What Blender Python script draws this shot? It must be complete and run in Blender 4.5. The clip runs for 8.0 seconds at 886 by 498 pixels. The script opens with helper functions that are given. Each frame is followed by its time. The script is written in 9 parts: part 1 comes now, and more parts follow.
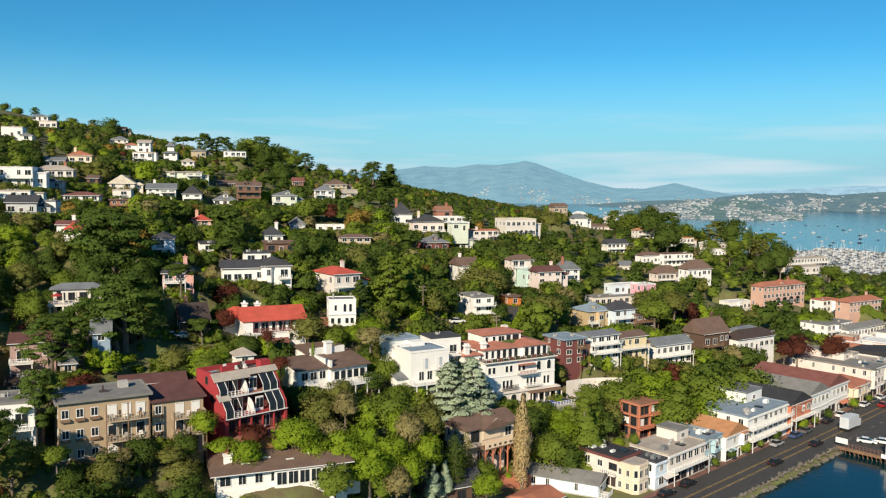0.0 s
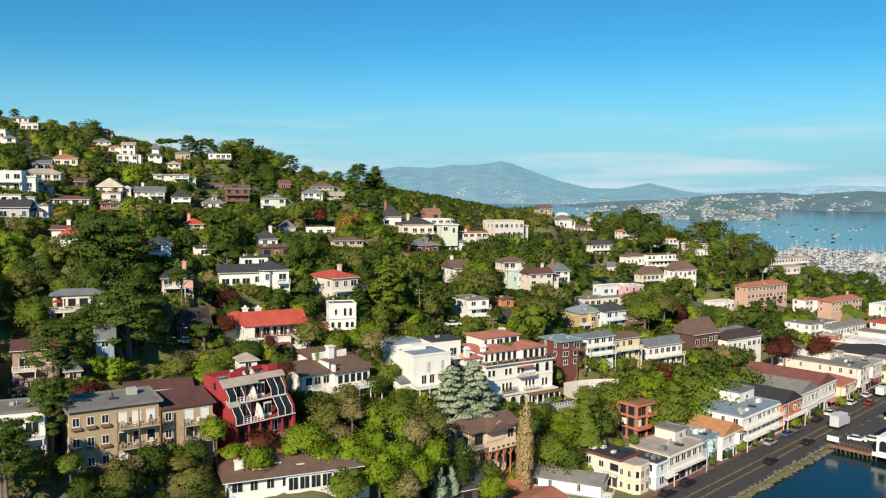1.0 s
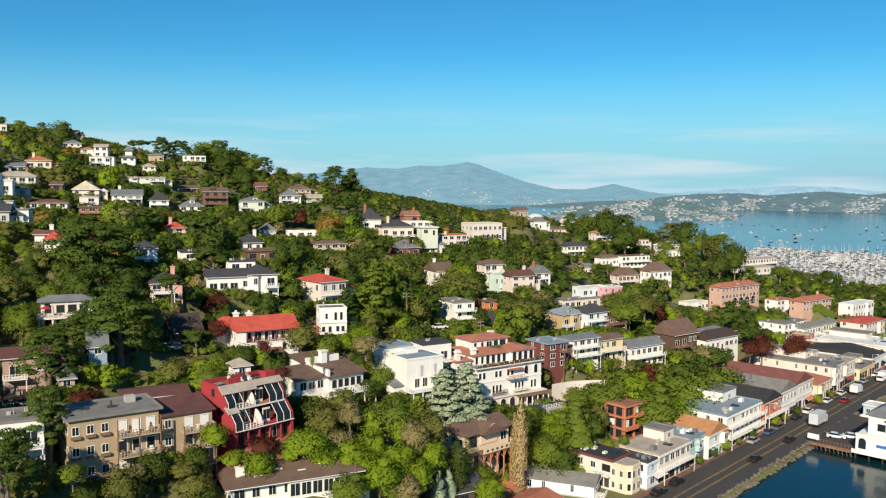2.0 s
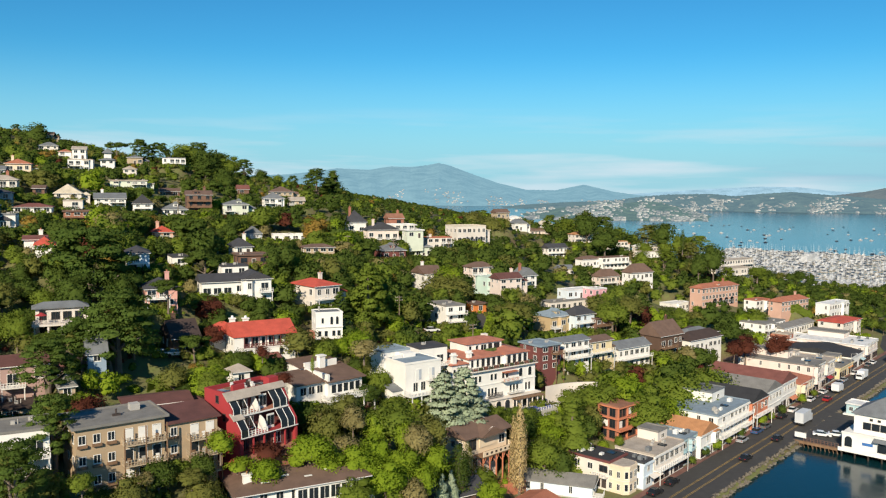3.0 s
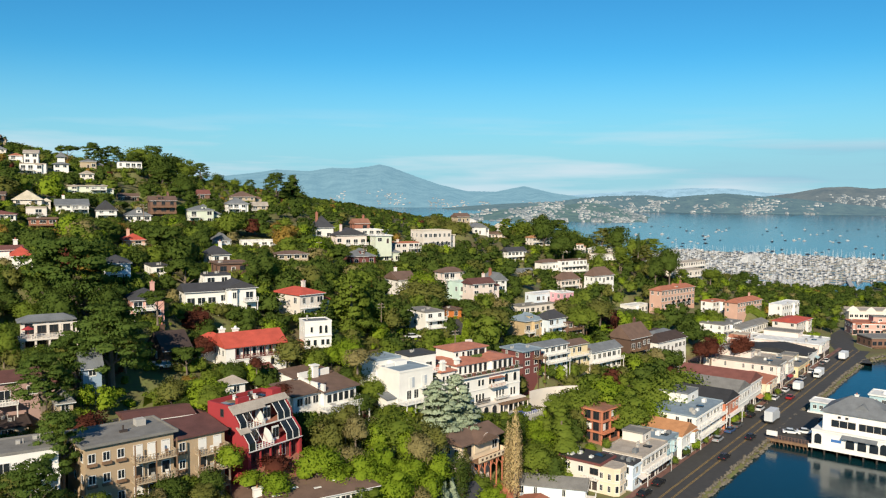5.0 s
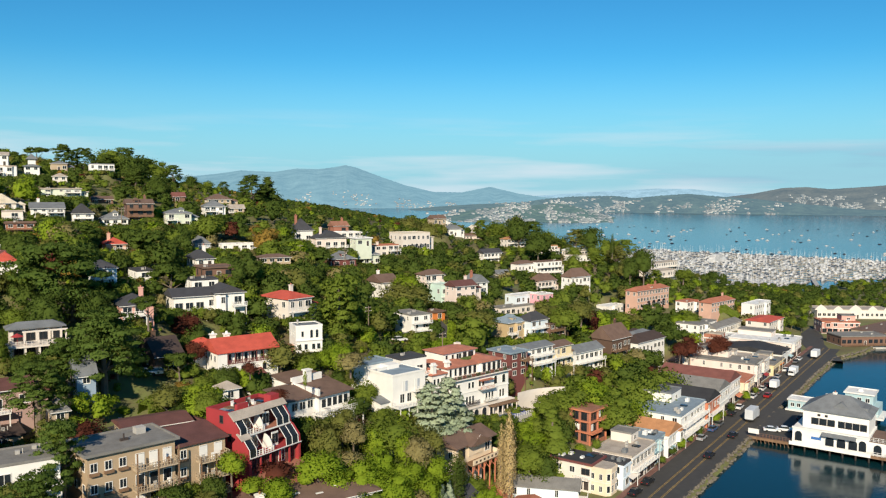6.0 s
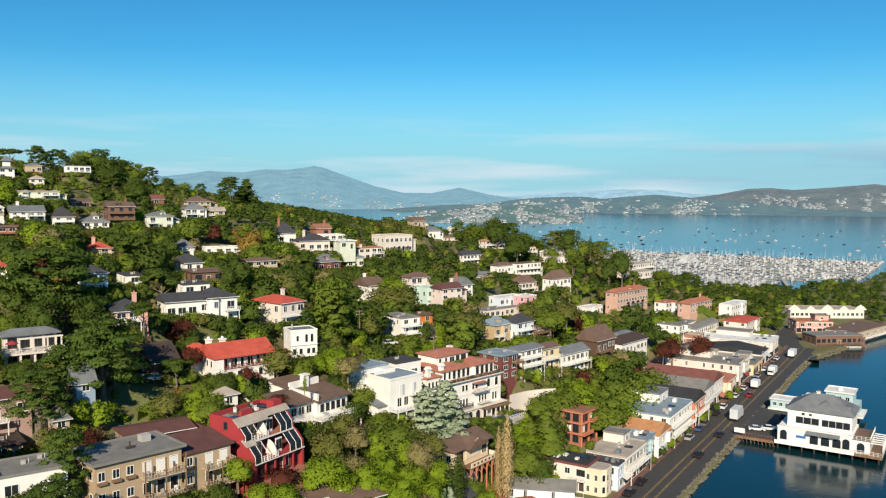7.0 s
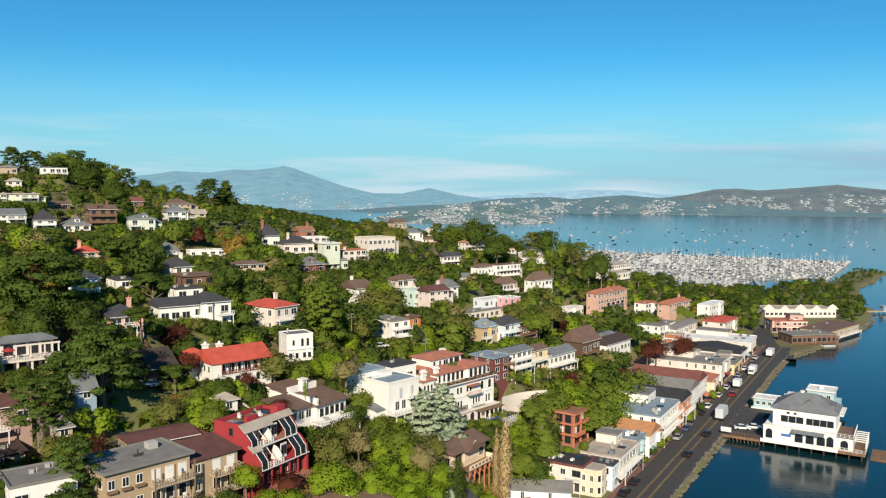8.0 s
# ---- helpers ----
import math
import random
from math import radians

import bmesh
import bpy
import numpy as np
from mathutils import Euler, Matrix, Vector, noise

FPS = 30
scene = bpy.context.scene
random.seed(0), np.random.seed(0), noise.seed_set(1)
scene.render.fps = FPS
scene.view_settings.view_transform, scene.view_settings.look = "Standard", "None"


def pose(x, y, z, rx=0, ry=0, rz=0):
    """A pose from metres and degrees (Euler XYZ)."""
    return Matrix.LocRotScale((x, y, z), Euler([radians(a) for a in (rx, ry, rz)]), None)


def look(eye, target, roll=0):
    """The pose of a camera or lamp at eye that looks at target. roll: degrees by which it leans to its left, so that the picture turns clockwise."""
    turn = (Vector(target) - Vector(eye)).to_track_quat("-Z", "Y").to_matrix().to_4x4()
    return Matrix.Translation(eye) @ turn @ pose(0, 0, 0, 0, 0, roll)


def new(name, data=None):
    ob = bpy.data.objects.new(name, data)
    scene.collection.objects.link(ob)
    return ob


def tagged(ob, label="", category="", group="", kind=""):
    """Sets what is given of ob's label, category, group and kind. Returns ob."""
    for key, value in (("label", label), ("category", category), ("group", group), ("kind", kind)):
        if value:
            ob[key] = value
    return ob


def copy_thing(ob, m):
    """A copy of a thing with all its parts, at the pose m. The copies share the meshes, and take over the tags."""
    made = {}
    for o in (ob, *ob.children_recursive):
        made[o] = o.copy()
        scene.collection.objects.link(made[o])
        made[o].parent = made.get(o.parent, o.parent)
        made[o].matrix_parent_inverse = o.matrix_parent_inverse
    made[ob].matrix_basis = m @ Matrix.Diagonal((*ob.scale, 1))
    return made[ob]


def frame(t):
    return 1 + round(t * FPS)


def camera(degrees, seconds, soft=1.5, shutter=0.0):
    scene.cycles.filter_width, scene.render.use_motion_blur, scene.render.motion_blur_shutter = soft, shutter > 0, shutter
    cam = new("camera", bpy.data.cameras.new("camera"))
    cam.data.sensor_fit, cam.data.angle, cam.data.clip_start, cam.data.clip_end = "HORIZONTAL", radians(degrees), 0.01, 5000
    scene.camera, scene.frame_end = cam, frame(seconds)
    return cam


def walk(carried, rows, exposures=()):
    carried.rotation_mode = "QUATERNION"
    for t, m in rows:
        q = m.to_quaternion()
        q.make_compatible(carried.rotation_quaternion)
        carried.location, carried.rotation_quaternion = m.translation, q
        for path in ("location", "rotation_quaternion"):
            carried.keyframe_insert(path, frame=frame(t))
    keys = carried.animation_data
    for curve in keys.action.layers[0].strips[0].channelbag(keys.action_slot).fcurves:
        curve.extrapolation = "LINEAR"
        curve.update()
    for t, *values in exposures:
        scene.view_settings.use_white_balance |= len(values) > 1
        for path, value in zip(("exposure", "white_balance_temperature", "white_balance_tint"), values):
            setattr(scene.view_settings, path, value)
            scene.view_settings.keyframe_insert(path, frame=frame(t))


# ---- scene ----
cam = camera(57.5, 8.0, 1.2)
PATH = [
    (0, (13.593, 3.319, 64.562), (13.622, 5.313, 64.409), 0.6),
    (0.5, (10.766, 2.765, 65.013), (10.821, 4.758, 64.861), 0.5),
    (1, (7.925, 2.407, 65.438), (8.015, 4.399, 65.286), 0.5),
    (1.5, (5.002, 2.157, 65.812), (5.137, 4.147, 65.661), 0.5),
    (3, (-3.742, 1.793, 66.905), (-3.495, 3.773, 66.758), 0.4),
    (3.5, (-6.646, 1.865, 67.365), (-6.361, 3.839, 67.219), 0.4),
    (4, (-9.363, 2.007, 67.771), (-9.045, 3.977, 67.626), 0.4),
    (4.5, (-12.263, 2.199, 68.141), (-11.909, 4.162, 67.997), 0.4),
    (6, (-21.055, 3.03, 69.144), (-20.577, 4.967, 69.003), 0.3),
    (6.5, (-24.078, 3.469, 69.519), (-23.561, 5.396, 69.379), 0.3),
    (7, (-27.102, 3.911, 69.897), (-26.549, 5.828, 69.758), 0.3),
    (7.5, (-30.156, 4.344, 70.333), (-29.567, 6.251, 70.195), 0.3),
    (8, (-33.202, 4.864, 70.708), (-32.576, 6.759, 70.57), 0.3),
]
walk(cam, [(t, look(eye, target, roll)) for t, eye, target, roll in PATH])

# ---- world, sun, exposure ----
SUN_AZ, SUN_EL = 202.0, 29.0          # clockwise from +y, above the horizon, in degrees
sky_world = bpy.data.worlds.new("sky")
scene.world = sky_world
sky_world.use_nodes = True
wn, wl = sky_world.node_tree.nodes, sky_world.node_tree.links
sky = wn.new("ShaderNodeTexSky")
sky.sky_type, sky.sun_disc = "NISHITA", False
sky.sun_elevation, sky.sun_rotation = radians(SUN_EL), radians(SUN_AZ)
sky.air_density, sky.dust_density, sky.ozone_density, sky.altitude = 0.9, 0.0, 3.0, 50
tint = wn.new("ShaderNodeHueSaturation")
tint.inputs["Saturation"].default_value = 1.2
cool = wn.new("ShaderNodeMixRGB")
cool.blend_type = "MULTIPLY"
cool.inputs[0].default_value = 1.0
cool.inputs[2].default_value = (0.375, 0.98, 1.08, 1)
wl.new(sky.outputs[0], tint.inputs["Color"])
wl.new(tint.outputs[0], cool.inputs[1])
# thin streaks of cloud low over the bay
way, stretch, wisps = wn.new("ShaderNodeTexCoord"), wn.new("ShaderNodeMapping"), wn.new("ShaderNodeTexNoise")
stretch.inputs["Scale"].default_value = (2.2, 2.2, 26.0)
stretch.inputs["Location"].default_value = (0.35, 0.0, 0.4)
wisps.inputs["Scale"].default_value, wisps.inputs["Detail"].default_value = 1.6, 5
thin, split, low, band, dose, cloud = wn.new("ShaderNodeMapRange"), wn.new("ShaderNodeSeparateXYZ"), wn.new("ShaderNodeMapRange"), wn.new("ShaderNodeMath"), wn.new("ShaderNodeMath"), wn.new("ShaderNodeMixRGB")
thin.inputs[1].default_value, thin.inputs[2].default_value = 0.46, 0.66
low.inputs[1].default_value, low.inputs[2].default_value, low.inputs[3].default_value, low.inputs[4].default_value = 0.035, 0.10, 1.0, 0.0
band.operation, dose.operation = "MULTIPLY", "MULTIPLY"
dose.inputs[1].default_value = 0.85
wl.new(way.outputs["Generated"], stretch.inputs["Vector"])
wl.new(stretch.outputs[0], wisps.inputs["Vector"])
wl.new(wisps.outputs[0], thin.inputs[0])
wl.new(way.outputs["Generated"], split.inputs[0])
wl.new(split.outputs["Z"], low.inputs[0])
wl.new(thin.outputs[0], band.inputs[0])
wl.new(low.outputs[0], band.inputs[1])
wl.new(band.outputs[0], dose.inputs[0])
wl.new(dose.outputs[0], cloud.inputs[0])
# pale sea haze towards the horizon
rim, haze = wn.new("ShaderNodeMapRange"), wn.new("ShaderNodeMixRGB")
rim.interpolation_type = "SMOOTHSTEP"
rim.inputs[1].default_value, rim.inputs[2].default_value, rim.inputs[3].default_value, rim.inputs[4].default_value = 0.0, 0.17, 0.92, 0.0
haze.inputs[2].default_value = (3.4, 6.2, 7.6, 1)
wl.new(split.outputs["Z"], rim.inputs[0])
wl.new(rim.outputs[0], haze.inputs[0])
wl.new(cool.outputs[0], haze.inputs[1])
wl.new(haze.outputs[0], cloud.inputs[1])
cloud.inputs[2].default_value = (6.6, 7.9, 8.7, 1)
# a dull blue bank of cloud low in the east
east, rise, sink, shape, bank = wn.new("ShaderNodeMapRange"), wn.new("ShaderNodeMapRange"), wn.new("ShaderNodeMapRange"), wn.new("ShaderNodeMapRange"), wn.new("ShaderNodeMixRGB")
for node, lo, hi, p, q in ((east, 0.40, 0.62, 0.0, 0.75), (rise, 0.004, 0.022, 0.0, 1.0), (sink, 0.036, 0.066, 1.0, 0.0), (shape, 0.36, 0.56, 0.25, 1.0)):
    node.interpolation_type = "SMOOTHSTEP"
    for port, value in zip((1, 2, 3, 4), (lo, hi, p, q)):
        node.inputs[port].default_value = value
wl.new(split.outputs["X"], east.inputs[0])
wl.new(split.outputs["Z"], rise.inputs[0])
wl.new(split.outputs["Z"], sink.inputs[0])
wl.new(wisps.outputs[0], shape.inputs[0])
amount = east.outputs[0]
for node in (rise, sink, shape):
    times = wn.new("ShaderNodeMath")
    times.operation = "MULTIPLY"
    wl.new(amount, times.inputs[0])
    wl.new(node.outputs[0], times.inputs[1])
    amount = times.outputs[0]
wl.new(amount, bank.inputs[0])
wl.new(cloud.outputs[0], bank.inputs[1])
bank.inputs[2].default_value = (2.9, 5.0, 6.7, 1)
wl.new(bank.outputs[0], wn["Background"].inputs[0])
wn["Background"].inputs[1].default_value = 0.081
sun = new("sun", bpy.data.lights.new("sun", "SUN"))
sun.data.energy, sun.data.angle, sun.data.color = 5.0, radians(0.55), (1.0, 0.88, 0.68)
az, el = radians(SUN_AZ), radians(SUN_EL)
sun.matrix_world = look((0, 0, 0), (-math.sin(az) * math.cos(el), -math.cos(az) * math.cos(el), -math.sin(el)))
sun.location = (0, 0, 300)
scene.view_settings.exposure = 0.3

# ---- materials ----
MATS = {}


def mat(name, col, rough=0.8, vary=0.18, scale=0.6, fine=6.0, bump=0.15, metal=0.0, spec=0.4, col2=None):
    """A surface with stains at one scale and grain at another, and fine relief."""
    if name in MATS:
        return MATS[name]
    m = bpy.data.materials.new(name)
    m.use_nodes = True
    n, k = m.node_tree.nodes, m.node_tree.links
    b = n["Principled BSDF"]
    tc = n.new("ShaderNodeTexCoord")
    big, small = n.new("ShaderNodeTexNoise"), n.new("ShaderNodeTexNoise")
    big.inputs["Scale"].default_value, big.inputs["Detail"].default_value = scale, 4
    small.inputs["Scale"].default_value, small.inputs["Detail"].default_value = fine, 5
    for t in (big, small):
        k.new(tc.outputs["Object"], t.inputs["Vector"])
    mixn = n.new("ShaderNodeMath")
    mixn.operation = "MULTIPLY_ADD"
    mixn.inputs[1].default_value = 0.6
    k.new(big.outputs[0], mixn.inputs[0])
    half = n.new("ShaderNodeMath")
    half.operation = "MULTIPLY"
    half.inputs[1].default_value = 0.4
    k.new(small.outputs[0], half.inputs[0])
    k.new(half.outputs[0], mixn.inputs[2])
    ramp = n.new("ShaderNodeMixRGB")
    lo = [c * (1 - vary) for c in col] if col2 is None else list(col2)
    ramp.inputs[1].default_value = (*lo, 1)
    ramp.inputs[2].default_value = (*[min(1, c * (1 + vary * 0.5)) for c in col], 1)
    mr = n.new("ShaderNodeMapRange")
    mr.inputs[1].default_value, mr.inputs[2].default_value = 0.35, 0.65
    k.new(mixn.outputs[0], mr.inputs[0])
    k.new(mr.outputs[0], ramp.inputs[0])
    k.new(ramp.outputs[0], b.inputs["Base Color"])
    b.inputs["Roughness"].default_value = rough
    b.inputs["Metallic"].default_value = metal
    b.inputs["Specular IOR Level"].default_value = spec
    if bump:
        bp = n.new("ShaderNodeBump")
        bp.inputs["Strength"].default_value, bp.inputs["Distance"].default_value = bump, 0.05
        k.new(small.outputs[0], bp.inputs["Height"])
        k.new(bp.outputs[0], b.inputs["Normal"])
    MATS[name] = m
    return m


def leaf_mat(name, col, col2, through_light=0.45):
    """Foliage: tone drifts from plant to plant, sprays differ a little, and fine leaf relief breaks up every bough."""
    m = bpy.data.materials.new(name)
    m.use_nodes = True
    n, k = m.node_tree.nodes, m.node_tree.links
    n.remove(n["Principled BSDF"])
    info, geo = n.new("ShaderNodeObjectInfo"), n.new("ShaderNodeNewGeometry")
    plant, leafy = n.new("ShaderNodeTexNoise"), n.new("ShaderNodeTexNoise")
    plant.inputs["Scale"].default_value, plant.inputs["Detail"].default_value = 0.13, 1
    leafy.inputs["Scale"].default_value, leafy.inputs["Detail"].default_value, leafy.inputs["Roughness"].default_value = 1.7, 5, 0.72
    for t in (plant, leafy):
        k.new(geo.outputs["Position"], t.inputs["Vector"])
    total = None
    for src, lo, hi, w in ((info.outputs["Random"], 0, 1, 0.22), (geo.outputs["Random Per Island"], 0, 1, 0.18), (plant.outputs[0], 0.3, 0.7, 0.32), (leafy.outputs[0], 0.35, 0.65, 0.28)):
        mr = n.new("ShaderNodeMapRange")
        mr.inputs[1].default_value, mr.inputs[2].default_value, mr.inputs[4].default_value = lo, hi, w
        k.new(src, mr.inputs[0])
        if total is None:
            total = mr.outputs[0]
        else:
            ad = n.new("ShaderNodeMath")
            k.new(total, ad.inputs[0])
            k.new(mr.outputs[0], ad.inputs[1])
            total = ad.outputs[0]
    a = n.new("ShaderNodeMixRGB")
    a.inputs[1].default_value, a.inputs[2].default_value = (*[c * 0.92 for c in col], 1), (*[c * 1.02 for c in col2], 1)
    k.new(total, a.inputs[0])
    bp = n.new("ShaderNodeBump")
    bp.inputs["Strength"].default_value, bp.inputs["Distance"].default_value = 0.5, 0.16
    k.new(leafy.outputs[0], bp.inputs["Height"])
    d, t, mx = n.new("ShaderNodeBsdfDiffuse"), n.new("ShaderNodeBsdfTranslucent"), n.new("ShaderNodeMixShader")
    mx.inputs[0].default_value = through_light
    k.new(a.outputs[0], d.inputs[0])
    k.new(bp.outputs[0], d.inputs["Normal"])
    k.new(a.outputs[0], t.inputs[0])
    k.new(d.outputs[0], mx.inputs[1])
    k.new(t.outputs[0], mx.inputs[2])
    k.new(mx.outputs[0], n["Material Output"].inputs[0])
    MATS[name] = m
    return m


WALLS = {
    "white": (0.80, 0.77, 0.72), "cream": (0.70, 0.63, 0.56), "tan": (0.46, 0.36, 0.25), "brick": (0.36, 0.15, 0.10),
    "palegreen": (0.62, 0.66, 0.54), "redwood": (0.19, 0.105, 0.075), "salmon": (0.60, 0.37, 0.28), "pink": (0.66, 0.36, 0.30),
    "paleblue": (0.66, 0.73, 0.78), "darkwood": (0.11, 0.065, 0.045), "bluegrey": (0.27, 0.35, 0.44), "mauve": (0.40, 0.27, 0.24),
    "pinkwhite": (0.74, 0.62, 0.55), "maroonwall": (0.17, 0.055, 0.05), "pinkbright": (0.72, 0.36, 0.40), "ochre": (0.50, 0.37, 0.21),
    "mint": (0.58, 0.74, 0.66), "orange": (0.62, 0.20, 0.05), "grey": (0.50, 0.50, 0.49), "peach": (0.74, 0.60, 0.44), "teal": (0.38, 0.52, 0.55),
    "yellow": (0.74, 0.60, 0.36), "terracotta": (0.55, 0.20, 0.11), "beige": (0.42, 0.31, 0.20), "crimson": (0.34, 0.035, 0.04),
}
ROOFS = {
    "tan": (0.42, 0.36, 0.30), "rust": (0.40, 0.15, 0.09), "slate": (0.17, 0.18, 0.19), "brown": (0.16, 0.10, 0.075), "cream": (0.66, 0.58, 0.46),
    "brownred": (0.20, 0.075, 0.06), "charcoal": (0.055, 0.055, 0.062), "red": (0.50, 0.085, 0.055), "maroon": (0.13, 0.055, 0.048),
    "darkbrown": (0.06, 0.04, 0.035), "greyroof": (0.21, 0.20, 0.185), "white": (0.72, 0.71, 0.69), "orange": (0.46, 0.22, 0.10),
    "bluegreyroof": (0.23, 0.29, 0.34), "brick": (0.30, 0.14, 0.09), "mint": (0.50, 0.62, 0.56), "tile": (0.44, 0.17, 0.11), "black": (0.035, 0.035, 0.038),
}


def wall_m(k):
    return mat("wall_" + k, WALLS[k], 0.85, 0.10, 0.35, 9.0, 0.10)


def roof_m(k):
    return mat("roof_" + k, ROOFS[k], 0.9, 0.25, 0.5, 5.0, 0.35)


GLASS = mat("window_glass", (0.022, 0.028, 0.034), 0.12, 0.5, 0.4, 1.2, 0.0, 0.0, 0.45)
FRAME = mat("white_paint", (0.74, 0.72, 0.68), 0.6, 0.08, 0.8, 9.0, 0.05)
DARKFRAME = mat("dark_frame", (0.06, 0.045, 0.04), 0.6, 0.2)
WOOD = mat("weathered_timber", (0.22, 0.13, 0.075), 0.85, 0.35, 0.8, 7.0, 0.3)
BARK = mat("bark", (0.20, 0.155, 0.12), 0.95, 0.4, 0.9, 8.0, 0.6)
CONC = mat("concrete", (0.42, 0.40, 0.37), 0.9, 0.22, 0.3, 5.0, 0.2)


# ---- geometry helpers ----
class Geo:
    """Collects vertices and faces of one mesh."""

    def __init__(self):
        self.v, self.f, self.m = [], [], []

    def add(self, verts, faces, m=0):
        o = len(self.v)
        self.v += [tuple(p) for p in verts]
        self.f += [tuple(o + i for i in q) for q in faces]
        self.m += [m] * len(faces)
        return self

    def box(self, x0, y0, z0, x1, y1, z1, m=0):
        v = [(x, y, z) for z in (z0, z1) for y in (y0, y1) for x in (x0, x1)]
        return self.add(v, [(0, 2, 3, 1), (4, 5, 7, 6), (0, 1, 5, 4), (2, 6, 7, 3), (0, 4, 6, 2), (1, 3, 7, 5)], m)

    def prism(self, pts, z0, z1, m=0):
        """An upright prism over a plan outline, counterclockwise from above."""
        n = len(pts)
        v = [(x, y, z0) for x, y in pts] + [(x, y, z1) for x, y in pts]
        f = [tuple(range(n))[::-1], tuple(range(n, 2 * n))] + [(i, (i + 1) % n, n + (i + 1) % n, n + i) for i in range(n)]
        return self.add(v, f, m)

    def rod(self, a, b, r, n=6, m=0, r2=None):
        a, b = Vector(a), Vector(b)
        q = (b - a).to_track_quat("Z", "Y")
        v = []
        for c, rr in ((a, r), (b, r if r2 is None else r2)):
            v += [c + q @ Vector((rr * math.cos(6.2832 * i / n), rr * math.sin(6.2832 * i / n), 0)) for i in range(n)]
        f = [(i, (i + 1) % n, n + (i + 1) % n, n + i) for i in range(n)] + [tuple(range(n))[::-1], tuple(range(n, 2 * n))]
        return self.add(v, f, m)

    def mesh(self, name, *mats):
        me = bpy.data.meshes.new(name)
        me.from_pydata(self.v, [], self.f)
        for m in mats:
            me.materials.append(m)
        if len(mats) > 1:
            me.polygons.foreach_set("material_index", self.m)
        me.update()
        return me


def part(name, geo, material, parent, label="", loc=None, rz=0.0):
    """One mesh object under a thing or under a part."""
    me = geo if isinstance(geo, bpy.types.Mesh) else geo.mesh(name, *(material if isinstance(material, (list, tuple)) else (material,)))
    ob = new(name, me)
    ob.parent = parent
    if loc is not None:
        ob.location = loc
    if rz:
        ob.rotation_euler = (0, 0, rz)
    if label:
        ob["label"] = label
    return ob


def thing(name, x, y, z, yaw, label, category, group=""):
    e = new(name)
    e.matrix_world = pose(x, y, z, 0, 0, yaw)
    e.empty_display_size = 0.5
    return tagged(e, label, category, group)


# ---- ground ----
WATER = 2.0      # level of the bay; the road lies some one and a half metres above it
ROAD0, ALONG, SEAWARD = np.array([59.2, 159.0]), np.array([0.760, 0.650]), np.array([0.650, -0.760])
ROAD_YAW = 40.5
NS, NU, DS, DU, S0 = 10, 9, 80.0, 50.0, -120.0
# spot heights of the hill: rows along the shore, columns inland
HILL = np.array([
    [1.8, 23.5, 40.6, 59.6, 73.1, 84.8, 97.3, 111.2, 125.7],
    [1.0, 22.0, 41.5, 52.7, 60.8, 73.8, 85.0, 98.7, 111.7],
    [1.4, 15.9, 32.9, 45.0, 54.2, 65.3, 75.9, 85.7, 97.2],
    [2.5, 11.8, 26.2, 40.5, 53.6, 61.2, 69.8, 76.6, 81.8],
    [2.6, 11.1, 18.3, 25.8, 45.2, 53.3, 59.2, 62.8, 65.0],
    [2.7, 9.5, 21.2, 26.6, 34.5, 42.3, 47.5, 49.9, 51.3],
    [3.4, 5.0, 12.6, 21.3, 27.9, 33.7, 36.6, 38.1, 39.1],
    [3.4, 4.6, 9.4, 15.6, 20.6, 24.1, 26.0, 26.9, 27.5],
    [3.4, 4.7, 8.2, 11.1, 13.4, 14.8, 15.5, 15.8, 15.8],
    [3.3, 4.8, 7.1, 7.2, 6.5, 5.8, 5.1, 4.6, 4.1],
])
PADS = [(-45.5, 154.5, 4.5, 27.6), (-37.0, 160.5, 5.5, 29.0)]      # level plots: x, y, radius, height


def shore(x, y):
    """Distance along the shore road, and inland from its kerb."""
    return (x - ROAD0[0]) * ALONG[0] + (y - ROAD0[1]) * ALONG[1], -((x - ROAD0[0]) * SEAWARD[0] + (y - ROAD0[1]) * SEAWARD[1])


def plan(s, u):
    """Back from shore coordinates to x, y."""
    return ROAD0[0] + s * ALONG[0] - u * SEAWARD[0], ROAD0[1] + s * ALONG[1] - u * SEAWARD[1]


def spline(t):
    return [-.5 * t + t * t - .5 * t ** 3, 1 - 2.5 * t * t + 1.5 * t ** 3, .5 * t + 2 * t * t - 1.5 * t ** 3, -.5 * t * t + .5 * t ** 3]


def smooth(a, b, x):
    t = np.clip((x - a) / (b - a), 0, 1)
    return t * t * (3 - 2 * t)


def coast(s):
    """How far seaward of the kerb line the water begins."""
    return np.interp(s, [-300, 0, 165, 190, 213, 246, 272, 316, 363, 430, 500, 578, 660], [15.5, 11.4, 9.1, 9.3, 16, 20, 27, 33, 32, 20, 14, 27, 30])


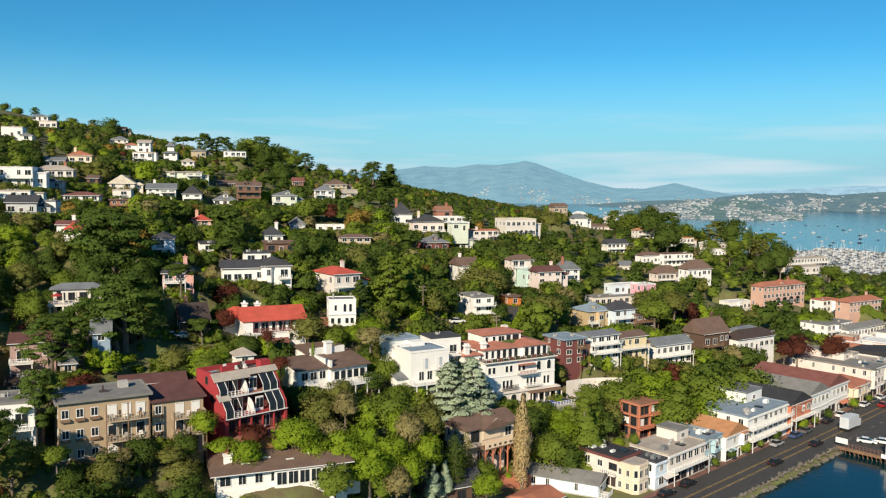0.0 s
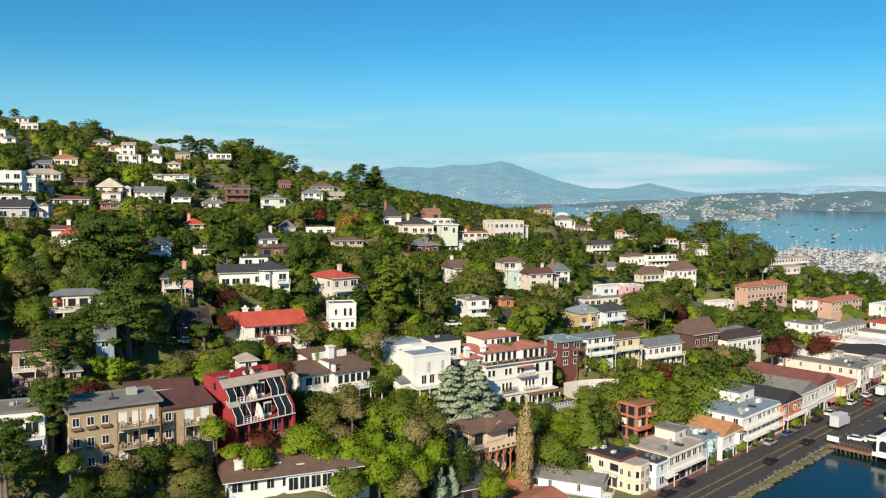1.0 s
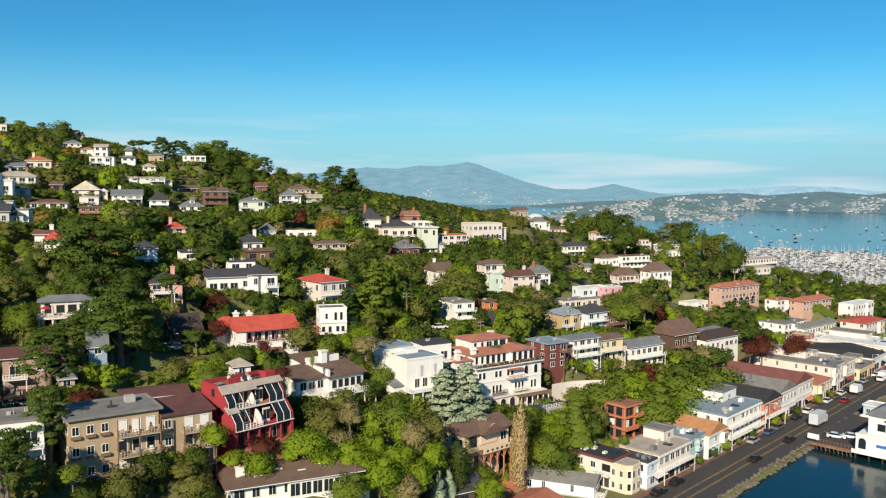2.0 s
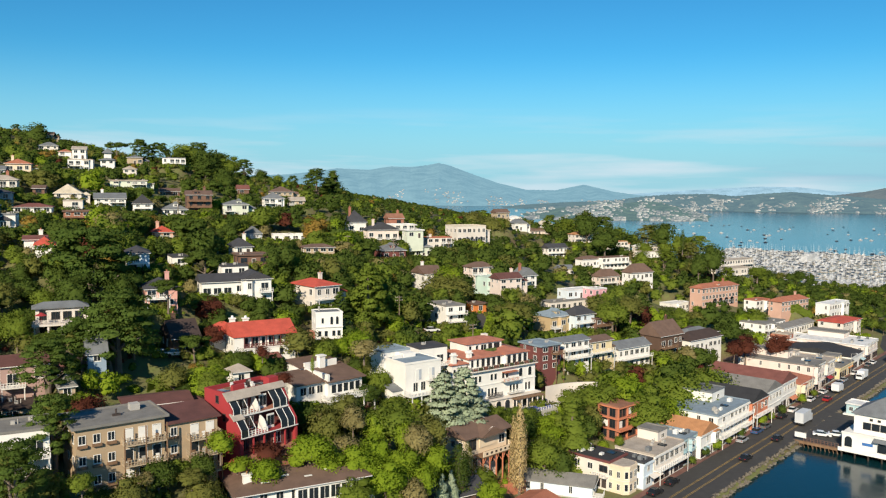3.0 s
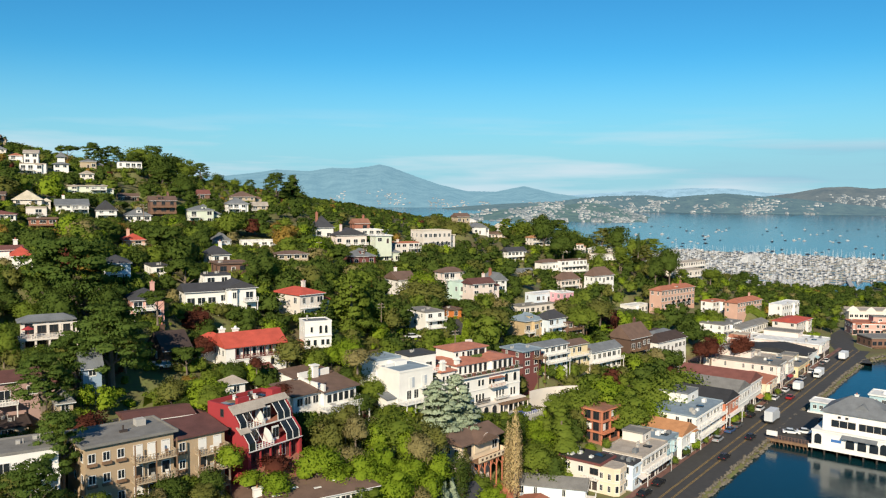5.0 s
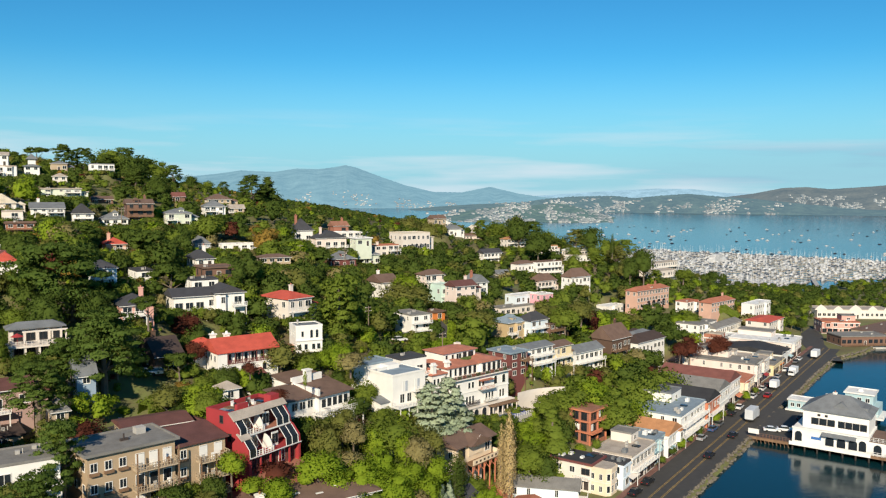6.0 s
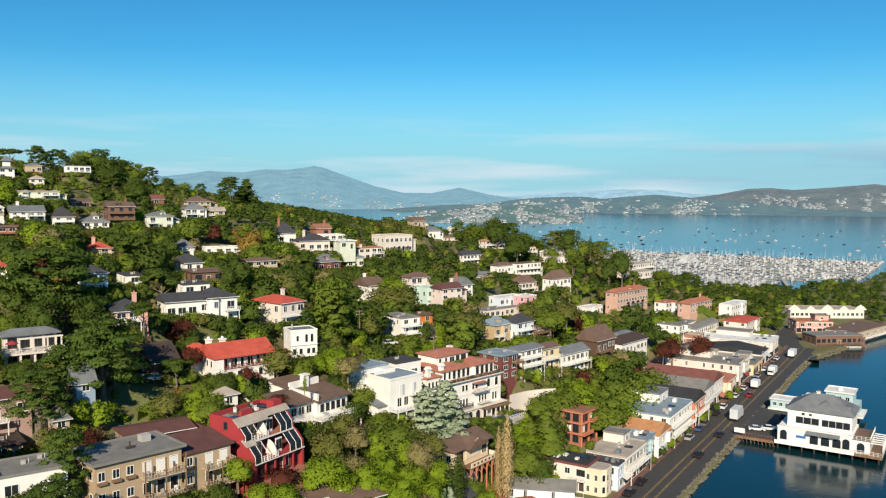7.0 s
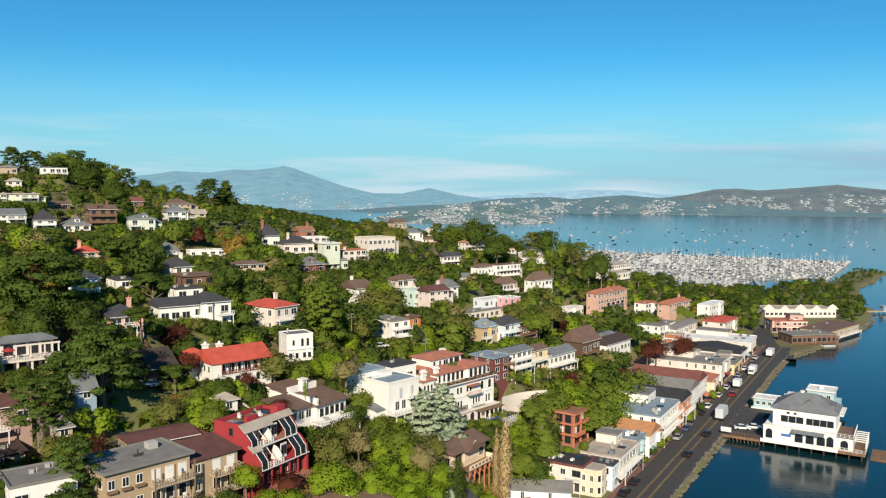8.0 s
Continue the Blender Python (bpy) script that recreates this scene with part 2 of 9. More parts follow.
def ground_z(x, y, pads=True):
    x, y = np.atleast_1d(np.asarray(x, float)), np.atleast_1d(np.asarray(y, float))
    s, u = shore(x, y)
    a, b = np.clip((s - S0) / DS, 0, NS - 1.001), np.clip(u / DU, 0, NU - 1.001)
    i, j = a.astype(int), b.astype(int)
    wi, wj = spline(a - i), spline(b - j)
    z = np.zeros_like(s)
    for di in range(4):
        for dj in range(4):
            z += wi[di] * wj[dj] * HILL[np.clip(i + di - 1, 0, NS - 1), np.clip(j + dj - 1, 0, NU - 1)]
    z = np.where(u < 24, 3.45 + (np.maximum(z, 3.45) - 3.45) * smooth(14, 24, u), z)
    z = np.maximum(z, 3.3)
    z -= np.maximum(u - 430, 0) * 0.15 + 5.0 * smooth(270, 400, u)
    fall = smooth(285, 385, s) * smooth(20, 60, u)
    z = z * (1 - fall) + 3.4 * fall
    if pads:
        kk, kz, top = np.zeros_like(z), np.zeros_like(z), np.zeros_like(z)
        for px, py, pr, pz in PADS:
            d = np.hypot(x - px, y - py)
            near = d < pr + 6
            if near.any():
                k = 1 - smooth(pr * 0.75, pr + 6, d[near])
                kk[near] += k ** 3
                kz[near] += k ** 3 * pz
                top[near] = np.maximum(top[near], k)
        z = np.where(kk > 0, z * (1 - top) + top * kz / np.maximum(kk, 1e-9), z)
        for px, py, hw, pz, hh in PLOTS:
            dx, dy = -10.0 - px, -30.0 - py
            far = math.hypot(dx, dy)
            dx, dy = dx / far, dy / far
            f, l = (x - px) * dx + (y - py) * dy, np.abs((x - px) * dy - (y - py) * dx)
            front = (f > -hw) & (f < hw + 16) & (l < hw + 5)
            if front.any():
                z[front] = np.minimum(z[front], pz + 0.1 + 0.7 * np.maximum(0, l[front] - hw) + 0.5 * np.maximum(0, f[front] - hw - 9))
    n = -u
    c = coast(s)
    z = np.where(n > c - 1.7, 3.4 - 7.5 * smooth(c - 1.7, c + 1.6, n), z)
    back = 40 * smooth(490, 545, s)
    basin = smooth(424, 440, s) * np.clip((u - 40 + back) / 12, 0, 1)
    z = z * (1 - basin) - 3.0 * basin
    z = np.where(s > 640, np.minimum(z, 3.4 - 7 * smooth(640, 665, s)), z)
    return z


def gz(x, y):
    return float(ground_z(x, y)[0])


# ---- houses ----
WIN = {}
PLOTS = []     # every building: centre x, y, half width, base height, wall height (some lowered for the camera's view)


def lattice(xs, zs, y0, y1):
    """One connected frame: a plate over the cuts xs and zs with every second cell left open."""
    g = Geo()
    nx, nz = len(xs), len(zs)
    solid = lambda i, j: 0 <= i < nx - 1 and 0 <= j < nz - 1 and not (i % 2 == 1 and j % 2 == 1)
    v = [(x, y, z) for y in (y0, y1) for z in zs for x in xs]
    k = lambda i, j, b: b * nx * nz + j * nx + i
    f = []
    for i in range(nx - 1):
        for j in range(nz - 1):
            if not solid(i, j):
                continue
            f += [(k(i, j, 0), k(i + 1, j, 0), k(i + 1, j + 1, 0), k(i, j + 1, 0)), (k(i, j, 1), k(i, j + 1, 1), k(i + 1, j + 1, 1), k(i + 1, j, 1))]
            for di, dj, a, b in ((-1, 0, (i, j + 1), (i, j)), (1, 0, (i + 1, j), (i + 1, j + 1)), (0, -1, (i, j), (i + 1, j)), (0, 1, (i + 1, j + 1), (i, j + 1))):
                if not solid(i + di, j + dj):
                    f.append((k(*a, 0), k(*b, 0), k(*b, 1), k(*a, 1))[::-1])
    return g.add(v, f)


def window_mesh(w, h, frame, lites):
    key = (round(w, 1), round(h, 1), frame.name, lites)
    if key not in WIN:
        w, h = key[0], key[1]
        t = 0.09
        xs = [-w / 2, -w / 2 + t]
        for q in range(1, lites):
            xs += [-w / 2 + w * q / lites - 0.035, -w / 2 + w * q / lites + 0.035]
        g = lattice(xs + [w / 2 - t, w / 2], [-0.08, t, h - t, h], -0.07, 0.02)
        p = Geo().box(-w / 2 + t, -0.03, t, w / 2 - t, 0.0, h - t)
        WIN[key] = (g.mesh("window", frame), p.mesh("pane", GLASS))
    return WIN[key]


def window(parent, x, y, z, w, h, rz=0.0, frame=None, lites=2):
    f, p = window_mesh(w, h, frame or FRAME, lites)
    ob = part("window", f, None, parent, loc=(x, y, z), rz=rz)
    part("pane", p, None, ob)
    return ob


def door(parent, x, y, z, w=1.0, h=2.05, rz=0.0, m=None):
    g = Geo().box(-w / 2 - 0.1, -0.08, 0, -w / 2, 0.02, h + 0.1).box(w / 2, -0.08, 0, w / 2 + 0.1, 0.02, h + 0.1).box(-w / 2, -0.08, h, w / 2, 0.02, h + 0.1)
    ob = part("door_frame", g, FRAME, parent, loc=(x, y, z), rz=rz)
    part("door", Geo().box(-w / 2, -0.04, 0, w / 2, 0.0, h).box(w / 2 - 0.16, -0.1, 1.0, w / 2 - 0.08, -0.04, 1.1), m or DARKFRAME, ob)
    return ob


def railing(parent, x0, y0, x1, y1, z, m=None, h=1.0, gap=0.9, name="railing"):
    g = Geo()
    a, b = Vector((x0, y0, z)), Vector((x1, y1, z))
    n = max(1, int((b - a).length / gap))
    for i in range(n + 1):
        p = a.lerp(b, i / n)
        g.box(p.x - 0.05, p.y - 0.05, z, p.x + 0.05, p.y + 0.05, z + h)
    for zz in (z + h - 0.08, z + h * 0.5, z + 0.12):
        g.rod((x0, y0, zz), (x1, y1, zz), 0.045, 4)
    return part(name, g, m or FRAME, parent)


def roof_geo(kind, w, d, h, rise, o, x0=0.0, y0=0.0):
    """Roof body over a w x d plan whose walls end at height h."""
    g = Geo()
    a, b, c, e = x0 - o, y0 - o, x0 + w + o, y0 + d + o
    t = 0.22
    if kind == "flat":
        g.box(a, b, h, c, e, h + 0.18)
        p = 0.25
        for q in ((a, b, c, b + p), (a, e - p, c, e), (a, b + p, a + p, e - p), (c - p, b + p, c, e - p)):
            g.box(q[0], q[1], h + 0.18, q[2], q[3], h + 0.42)
        return g
    base = [(a, b), (c, b), (c, e), (a, e)]
    v = [(x, y, h - 0.08) for x, y in base] + [(x, y, h - 0.08 + t) for x, y in base]
    f = [(3, 2, 1, 0), (0, 1, 5, 4), (1, 2, 6, 5), (2, 3, 7, 6), (3, 0, 4, 7)]
    zr = h + t + rise
    if kind == "shed":
        v = [(x, y, h - 0.08 + k * t + (rise if y > y0 else 0)) for k in (0, 1) for x, y in base]
        g.add(v, f + [(4, 5, 6, 7)])
    elif kind == "gable":
        m = (b + e) / 2
        g.add(v + [(a, m, zr), (c, m, zr)], f + [(4, 5, 9, 8), (6, 7, 8, 9), (7, 4, 8), (5, 6, 9)])
    elif kind == "fgable":
        m = (a + c) / 2
        g.add(v + [(m, b, zr), (m, e, zr)], f + [(5, 6, 9, 8), (7, 4, 8, 9), (4, 5, 8), (6, 7, 9)])
    else:
        if w >= d:
            q = (e - b) / 2 * 0.95
            m = (b + e) / 2
            g.add(v + [(a + q, m, zr), (c - q, m, zr)], f + [(4, 5, 9, 8), (6, 7, 8, 9), (7, 4, 8), (5, 6, 9)])
        else:
            q = (c - a) / 2 * 0.95
            m = (a + c) / 2
            g.add(v + [(m, b + q, zr), (m, e - q, zr)], f + [(5, 6, 9, 8), (7, 4, 8, 9), (4, 5, 8), (6, 7, 9)])
    return g


def chimney(parent, x, y, z0, z1, m, s=0.9):
    c = part("chimney", Geo().box(x - s / 2, y - s * 0.35, z0, x + s / 2, y + s * 0.35, z1).box(x - s * 0.62, y - s * 0.47, z1, x + s * 0.62, y + s * 0.47, z1 + 0.2), m, parent)
    part("chimney_pot", Geo().rod((x, y, z1 + 0.2), (x, y, z1 + 0.6), 0.16, 8), roof_m("tile"), c)
    return c


def plot(x, y, z, yaw, w, d, h):
    a = radians(yaw)
    cx, cy = x + math.cos(a) * w / 2 - math.sin(a) * d / 2, y + math.sin(a) * w / 2 + math.cos(a) * d / 2
    PLOTS.append((cx, cy, max(w, d) / 2, z, h))
    PADS.append((cx, cy, 0.5 * math.sqrt(w * d) + 1.2, z - 0.05))


def house(label, x, y, z, yaw, w, d, h, floors, kind, rise, wall, roof, extras="", category="house", over=0.45, name="house"):
    """A house from its near front corner: front along local x, depth along local y."""
    e = thing(name, x, y, z, yaw, label, category, "houses on the hillside" if name == "house" else "")
    plot(x, y, z, yaw, w, d, h)
    rnd = random.Random(int(abs(x * 7.3 + y * 13.1)))
    wm, rm = wall_m(wall), roof_m(roof)
    body = Geo().box(0, 0, -3, w, d, h)
    part("wall", body, wm, e)
    part("plinth", Geo().box(-0.06, -0.06, -5, w + 0.06, d + 0.06, 0.2), wm if z > 8 else CONC, e)
    if kind in ("gable", "fgable"):
        g = Geo()
        r = rise * 0.96
        if kind == "fgable":
            g.add([(0, -0.0, h), (w, 0, h), (w / 2, 0, h + r), (0, d, h), (w, d, h), (w / 2, d, h + r)], [(0, 1, 2), (5, 4, 3), (0, 3, 4, 1), (1, 4, 5, 2), (0, 2, 5, 3)])
        else:
            g.add([(0, 0, h), (0, d, h), (0, d / 2, h + r), (w, 0, h), (w, d, h), (w, d / 2, h + r)], [(0, 2, 1), (3, 4, 5), (0, 1, 4, 3), (1, 2, 5, 4), (0, 3, 5, 2)])
        part("gable", g, wm, e)
    o = 0.06 if kind == "flat" and wall in ("white", "cream", "paleblue", "pinkbright", "mint") else over
    if kind == "pagoda":
        part("roof", roof_geo("hip", w, d, h, rise * 0.5, 0.7), rm, e)
        part("lantern", Geo().box(w * 0.25, d * 0.25, h, w * 0.75, d * 0.75, h + rise + 1.0), wm, e)
        part("upper_roof", roof_geo("hip", w * 0.5, d * 0.5, h + rise + 1.0, rise, 0.8, w * 0.25, d * 0.25), rm, e)
    else:
        part("roof", roof_geo(kind, w, d, h, rise, o), rm, e)
        if kind == "flat":
            for _ in range(rnd.randint(1, 2)):
                vx, vy = rnd.uniform(1, max(1.2, w - 1)), rnd.uniform(1, max(1.2, d - 1))
                part("roof_vent", Geo().box(vx - 0.3, vy - 0.3, h + 0.18, vx + 0.3, vy + 0.3, h + 0.7).rod((vx + 0.7, vy, h + 0.1), (vx + 0.7, vy, h + 0.9), 0.09, 6), CONC, e)
        else:
            part("gutter", Geo().rod((-o, -o - 0.05, h), (w + o, -o - 0.05, h), 0.07, 5), FRAME, e)
    fh = h / floors
    wh = min(1.6, fh * 0.58)
    dark = wall in ("redwood", "darkwood", "maroonwall", "brick")
    fr = FRAME if not dark or rnd.random() < 0.6 else DARKFRAME
    nf, ns = max(1, int(w / 2.4)), max(1, int(d / 3.0))
    trim = FRAME if not dark else WOOD
    shop = category == "shop"
    bay, deck = (9, -9), (9, -9)
    if w > 6 and floors > 1 and kind != "pagoda" and not extras and rnd.random() < (0.75 if shop else 0.6):
        bw = min(3.0, w * 0.32)
        b0 = w * rnd.choice((0.06, 0.34, 0.60))
        bay = (b0, b0 + bw)
        zb = fh if shop else -2.0
        box = part("bay_window", Geo().prism([(b0, 0), (b0 + 0.5, -0.9), (b0 + bw - 0.5, -0.9), (b0 + bw, 0)], zb - 0.1, h - 0.25), wm, e)
        part("bay_roof", Geo().prism([(b0 - 0.15, 0), (b0 + 0.42, -1.08), (b0 + bw - 0.42, -1.08), (b0 + bw + 0.15, 0)], h - 0.25, h - 0.05), rm, box)
        for fl in range(1 if shop else 0, floors):
            window(e, b0 + bw / 2, -0.9, fl * fh + fh * 0.25, bw - 1.2, wh, 0, fr, 2)
    if w > 4.5 and kind != "pagoda" and "balcony" not in extras and not shop and rnd.random() < 0.6:
        dw = min(w, max(3.2, w * rnd.uniform(0.4, 0.8)))
        k0 = rnd.choice((0.0, w - dw))
        if bay[1] > 0:
            dw = min(dw, w - bay[1] if bay[0] < w * 0.3 else bay[0])
            k0 = w - dw if bay[0] < w * 0.3 else 0.0
        if dw > 2.2:
            deck = (k0, k0 + dw)
            zd = (floors - 1) * fh + 0.12
            g = Geo().box(k0, -2.0, zd - 0.2, k0 + dw, 0, zd)
            for q in (k0 + 0.1, k0 + dw - 0.28):
                g.box(q, -1.9, -5, q + 0.18, -1.72, zd - 0.2)
            dk = part("deck", g, trim, e)
            railing(dk, k0, -1.95, k0 + dw, -1.95, zd, trim, 0.95, 0.45)
            railing(dk, k0 + 0.03, -1.95, k0 + 0.03, 0, zd, trim, 0.95, 0.6)
            for q in range(max(1, int(dw / 2.4))):
                window(e, k0 + (q + 0.5) * dw / max(1, int(dw / 2.4)), 0, zd + 0.05, 1.9, min(2.1, fh - 0.4), 0, fr, 2)
    if kind in ("hip", "gable") and w > 8 and rise > 1.5 and d > 6 and rnd.random() < 0.5:
        xc, t = w * rnd.uniform(0.35, 0.65), h + rise * 0.9
        dm = part("dormer", Geo().box(xc - 0.9, d * 0.12, h, xc + 0.9, d * 0.45, t), wm, e)
        part("dormer_roof", roof_geo("fgable", 1.8, d * 0.36, t, 0.7, 0.2, xc - 0.9, d * 0.12), rm, dm)
        window(e, xc, d * 0.12, t - 1.15, 1.1, 0.9, 0, fr, 2)
    if w >= 7 and not shop and kind != "pagoda" and rnd.random() < 0.4:
        sw, sh = rnd.uniform(2.6, 4.0), h * rnd.uniform(0.55, 0.8)
        part("side_wing", Geo().box(w, d * 0.25, -4, w + sw, d * 0.85, sh), wm, e)
        part("wing_roof", roof_geo("hip" if kind != "flat" else "flat", sw, d * 0.6, sh, 0.9, 0.3, w, d * 0.25), rm, e)
        window(e, w + sw / 2, d * 0.25, sh * 0.35, 1.5, min(1.4, sh * 0.5), 0, fr, 2)
    if shop:
        part("cornice", Geo().box(-0.1, -0.35, h - 0.45, w + 0.1, 0, h - 0.12).box(0, -0.2, fh - 0.25, w, 0, fh - 0.02), trim if rnd.random() < 0.6 else wm, e)
        if kind == "flat":
            for _ in range(rnd.randint(2, 4)):
                vx, vy, q = rnd.uniform(1, w - 1.5), rnd.uniform(0.8, d * 0.36), rnd.uniform(0.5, 1.1)
                part("roof_unit", Geo().box(vx, vy, h + 0.15, vx + q * 1.4, vy + q, h + 0.15 + q * 0.9).rod((vx + q * 0.7, vy + q * 0.5, h + 0.1 + q * 0.9), (vx + q * 0.7, vy + q * 0.5, h + 0.3 + q * 0.9), q * 0.35, 8), rnd.choice((CONC, FRAME, roof_m("slate"))), e)
            if w > 9 and d > 8.5:
                pw, ph = w * rnd.uniform(0.3, 0.45), rnd.uniform(1.8, 2.6)
                px, py = rnd.choice((0.3, w - pw - 0.3)), d * 0.42
                part("penthouse", Geo().box(px, py, h + 0.1, px + pw, d - 0.4, h + ph), wm, e)
                part("penthouse_roof", roof_geo("flat", pw, d - 0.4 - py, h + ph, 0, 0.12, px, py), roof_m(rnd.choice(("slate", "greyroof", "tan"))), e)
                window(e, px + pw / 2, py, h + 0.6, 1.5, 1.1, 0, fr, 2)
            part("skylight", Geo().box(w * 0.5, d * 0.12, h + 0.15, w * 0.5 + 1.2, d * 0.12 + 1.8, h + 0.5), GLASS, e)
    for fl in range(floors):
        z0 = fl * fh + fh * 0.3
        for i in range(nf):
            if rnd.random() < 0.06:
                continue
            ww = rnd.choice((1.1, 1.3, 1.5, 1.8, 1.8)) if w / nf > 2.2 else 1.0
            xx = (i + 0.5) * w / nf
            if bay[0] - 0.6 < xx < bay[1] + 0.6 and not (shop and fl == 0) or (fl == floors - 1 and deck[0] - 0.8 < xx < deck[1] + 0.8):
                continue
            if shop and fl == 0 and i != nf // 2:
                window(e, xx, 0, 0.45, min(2.1, w / nf - 0.3), min(2.0, fh - 0.7), 0, DARKFRAME, 2)
                continue
            if fl == 0 and i == nf // 2 and fh > 2.3 and nf > 1:
                door(e, xx, 0, 0.05, 0.95, min(2.05, fh - 0.3))
                continue
            window(e, xx, 0, z0, ww, wh, 0, fr, 2 if ww > 1 else 1)
        for i in range(ns):
            yy = (i + 0.5) * d / ns
            if rnd.random() < 0.8:
                window(e, 0, yy, z0, rnd.choice((0.8, 1.0, 1.3)), wh, -math.pi / 2, fr, 2)
            if rnd.random() < 0.5:
                window(e, w, yy, z0, 1.0, wh, math.pi / 2, fr, 2)
    if kind == "fgable" and rise > 1.8:
        window(e, w / 2, 0, h + 0.25, 0.9, min(1.1, rise * 0.4), 0, fr, 2)
    if "balcony" in extras:
        for fl in range(1, floors) if floors > 1 else (0,):
            z0 = fl * fh if floors > 1 else 0.3
            part("balcony", Geo().box(0.1, -1.5, z0 - 0.15, w - 0.1, 0, z0).box(0.3, -1.4, -4 if fl < 2 else z0 - fh, 0.45, -1.25, z0 - 0.15).box(w - 0.45, -1.4, -4 if fl < 2 else z0 - fh, w - 0.3, -1.25, z0 - 0.15), WOOD if dark else FRAME, e)
            railing(e, 0.1, -1.45, w - 0.1, -1.45, z0, WOOD if dark else FRAME)
    if "arches" in extras:
        # flat dark panes stand in for the shade of arches; no recess behind
        for i in range(4):
            g = Geo()
            x0 = w * 0.3 + i * w * 0.16
            pts = [(x0, 0.3), (x0 + w * 0.11, 0.3)] + [(x0 + w * 0.055 + w * 0.055 * math.cos(a), 2.2 + w * 0.055 * math.sin(a)) for a in np.linspace(0, math.pi, 9)]
            g.add([(px, -0.05, pz) for px, pz in pts], [tuple(range(len(pts)))])
            part("arch_opening", g, GLASS, e)
    if "chimney" in extras:
        cx, cy = w * rnd.choice((0.25, 0.75)), d * 0.55
        chimney(e, cx, cy, h - 0.5, h + rise + 1.3, wm if rnd.random() < 0.6 else wall_m("brick"))
    return e


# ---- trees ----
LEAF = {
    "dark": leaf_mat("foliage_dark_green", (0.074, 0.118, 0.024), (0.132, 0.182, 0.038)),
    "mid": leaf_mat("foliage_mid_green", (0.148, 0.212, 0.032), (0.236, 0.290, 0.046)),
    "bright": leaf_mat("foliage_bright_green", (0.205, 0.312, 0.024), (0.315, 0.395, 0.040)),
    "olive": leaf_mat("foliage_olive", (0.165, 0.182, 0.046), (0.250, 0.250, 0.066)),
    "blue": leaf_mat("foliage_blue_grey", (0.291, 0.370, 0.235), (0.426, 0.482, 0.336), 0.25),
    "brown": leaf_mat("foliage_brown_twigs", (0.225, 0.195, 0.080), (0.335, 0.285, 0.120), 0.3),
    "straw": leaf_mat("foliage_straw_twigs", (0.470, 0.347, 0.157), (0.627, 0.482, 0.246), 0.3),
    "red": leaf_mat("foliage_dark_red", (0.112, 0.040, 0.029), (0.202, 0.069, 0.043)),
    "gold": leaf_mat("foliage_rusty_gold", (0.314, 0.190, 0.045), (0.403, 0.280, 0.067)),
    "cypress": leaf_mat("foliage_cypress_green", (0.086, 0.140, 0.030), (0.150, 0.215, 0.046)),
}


def ball(level):
    b = bmesh.new()
    bmesh.ops.create_icosphere(b, subdivisions=level, radius=1.0)
    v, f = np.array([q.co[:] for q in b.verts]), np.array([[q.index for q in p.verts] for p in b.faces])
    b.free()
    return v, f


ICO0_V, ICO0_F = ball(1)


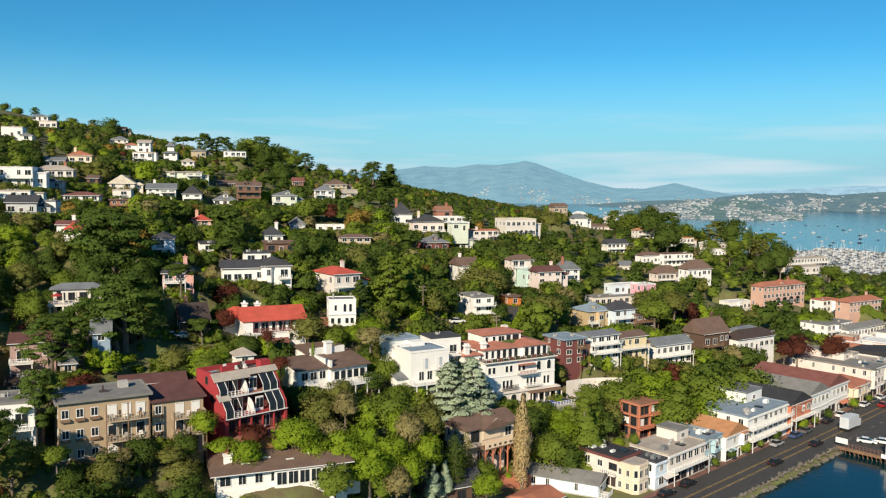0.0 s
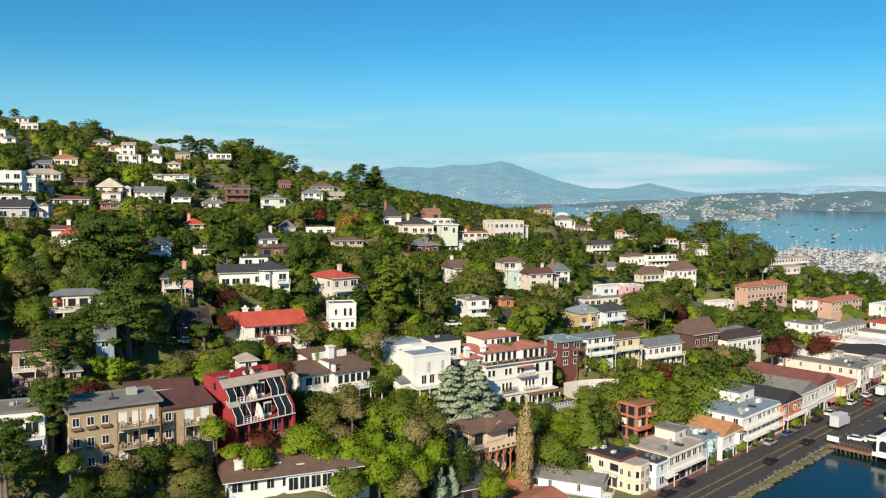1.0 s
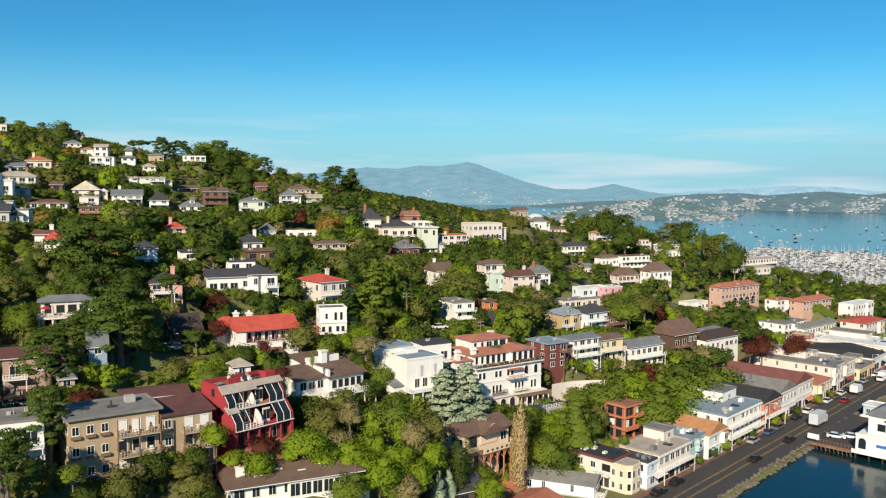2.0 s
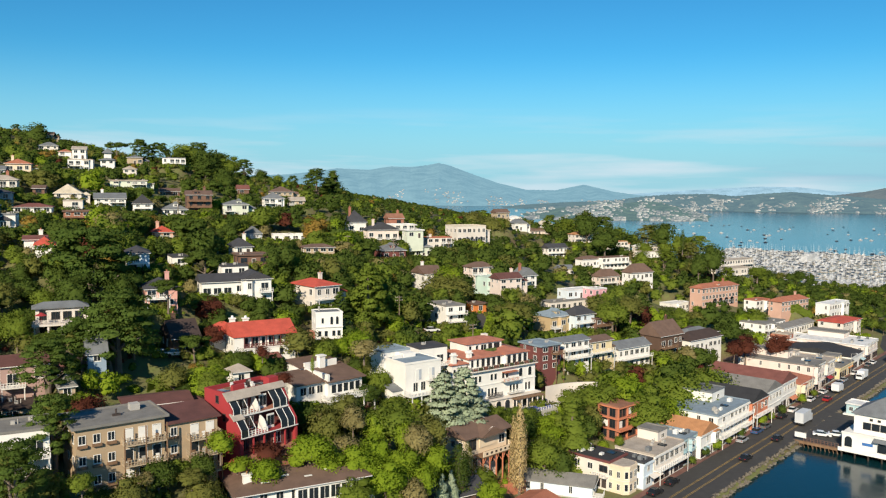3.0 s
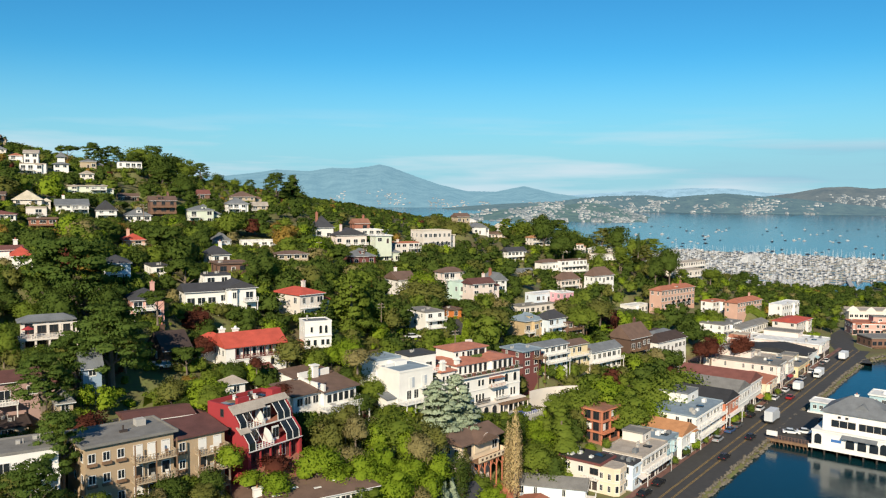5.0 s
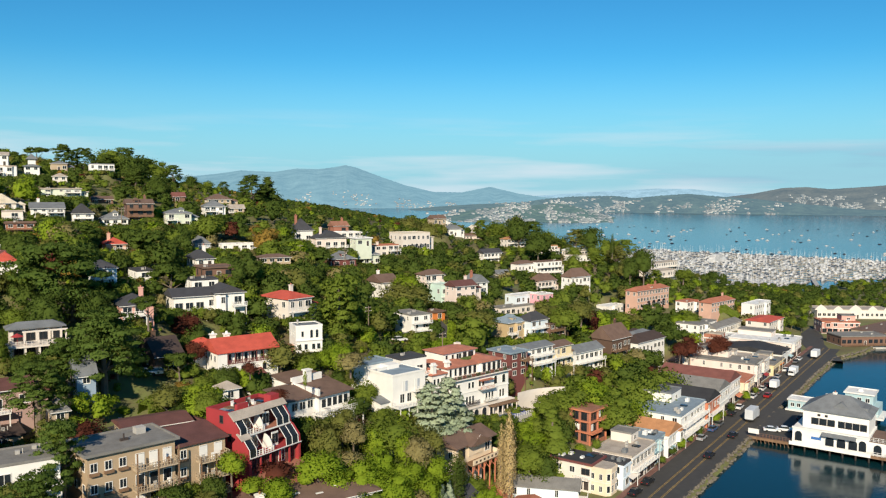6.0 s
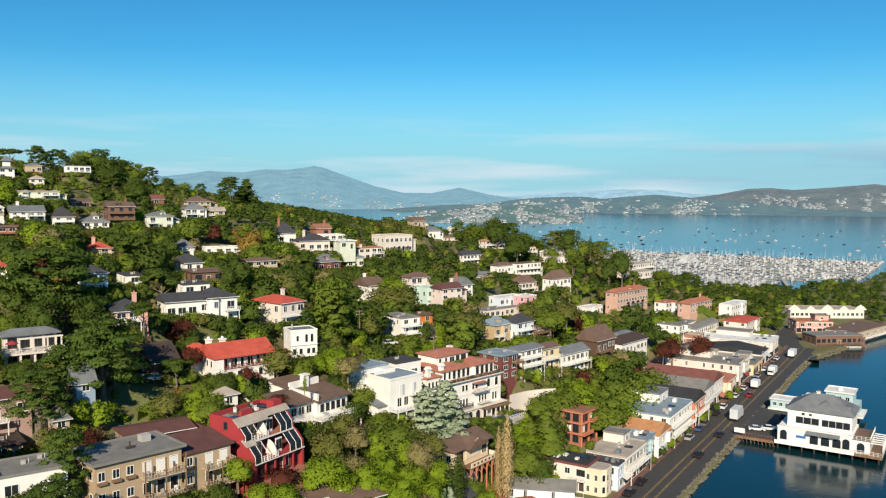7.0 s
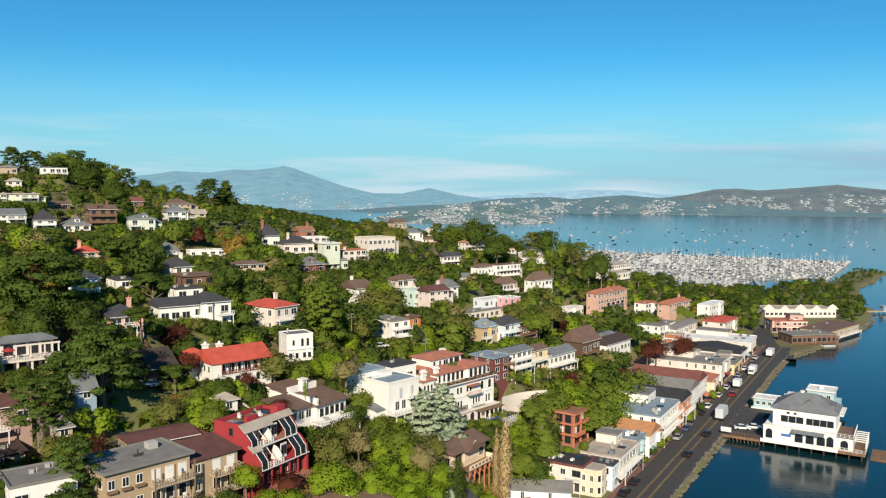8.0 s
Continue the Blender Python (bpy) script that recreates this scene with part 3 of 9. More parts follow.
def crown_arrays(kind, rng, cards, size, boughs=24):
    """Crown of a plant one unit high: lumpy boughs inside, leaf sprays outside. Returns vertices, triangles and shading
    normals.
    """
    lobes, cores = [], []
    if kind == "round":
        for q in range(boughs):
            up = 1 - 1.72 * (q + 0.5) / boughs
            a, r, flat = q * 2.4 + rng.uniform(-0.5, 0.5), rng.uniform(0.66, 1.06), math.sqrt(max(0.0, 1 - up * up))
            lobes.append((0.31 * r * flat * math.cos(a), 0.31 * r * flat * math.sin(a), 0.50 + 0.33 * r * up, rng.uniform(0.12, 0.20), rng.uniform(0.7, 0.95)))
        cores = [(0, 0, 0.50, 0.335, 1.02)] + lobes[1:boughs:4]
    elif kind == "flat":
        for _ in range(16):
            a, r = rng.uniform(0, 6.28), rng.uniform(0.05, 0.42)
            lobes.append((r * math.cos(a), r * math.sin(a), 0.86 - r * 0.42 + rng.uniform(-0.14, 0.05), rng.uniform(0.10, 0.17), rng.uniform(0.42, 0.60)))
        cores = lobes
    elif kind == "cypress":
        for q in range(58):
            k = 0.28 + 0.68 * q / 57
            a, r = q * 2.4 + rng.uniform(-0.6, 0.6), (0.05 + 0.36 * math.sin(math.pi * min(1, k * 0.92 + 0.04)) ** 0.8) * rng.uniform(0.35, 1.05)
            lobes.append((r * math.cos(a), r * math.sin(a), k + 0.10 * r, rng.uniform(0.07, 0.125), rng.uniform(0.30, 0.5)))
        cores = lobes[::2]
    elif kind == "cone":
        for i in range(15):
            k = 0.08 + 0.86 * i / 14
            for _ in range(2 if k < 0.7 else 1):
                a, r = rng.uniform(0, 6.28), 0.20 * (1 - k) * rng.uniform(0.6, 1.1)
                lobes.append((r * math.cos(a), r * math.sin(a), k, 0.06 + 0.15 * (1 - k), 0.7))
        cores = lobes
    elif kind == "cedar":
        for q in range(60):
            k = 0.10 + 0.84 * (q / 59) ** 1.15
            a, r = q * 2.4 + rng.uniform(-0.5, 0.5), 0.44 * (1.03 - k) ** 0.85 * rng.uniform(0.45, 1.05)
            lobes.append((r * math.cos(a), r * math.sin(a), k - 0.10 * r, 0.045 + 0.10 * (1 - k), rng.uniform(0.30, 0.45)))
        cores = lobes[::2]
    elif kind == "column":
        for i in range(12):
            k = 0.12 + 0.80 * i / 11
            lobes.append((rng.uniform(-.02, .02), rng.uniform(-.02, .02), k, 0.115 * math.sin(math.pi * min(0.93, k * 0.85 + 0.15)) + 0.02, 1.0))
    else:   # bush
        for _ in range(7):
            a, r = rng.uniform(0, 6.28), rng.uniform(0.1, 0.42)
            lobes.append((r * math.cos(a), r * math.sin(a), rng.uniform(0.30, 0.66), rng.uniform(0.20, 0.32), 0.85))
        cores = [(0, 0, 0.36, 0.46, 0.95)]
    V, T, N, n0 = [], [], [], 0
    heart = np.array([0.0, 0.0, {"round": 0.40, "flat": 0.5, "cypress": 0.35, "bush": 0.1}.get(kind, 0.0)])
    iv, it = ICO0_V, ICO0_F
    area = np.array([l[3] ** 2 for l in lobes])

    def outward(p, d):
        """Shading normals bent out of bough and whole crown, so the crown shades softly."""
        o = p - (heart if kind in ("round", "flat", "cypress", "bush") else np.stack([p[:, 0] * 0, p[:, 1] * 0, p[:, 2] - 0.1], 1))
        o = o / (np.linalg.norm(o, axis=1)[:, None] + 1e-6)
        q = d * 0.55 + o * 0.85 + (0, 0, 0.15)
        return q / (np.linalg.norm(q, axis=1)[:, None] + 1e-6)

    for lx, ly, lz, lr, sq in cores:
        bumpy = 0.80 + 0.12 * np.sin(iv @ np.array([7.1, 3.3, 5.2]) + lx * 40) * np.sin(iv @ np.array([-3.7, 8.3, 4.4]) + lz * 30)
        p = iv * (lr * bumpy)[:, None] * (1, 1, sq) + (lx, ly, lz)
        V.append(p)
        N.append(outward(p, iv))
        T.append(it + n0)
        n0 += len(iv)
    which = rng.choice(len(lobes), cards, p=area / area.sum())
    L = np.array(lobes)[which]
    dirs = rng.normal(size=(cards, 3))
    dirs /= np.linalg.norm(dirs, axis=1)[:, None]
    dirs[:, 2] = np.where(rng.random(cards) < 0.75, np.abs(dirs[:, 2]), dirs[:, 2])
    c = L[:, :3] + dirs * (L[:, 3] * rng.normal(0.92, 0.17, cards))[:, None] * np.stack([np.ones(cards), np.ones(cards), L[:, 4]], 1)
    nrm = dirs + rng.normal(scale=0.5, size=(cards, 3))
    nrm /= np.linalg.norm(nrm, axis=1)[:, None]
    up = rng.normal(size=(cards, 3))
    a = np.cross(nrm, up)
    a /= np.linalg.norm(a, axis=1)[:, None] + 1e-6
    b = np.cross(nrm, a)
    sz = size * rng.uniform(0.55, 1.35, cards)[:, None]
    q = np.stack([c - a * sz - b * sz * 0.55, c + a * sz * 0.9 - b * sz * 0.4 + nrm * sz * 0.25, c + b * sz * 0.9], 1)
    V.append(q.reshape(-1, 3))
    N.append(np.repeat(outward(c, dirs + rng.normal(scale=0.28, size=(cards, 3))), 3, 0))
    T.append((n0 + 3 * np.arange(cards))[:, None] + np.arange(3))
    return np.concatenate(V), np.concatenate(T), np.concatenate(N)


def tri_mesh(name, V, T, material, N=None):
    me = bpy.data.meshes.new(name)
    me.vertices.add(len(V))
    me.vertices.foreach_set("co", np.ascontiguousarray(V, np.float32).ravel())
    me.loops.add(len(T) * 3)
    me.loops.foreach_set("vertex_index", np.ascontiguousarray(T, np.int32).ravel())
    me.polygons.add(len(T))
    me.polygons.foreach_set("loop_start", np.arange(0, len(T) * 3, 3, dtype=np.int32))
    me.materials.append(material)
    me.polygons.foreach_set("use_smooth", np.ones(len(T), bool))
    me.update(calc_edges=True)
    if N is not None:
        me.normals_split_custom_set_from_vertices(np.ascontiguousarray(N, np.float32))
    return me


def trunk_geo(kind, rng):
    g = Geo()
    top = {"round": 0.5, "flat": 0.68, "cypress": 0.6, "cone": 0.9, "cedar": 0.9, "column": 0.8, "bush": 0.3}[kind]
    r = 0.022 if kind in ("round", "flat") else 0.02
    if kind == "cypress":
        r = 0.034
    lean = rng.uniform(-0.04, 0.04)
    g.rod((0, 0, -0.12), (lean, 0, top * 0.55), r * 1.3, 7, 0, r * 0.9)
    g.rod((lean, 0, top * 0.55), (lean * 1.5, 0, top), r * 0.9, 6, 0, r * 0.4)
    if kind == "cypress":
        g.rod((0.05, 0.02, -0.12), (0.10, 0.05, top * 0.75), r * 1.1, 7, 0, r * 0.6)
    if kind in ("round", "flat", "cypress"):
        for i in range(5):
            a = i * 1.256 + rng.uniform(0, 0.8)
            z = top * rng.uniform(0.40, 0.62)
            g.rod((lean, 0, z), (0.26 * math.cos(a), 0.26 * math.sin(a), z + rng.uniform(0.15, 0.28)), r * 0.55, 5, 0, r * 0.2)
    return g


TREES = {}
GARDEN = [(-44.5, 156.5, 6.5), (-39.0, 160.0, 6.0), (-33.0, 163.0, 5.0), (-47.0, 152.0, 4.5), (-38.5, 170.5, 5.0), (-24.5, 166.0, 4.0)]     # lawns and courts: x, y, radius
FREE = list(GARDEN)     # kept clear for these and for the large single trees


def tree_kind(kind, leaf, variant):
    """One of a few grown shapes of a kind, one metre high, as trunk and crown meshes."""
    key = (kind, leaf, variant)
    if key not in TREES:
        rng = np.random.default_rng(abs(hash((len(kind), ord(kind[0]), ord(kind[-1]), variant))) % 9999)
        cards = {"round": 2300, "flat": 2000, "cypress": 6000, "cone": 3000, "cedar": 7000, "column": 4200, "bush": 700}[kind]
        size = {"round": 0.0215, "flat": 0.0215, "cypress": 0.0155, "cone": 0.0165, "cedar": 0.023, "column": 0.0105, "bush": 0.050}[kind]
        V, T, N = crown_arrays(kind, rng, cards, size)
        TREES[key] = (trunk_geo(kind, rng).mesh("trunk", BARK), tri_mesh("crown", V, T, LEAF[leaf], N))
    return TREES[key]


NAMES = {"round": "broadleaf_tree", "flat": "pine_tree", "cypress": "cypress_tree", "cone": "conifer_tree", "cedar": "cedar_tree", "column": "poplar_tree", "bush": "shrub"}
TONE = {"cypress": "deep green", "dark": "dark green", "mid": "green", "bright": "bright green", "olive": "olive green", "blue": "blue-grey", "brown": "bare brown", "straw": "straw-coloured", "red": "dark red", "gold": "rusty gold"}
FORM = {"round": "broadleaf tree with a rounded crown", "flat": "flat-topped pine with open limbs", "cypress": "large cypress with spreading boughs", "cone": "pointed conifer",
        "cedar": "layered cedar with drooping tiers", "column": "tall slender poplar", "bush": "dense rounded garden shrub"}


def tree(kind, leaf, x, y, h, wide=1.0, z=None, rz=None, variant=None, place="on the slope"):
    i = len(bpy.data.objects)
    v = (i * 7) % 4 if variant is None else variant
    e = thing(NAMES[kind], x, y, gz(x, y) if z is None else z, (i * 47) % 360 if rz is None else rz, TONE[leaf] + " " + FORM[kind] + " " + place, "shrub" if kind == "bush" else "tree", "trees and shrubs on the hill")
    e.scale = (h * wide, h * wide, h)
    FREE.append((x, y, h * wide * 0.26))
    t, c = tree_kind(kind, leaf, v)
    part("trunk", t, None, e)
    part("crown", c, None, e)
    return e


CAMERA_SPOT = np.array([-10.0, -30.0, 68.0])   # about where the camera flies; sightlines to the houses start here


LAND = {}


def land(x, y):
    """Ground height read from a two-metre grid laid out once all plots are level."""
    if not LAND:
        S, U = np.meshgrid(np.arange(-140, 660, 2.0), np.arange(-40, 450, 2.0), indexing="ij")
        X, Y = plan(S, U)
        LAND["z"] = ground_z(X.ravel(), Y.ravel()).reshape(X.shape)
    q, u = shore(x, y)
    a, b = min(max((q + 140) / 2, 0), 398), min(max((u + 40) / 2, 0), 243)
    i, j = int(a), int(b)
    a, b, g = a - i, b - j, LAND["z"]
    return float((g[i, j] * (1 - b) + g[i, j + 1] * b) * (1 - a) + (g[i + 1, j] * (1 - b) + g[i + 1, j + 1] * b) * a)


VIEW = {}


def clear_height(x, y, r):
    """Highest top a plant may have here without hiding a house from the camera."""
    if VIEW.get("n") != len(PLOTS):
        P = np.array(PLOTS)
        D = CAMERA_SPOT[:2] - P[:, :2]
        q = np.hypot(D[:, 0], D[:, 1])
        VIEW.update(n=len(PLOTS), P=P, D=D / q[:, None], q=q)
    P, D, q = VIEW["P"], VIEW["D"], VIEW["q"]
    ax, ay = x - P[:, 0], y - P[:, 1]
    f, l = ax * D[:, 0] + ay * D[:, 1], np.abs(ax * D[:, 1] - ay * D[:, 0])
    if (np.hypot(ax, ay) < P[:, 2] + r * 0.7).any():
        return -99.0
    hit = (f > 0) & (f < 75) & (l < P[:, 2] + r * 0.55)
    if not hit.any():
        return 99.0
    return float((P[hit, 3] + 0.34 * P[hit, 4] + f[hit] * (CAMERA_SPOT[2] - P[hit, 3]) / q[hit]).min())


def place_woods():
    rng = np.random.default_rng(11)
    near, far = [], {}
    pts = []
    tries = 0
    cell = {}
    while tries < 20000:
        tries += 1
        s, u = rng.uniform(-130, 400), rng.uniform(14, 420)
        x, y = plan(s, u)
        if y < 95 or abs(math.atan2(x + 10, y)) > 0.66:
            continue
        if s < 470 and u < 21 and s > -60:
            continue
        dist = math.hypot(x + 10, y)
        if any(math.hypot(x - fx, y - fy) < fr for fx, fy, fr in FREE):
            continue
        if any(abs((x - ax) * (by - ay) - (y - ay) * (bx - ax)) / math.hypot(bx - ax, by - ay) < 3.6 and -2 < ((x - ax) * (bx - ax) + (y - ay) * (by - ay)) / math.hypot(bx - ax, by - ay) < math.hypot(bx - ax, by - ay) + 2 for ax, ay, bx, by in LANES + STREET):
            continue
        h = rng.uniform(4.5, 9.0) if rng.random() < 0.7 else rng.uniform(8, 13)
        if dist > 360:
            h = min(max(h, 6.0), 9.5) * 0.95 if s > 60 or u < 150 else min(max(h, 7.0), 10.5)
        if dist > 385 and x < 90:
            h = min(h, rng.uniform(3.2, 6.0) if x < -60 else rng.uniform(2.6, 4.6))
        if s > 255 and u < 190:
            h = min(h, 7)
        if s > 300 and u > 60:
            h = min(h, 5.5)
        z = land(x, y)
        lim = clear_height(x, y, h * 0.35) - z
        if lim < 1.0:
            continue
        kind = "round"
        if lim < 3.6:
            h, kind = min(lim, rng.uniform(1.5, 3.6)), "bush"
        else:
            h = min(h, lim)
        r = h * (0.36 if kind == "round" else 0.5)
        gx, gy = int(x // 12), int(y // 12)
        if any(math.hypot(x - px, y - py) < (r + pr) * (0.62 if dist < 330 else 1.17) for i in (-1, 0, 1) for j in (-1, 0, 1) for px, py, pr in cell.get((gx + i, gy + j), ())):
            continue
        cell.setdefault((gx, gy), []).append((x, y, r))
        k = rng.random()
        warm = 0.5 + 0.5 * math.sin(x * 0.035 + 1.3) * math.cos(y * 0.03)
        leaf = "dark" if k < 0.32 else "mid" if k < 0.68 else "olive" if k < 0.80 + 0.05 * warm else "bright" if k < 0.94 else "gold" if k < 0.958 else "red" if k < 0.968 else "brown"
        if u > 75 and s < 300:
            leaf = "dark" if k < 0.48 else "mid" if k < 0.76 else "olive" if k < 0.90 else "bright" if k < 0.945 else "gold" if k < 0.962 else "red" if k < 0.972 else "brown"
        if 15 < x < 85 and 155 < y < 225 and leaf in ("dark", "olive") and rng.random() < 0.35:
            leaf = "bright" if rng.random() < 0.4 else "mid"
        if y < 200 and leaf == "gold":
            leaf = "olive"
        # darker leaves in this corner stand in for its deep shade
        if x < -22 and y < 190 and leaf in ("mid", "bright", "olive") and rng.random() < 0.45:
            leaf = "dark"
        if s > 110 and rng.random() < 0.55:
            leaf = {"mid": "dark", "bright": "mid", "olive": "dark"}.get(leaf, leaf)
        if kind == "round" and k < 0.30 and u > 120 and rng.random() < 0.35:
            kind = "flat"
        pts.append((dist, kind, leaf, x, y, z, h, rng.uniform(0.85, 1.25)))
    # planting along every house on its camera side, tall enough to hide the plinth
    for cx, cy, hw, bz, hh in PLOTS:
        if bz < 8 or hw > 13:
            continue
        dx, dy = CAMERA_SPOT[0] - cx, CAMERA_SPOT[1] - cy
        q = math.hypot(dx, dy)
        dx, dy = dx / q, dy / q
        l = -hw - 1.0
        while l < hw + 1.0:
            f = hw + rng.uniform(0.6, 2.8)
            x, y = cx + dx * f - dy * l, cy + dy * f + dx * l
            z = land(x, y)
            h = bz + 0.24 * hh + f * (CAMERA_SPOT[2] - bz) / q - z + rng.uniform(-0.3, 0.5)
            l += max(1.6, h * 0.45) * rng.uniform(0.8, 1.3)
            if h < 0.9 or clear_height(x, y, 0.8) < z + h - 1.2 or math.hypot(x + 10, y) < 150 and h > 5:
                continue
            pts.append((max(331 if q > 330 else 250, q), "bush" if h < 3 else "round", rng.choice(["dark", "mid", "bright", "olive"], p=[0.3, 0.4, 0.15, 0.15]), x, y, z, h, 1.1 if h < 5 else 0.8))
    # park trees on the point by the marina
    for _ in range(950):
        s, u = rng.uniform(305, 500) if rng.random() < 0.7 else rng.uniform(500, 640), rng.uniform(-26, 58)
        x, y = plan(s, u)
        h = rng.uniform(3.5, 7.0) if s < 470 else rng.uniform(2.0, 4.0)
        if s > 545 and u > 8 or s > 420 and (u > 34 or rng.random() < 0.2):
            continue
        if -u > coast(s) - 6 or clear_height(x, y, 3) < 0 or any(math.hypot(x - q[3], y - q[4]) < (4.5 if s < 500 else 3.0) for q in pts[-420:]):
            continue
        pts.append((math.hypot(x + 10, y), "round", rng.choice(["mid", "dark", "bright", "olive"], p=[0.22, 0.64, 0.02, 0.12]), x, y, land(x, y), h, 1.2))
    # low trees behind the marina
    for _ in range(420):
        s, u = rng.uniform(345, 424), rng.uniform(50, 240)
        x, y = plan(s, u)
        h = rng.uniform(2.5, 6.0)
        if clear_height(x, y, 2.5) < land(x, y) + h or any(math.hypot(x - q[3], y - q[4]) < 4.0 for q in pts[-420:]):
            continue
        pts.append((math.hypot(x + 10, y), "round", rng.choice(["mid", "dark", "olive"], p=[0.22, 0.64, 0.14]), x, y, land(x, y), h, 1.3))
    pts.sort()
    return pts


def place_shrubs(woods):
    """Low growth between the trees and round the houses."""
    rng = np.random.default_rng(29)
    out = []
    for _ in range(15000):
        d = 108 + 215 * rng.random() ** 1.5
        a = rng.uniform(-0.56, 0.50)
        x, y = -10 + d * math.sin(a), d * math.cos(a)
        s, u = shore(x, y)
        if u < 22 or s > 300 or any(math.hypot(x - cx, y - cy) < hw * 0.85 + 0.5 for cx, cy, hw, bz, hh in PLOTS):
            continue
        if any(abs((x - ax) * (by - ay) - (y - ay) * (bx - ax)) / math.hypot(bx - ax, by - ay) < 3.2 and -2 < ((x - ax) * (bx - ax) + (y - ay) * (by - ay)) / math.hypot(bx - ax, by - ay) < math.hypot(bx - ax, by - ay) + 2 for ax, ay, bx, by in LANES + STREET):
            continue
        if any(math.hypot(x - fx, y - fy) < fr for fx, fy, fr in GARDEN):
            continue
        # shade on this corner is put in as dark shrubs
        if x < -22 and y < 190 and rng.random() < 0.3:
            out.append((x, y, rng.uniform(0.9, 2.4), "dark"))
            continue
        out.append((x, y, rng.uniform(0.9, 2.4), rng.choice(["mid", "bright", "olive", "dark", "brown", "red"], p=[0.34, 0.22, 0.22, 0.12, 0.07, 0.03])))
        if len(out) > 2700:
            break
    X, Y = np.array([o[0] for o in out]), np.array([o[1] for o in out])
    Z = ground_z(X, Y)
    return [(0, "bush", l, x, y, zz, h, 1.1) for (x, y, h, l), zz in zip(out, Z)]


# ---- setting: ground, water, road, far shores ----
def build_setting():
    # one sheet of ground, finer near the water
    ss = np.concatenate([np.arange(-260, 520, 4.0), np.arange(520, 760, 12.0)])
    uu = np.concatenate([np.arange(-60, -16, 8.0), np.arange(-16, 26, 1.5), np.arange(26, 440, 4.0), np.arange(440, 900, 25.0)])
    S, U = np.meshgrid(ss, uu, indexing="ij")
    X, Y = plan(S, U)
    Z = ground_z(X.ravel(), Y.ravel()).reshape(X.shape)
    V = np.stack([X, Y, Z], -1).reshape(-1, 3)
    n, m = len(ss), len(uu)
    i, j = np.meshgrid(np.arange(n - 1), np.arange(m - 1), indexing="ij")
    a = (i * m + j).ravel()
    T = np.concatenate([np.stack([a, a + m, a + m + 1], 1), np.stack([a, a + m + 1, a + 1], 1)])
    T = T[:, ::-1]
    soil = mat("hillside_soil_and_grass", (0.13, 0.15, 0.045), 0.95, 0.4, 0.08, 0.9, 0.5, col2=(0.12, 0.085, 0.05))
    me = tri_mesh("ground", V, T, soil)
    me.polygons.foreach_set("use_smooth", np.ones(len(T), bool))
    tagged(new("ground", me), "grassy hillside soil falling to the bay", "ground", kind="structure")
    # bay
    w = bpy.data.materials.new("bay_water")
    w.use_nodes = True
    b = w.node_tree.nodes["Principled BSDF"]
    b.inputs["Base Color"].default_value = (0.003, 0.026, 0.033, 1)
    b.inputs["Roughness"].default_value = 0.14
    b.inputs["IOR"].default_value = 1.33
    nz, bp, tc = w.node_tree.nodes.new("ShaderNodeTexNoise"), w.node_tree.nodes.new("ShaderNodeBump"), w.node_tree.nodes.new("ShaderNodeTexCoord")
    nz.inputs["Scale"].default_value, nz.inputs["Detail"].default_value = 0.7, 6
    bp.inputs["Strength"].default_value, bp.inputs["Distance"].default_value = 0.20, 0.2
    w.node_tree.links.new(tc.outputs["Object"], nz.inputs["Vector"])
    w.node_tree.links.new(nz.outputs[0], bp.inputs["Height"])
    w.node_tree.links.new(bp.outputs[0], b.inputs["Normal"])
    g = Geo().add([(-9000, -6000, WATER), (9000, -6000, WATER), (9000, 9000, WATER), (-9000, 9000, WATER)], [(0, 1, 2, 3)])
    tagged(new("water", g.mesh("water", w)), "calm teal bay water with fine ripples", "water", kind="structure")


def ribbon(name, n0, n1, z, m, s0=-60.0, s1=214.0, step=6.0, label="", thick=0.3, kind="structure", category="road"):
    """A strip along the shore road between two offsets seaward of the kerb line."""
    g = Geo()
    v, f = [], []
    st = np.arange(s0, s1 + 0.1, step)
    for s in st:
        for nn in (n0, n1):
            x, y = plan(s, -(nn - 0.016 * s))
            v += [(x, y, z), (x, y, z - thick)]
    for i in range(len(st) - 1):
        a = i * 4
        f += [(a, a + 2, a + 6, a + 4), (a, a + 4, a + 5, a + 1), (a + 2, a + 3, a + 7, a + 6), (a + 1, a + 5, a + 7, a + 3)]
    g.add(v, f)
    return tagged(new(name, g.mesh(name, m)), label, category, kind=kind)


def build_road():
    asphalt = mat("asphalt", (0.017, 0.0175, 0.021), 0.9, 0.5, 0.12, 3.0, 0.25, 0.0, 0.07)
    paving = mat("brick_red_paving", (0.20, 0.10, 0.08), 0.9, 0.35, 0.3, 4.0, 0.3)
    paint = mat("yellow_road_paint", (0.34, 0.22, 0.07), 0.8, 0.5, 0.8, 3.0, 0.0)
    ribbon("road", -0.7, 9.9, 3.55, asphalt, label="dark asphalt shore road with worn patches")
    ribbon("pavement", -2.1, -0.7, 3.68, paving, label="red brick pavement beside the shops", category="pavement")
    for n in (3.55, 3.85, 5.75, 6.05):
        ribbon("lane_line", n, n + 0.13, 3.562, paint, label="worn yellow lane line on the road", thick=0.01, category="road marking")


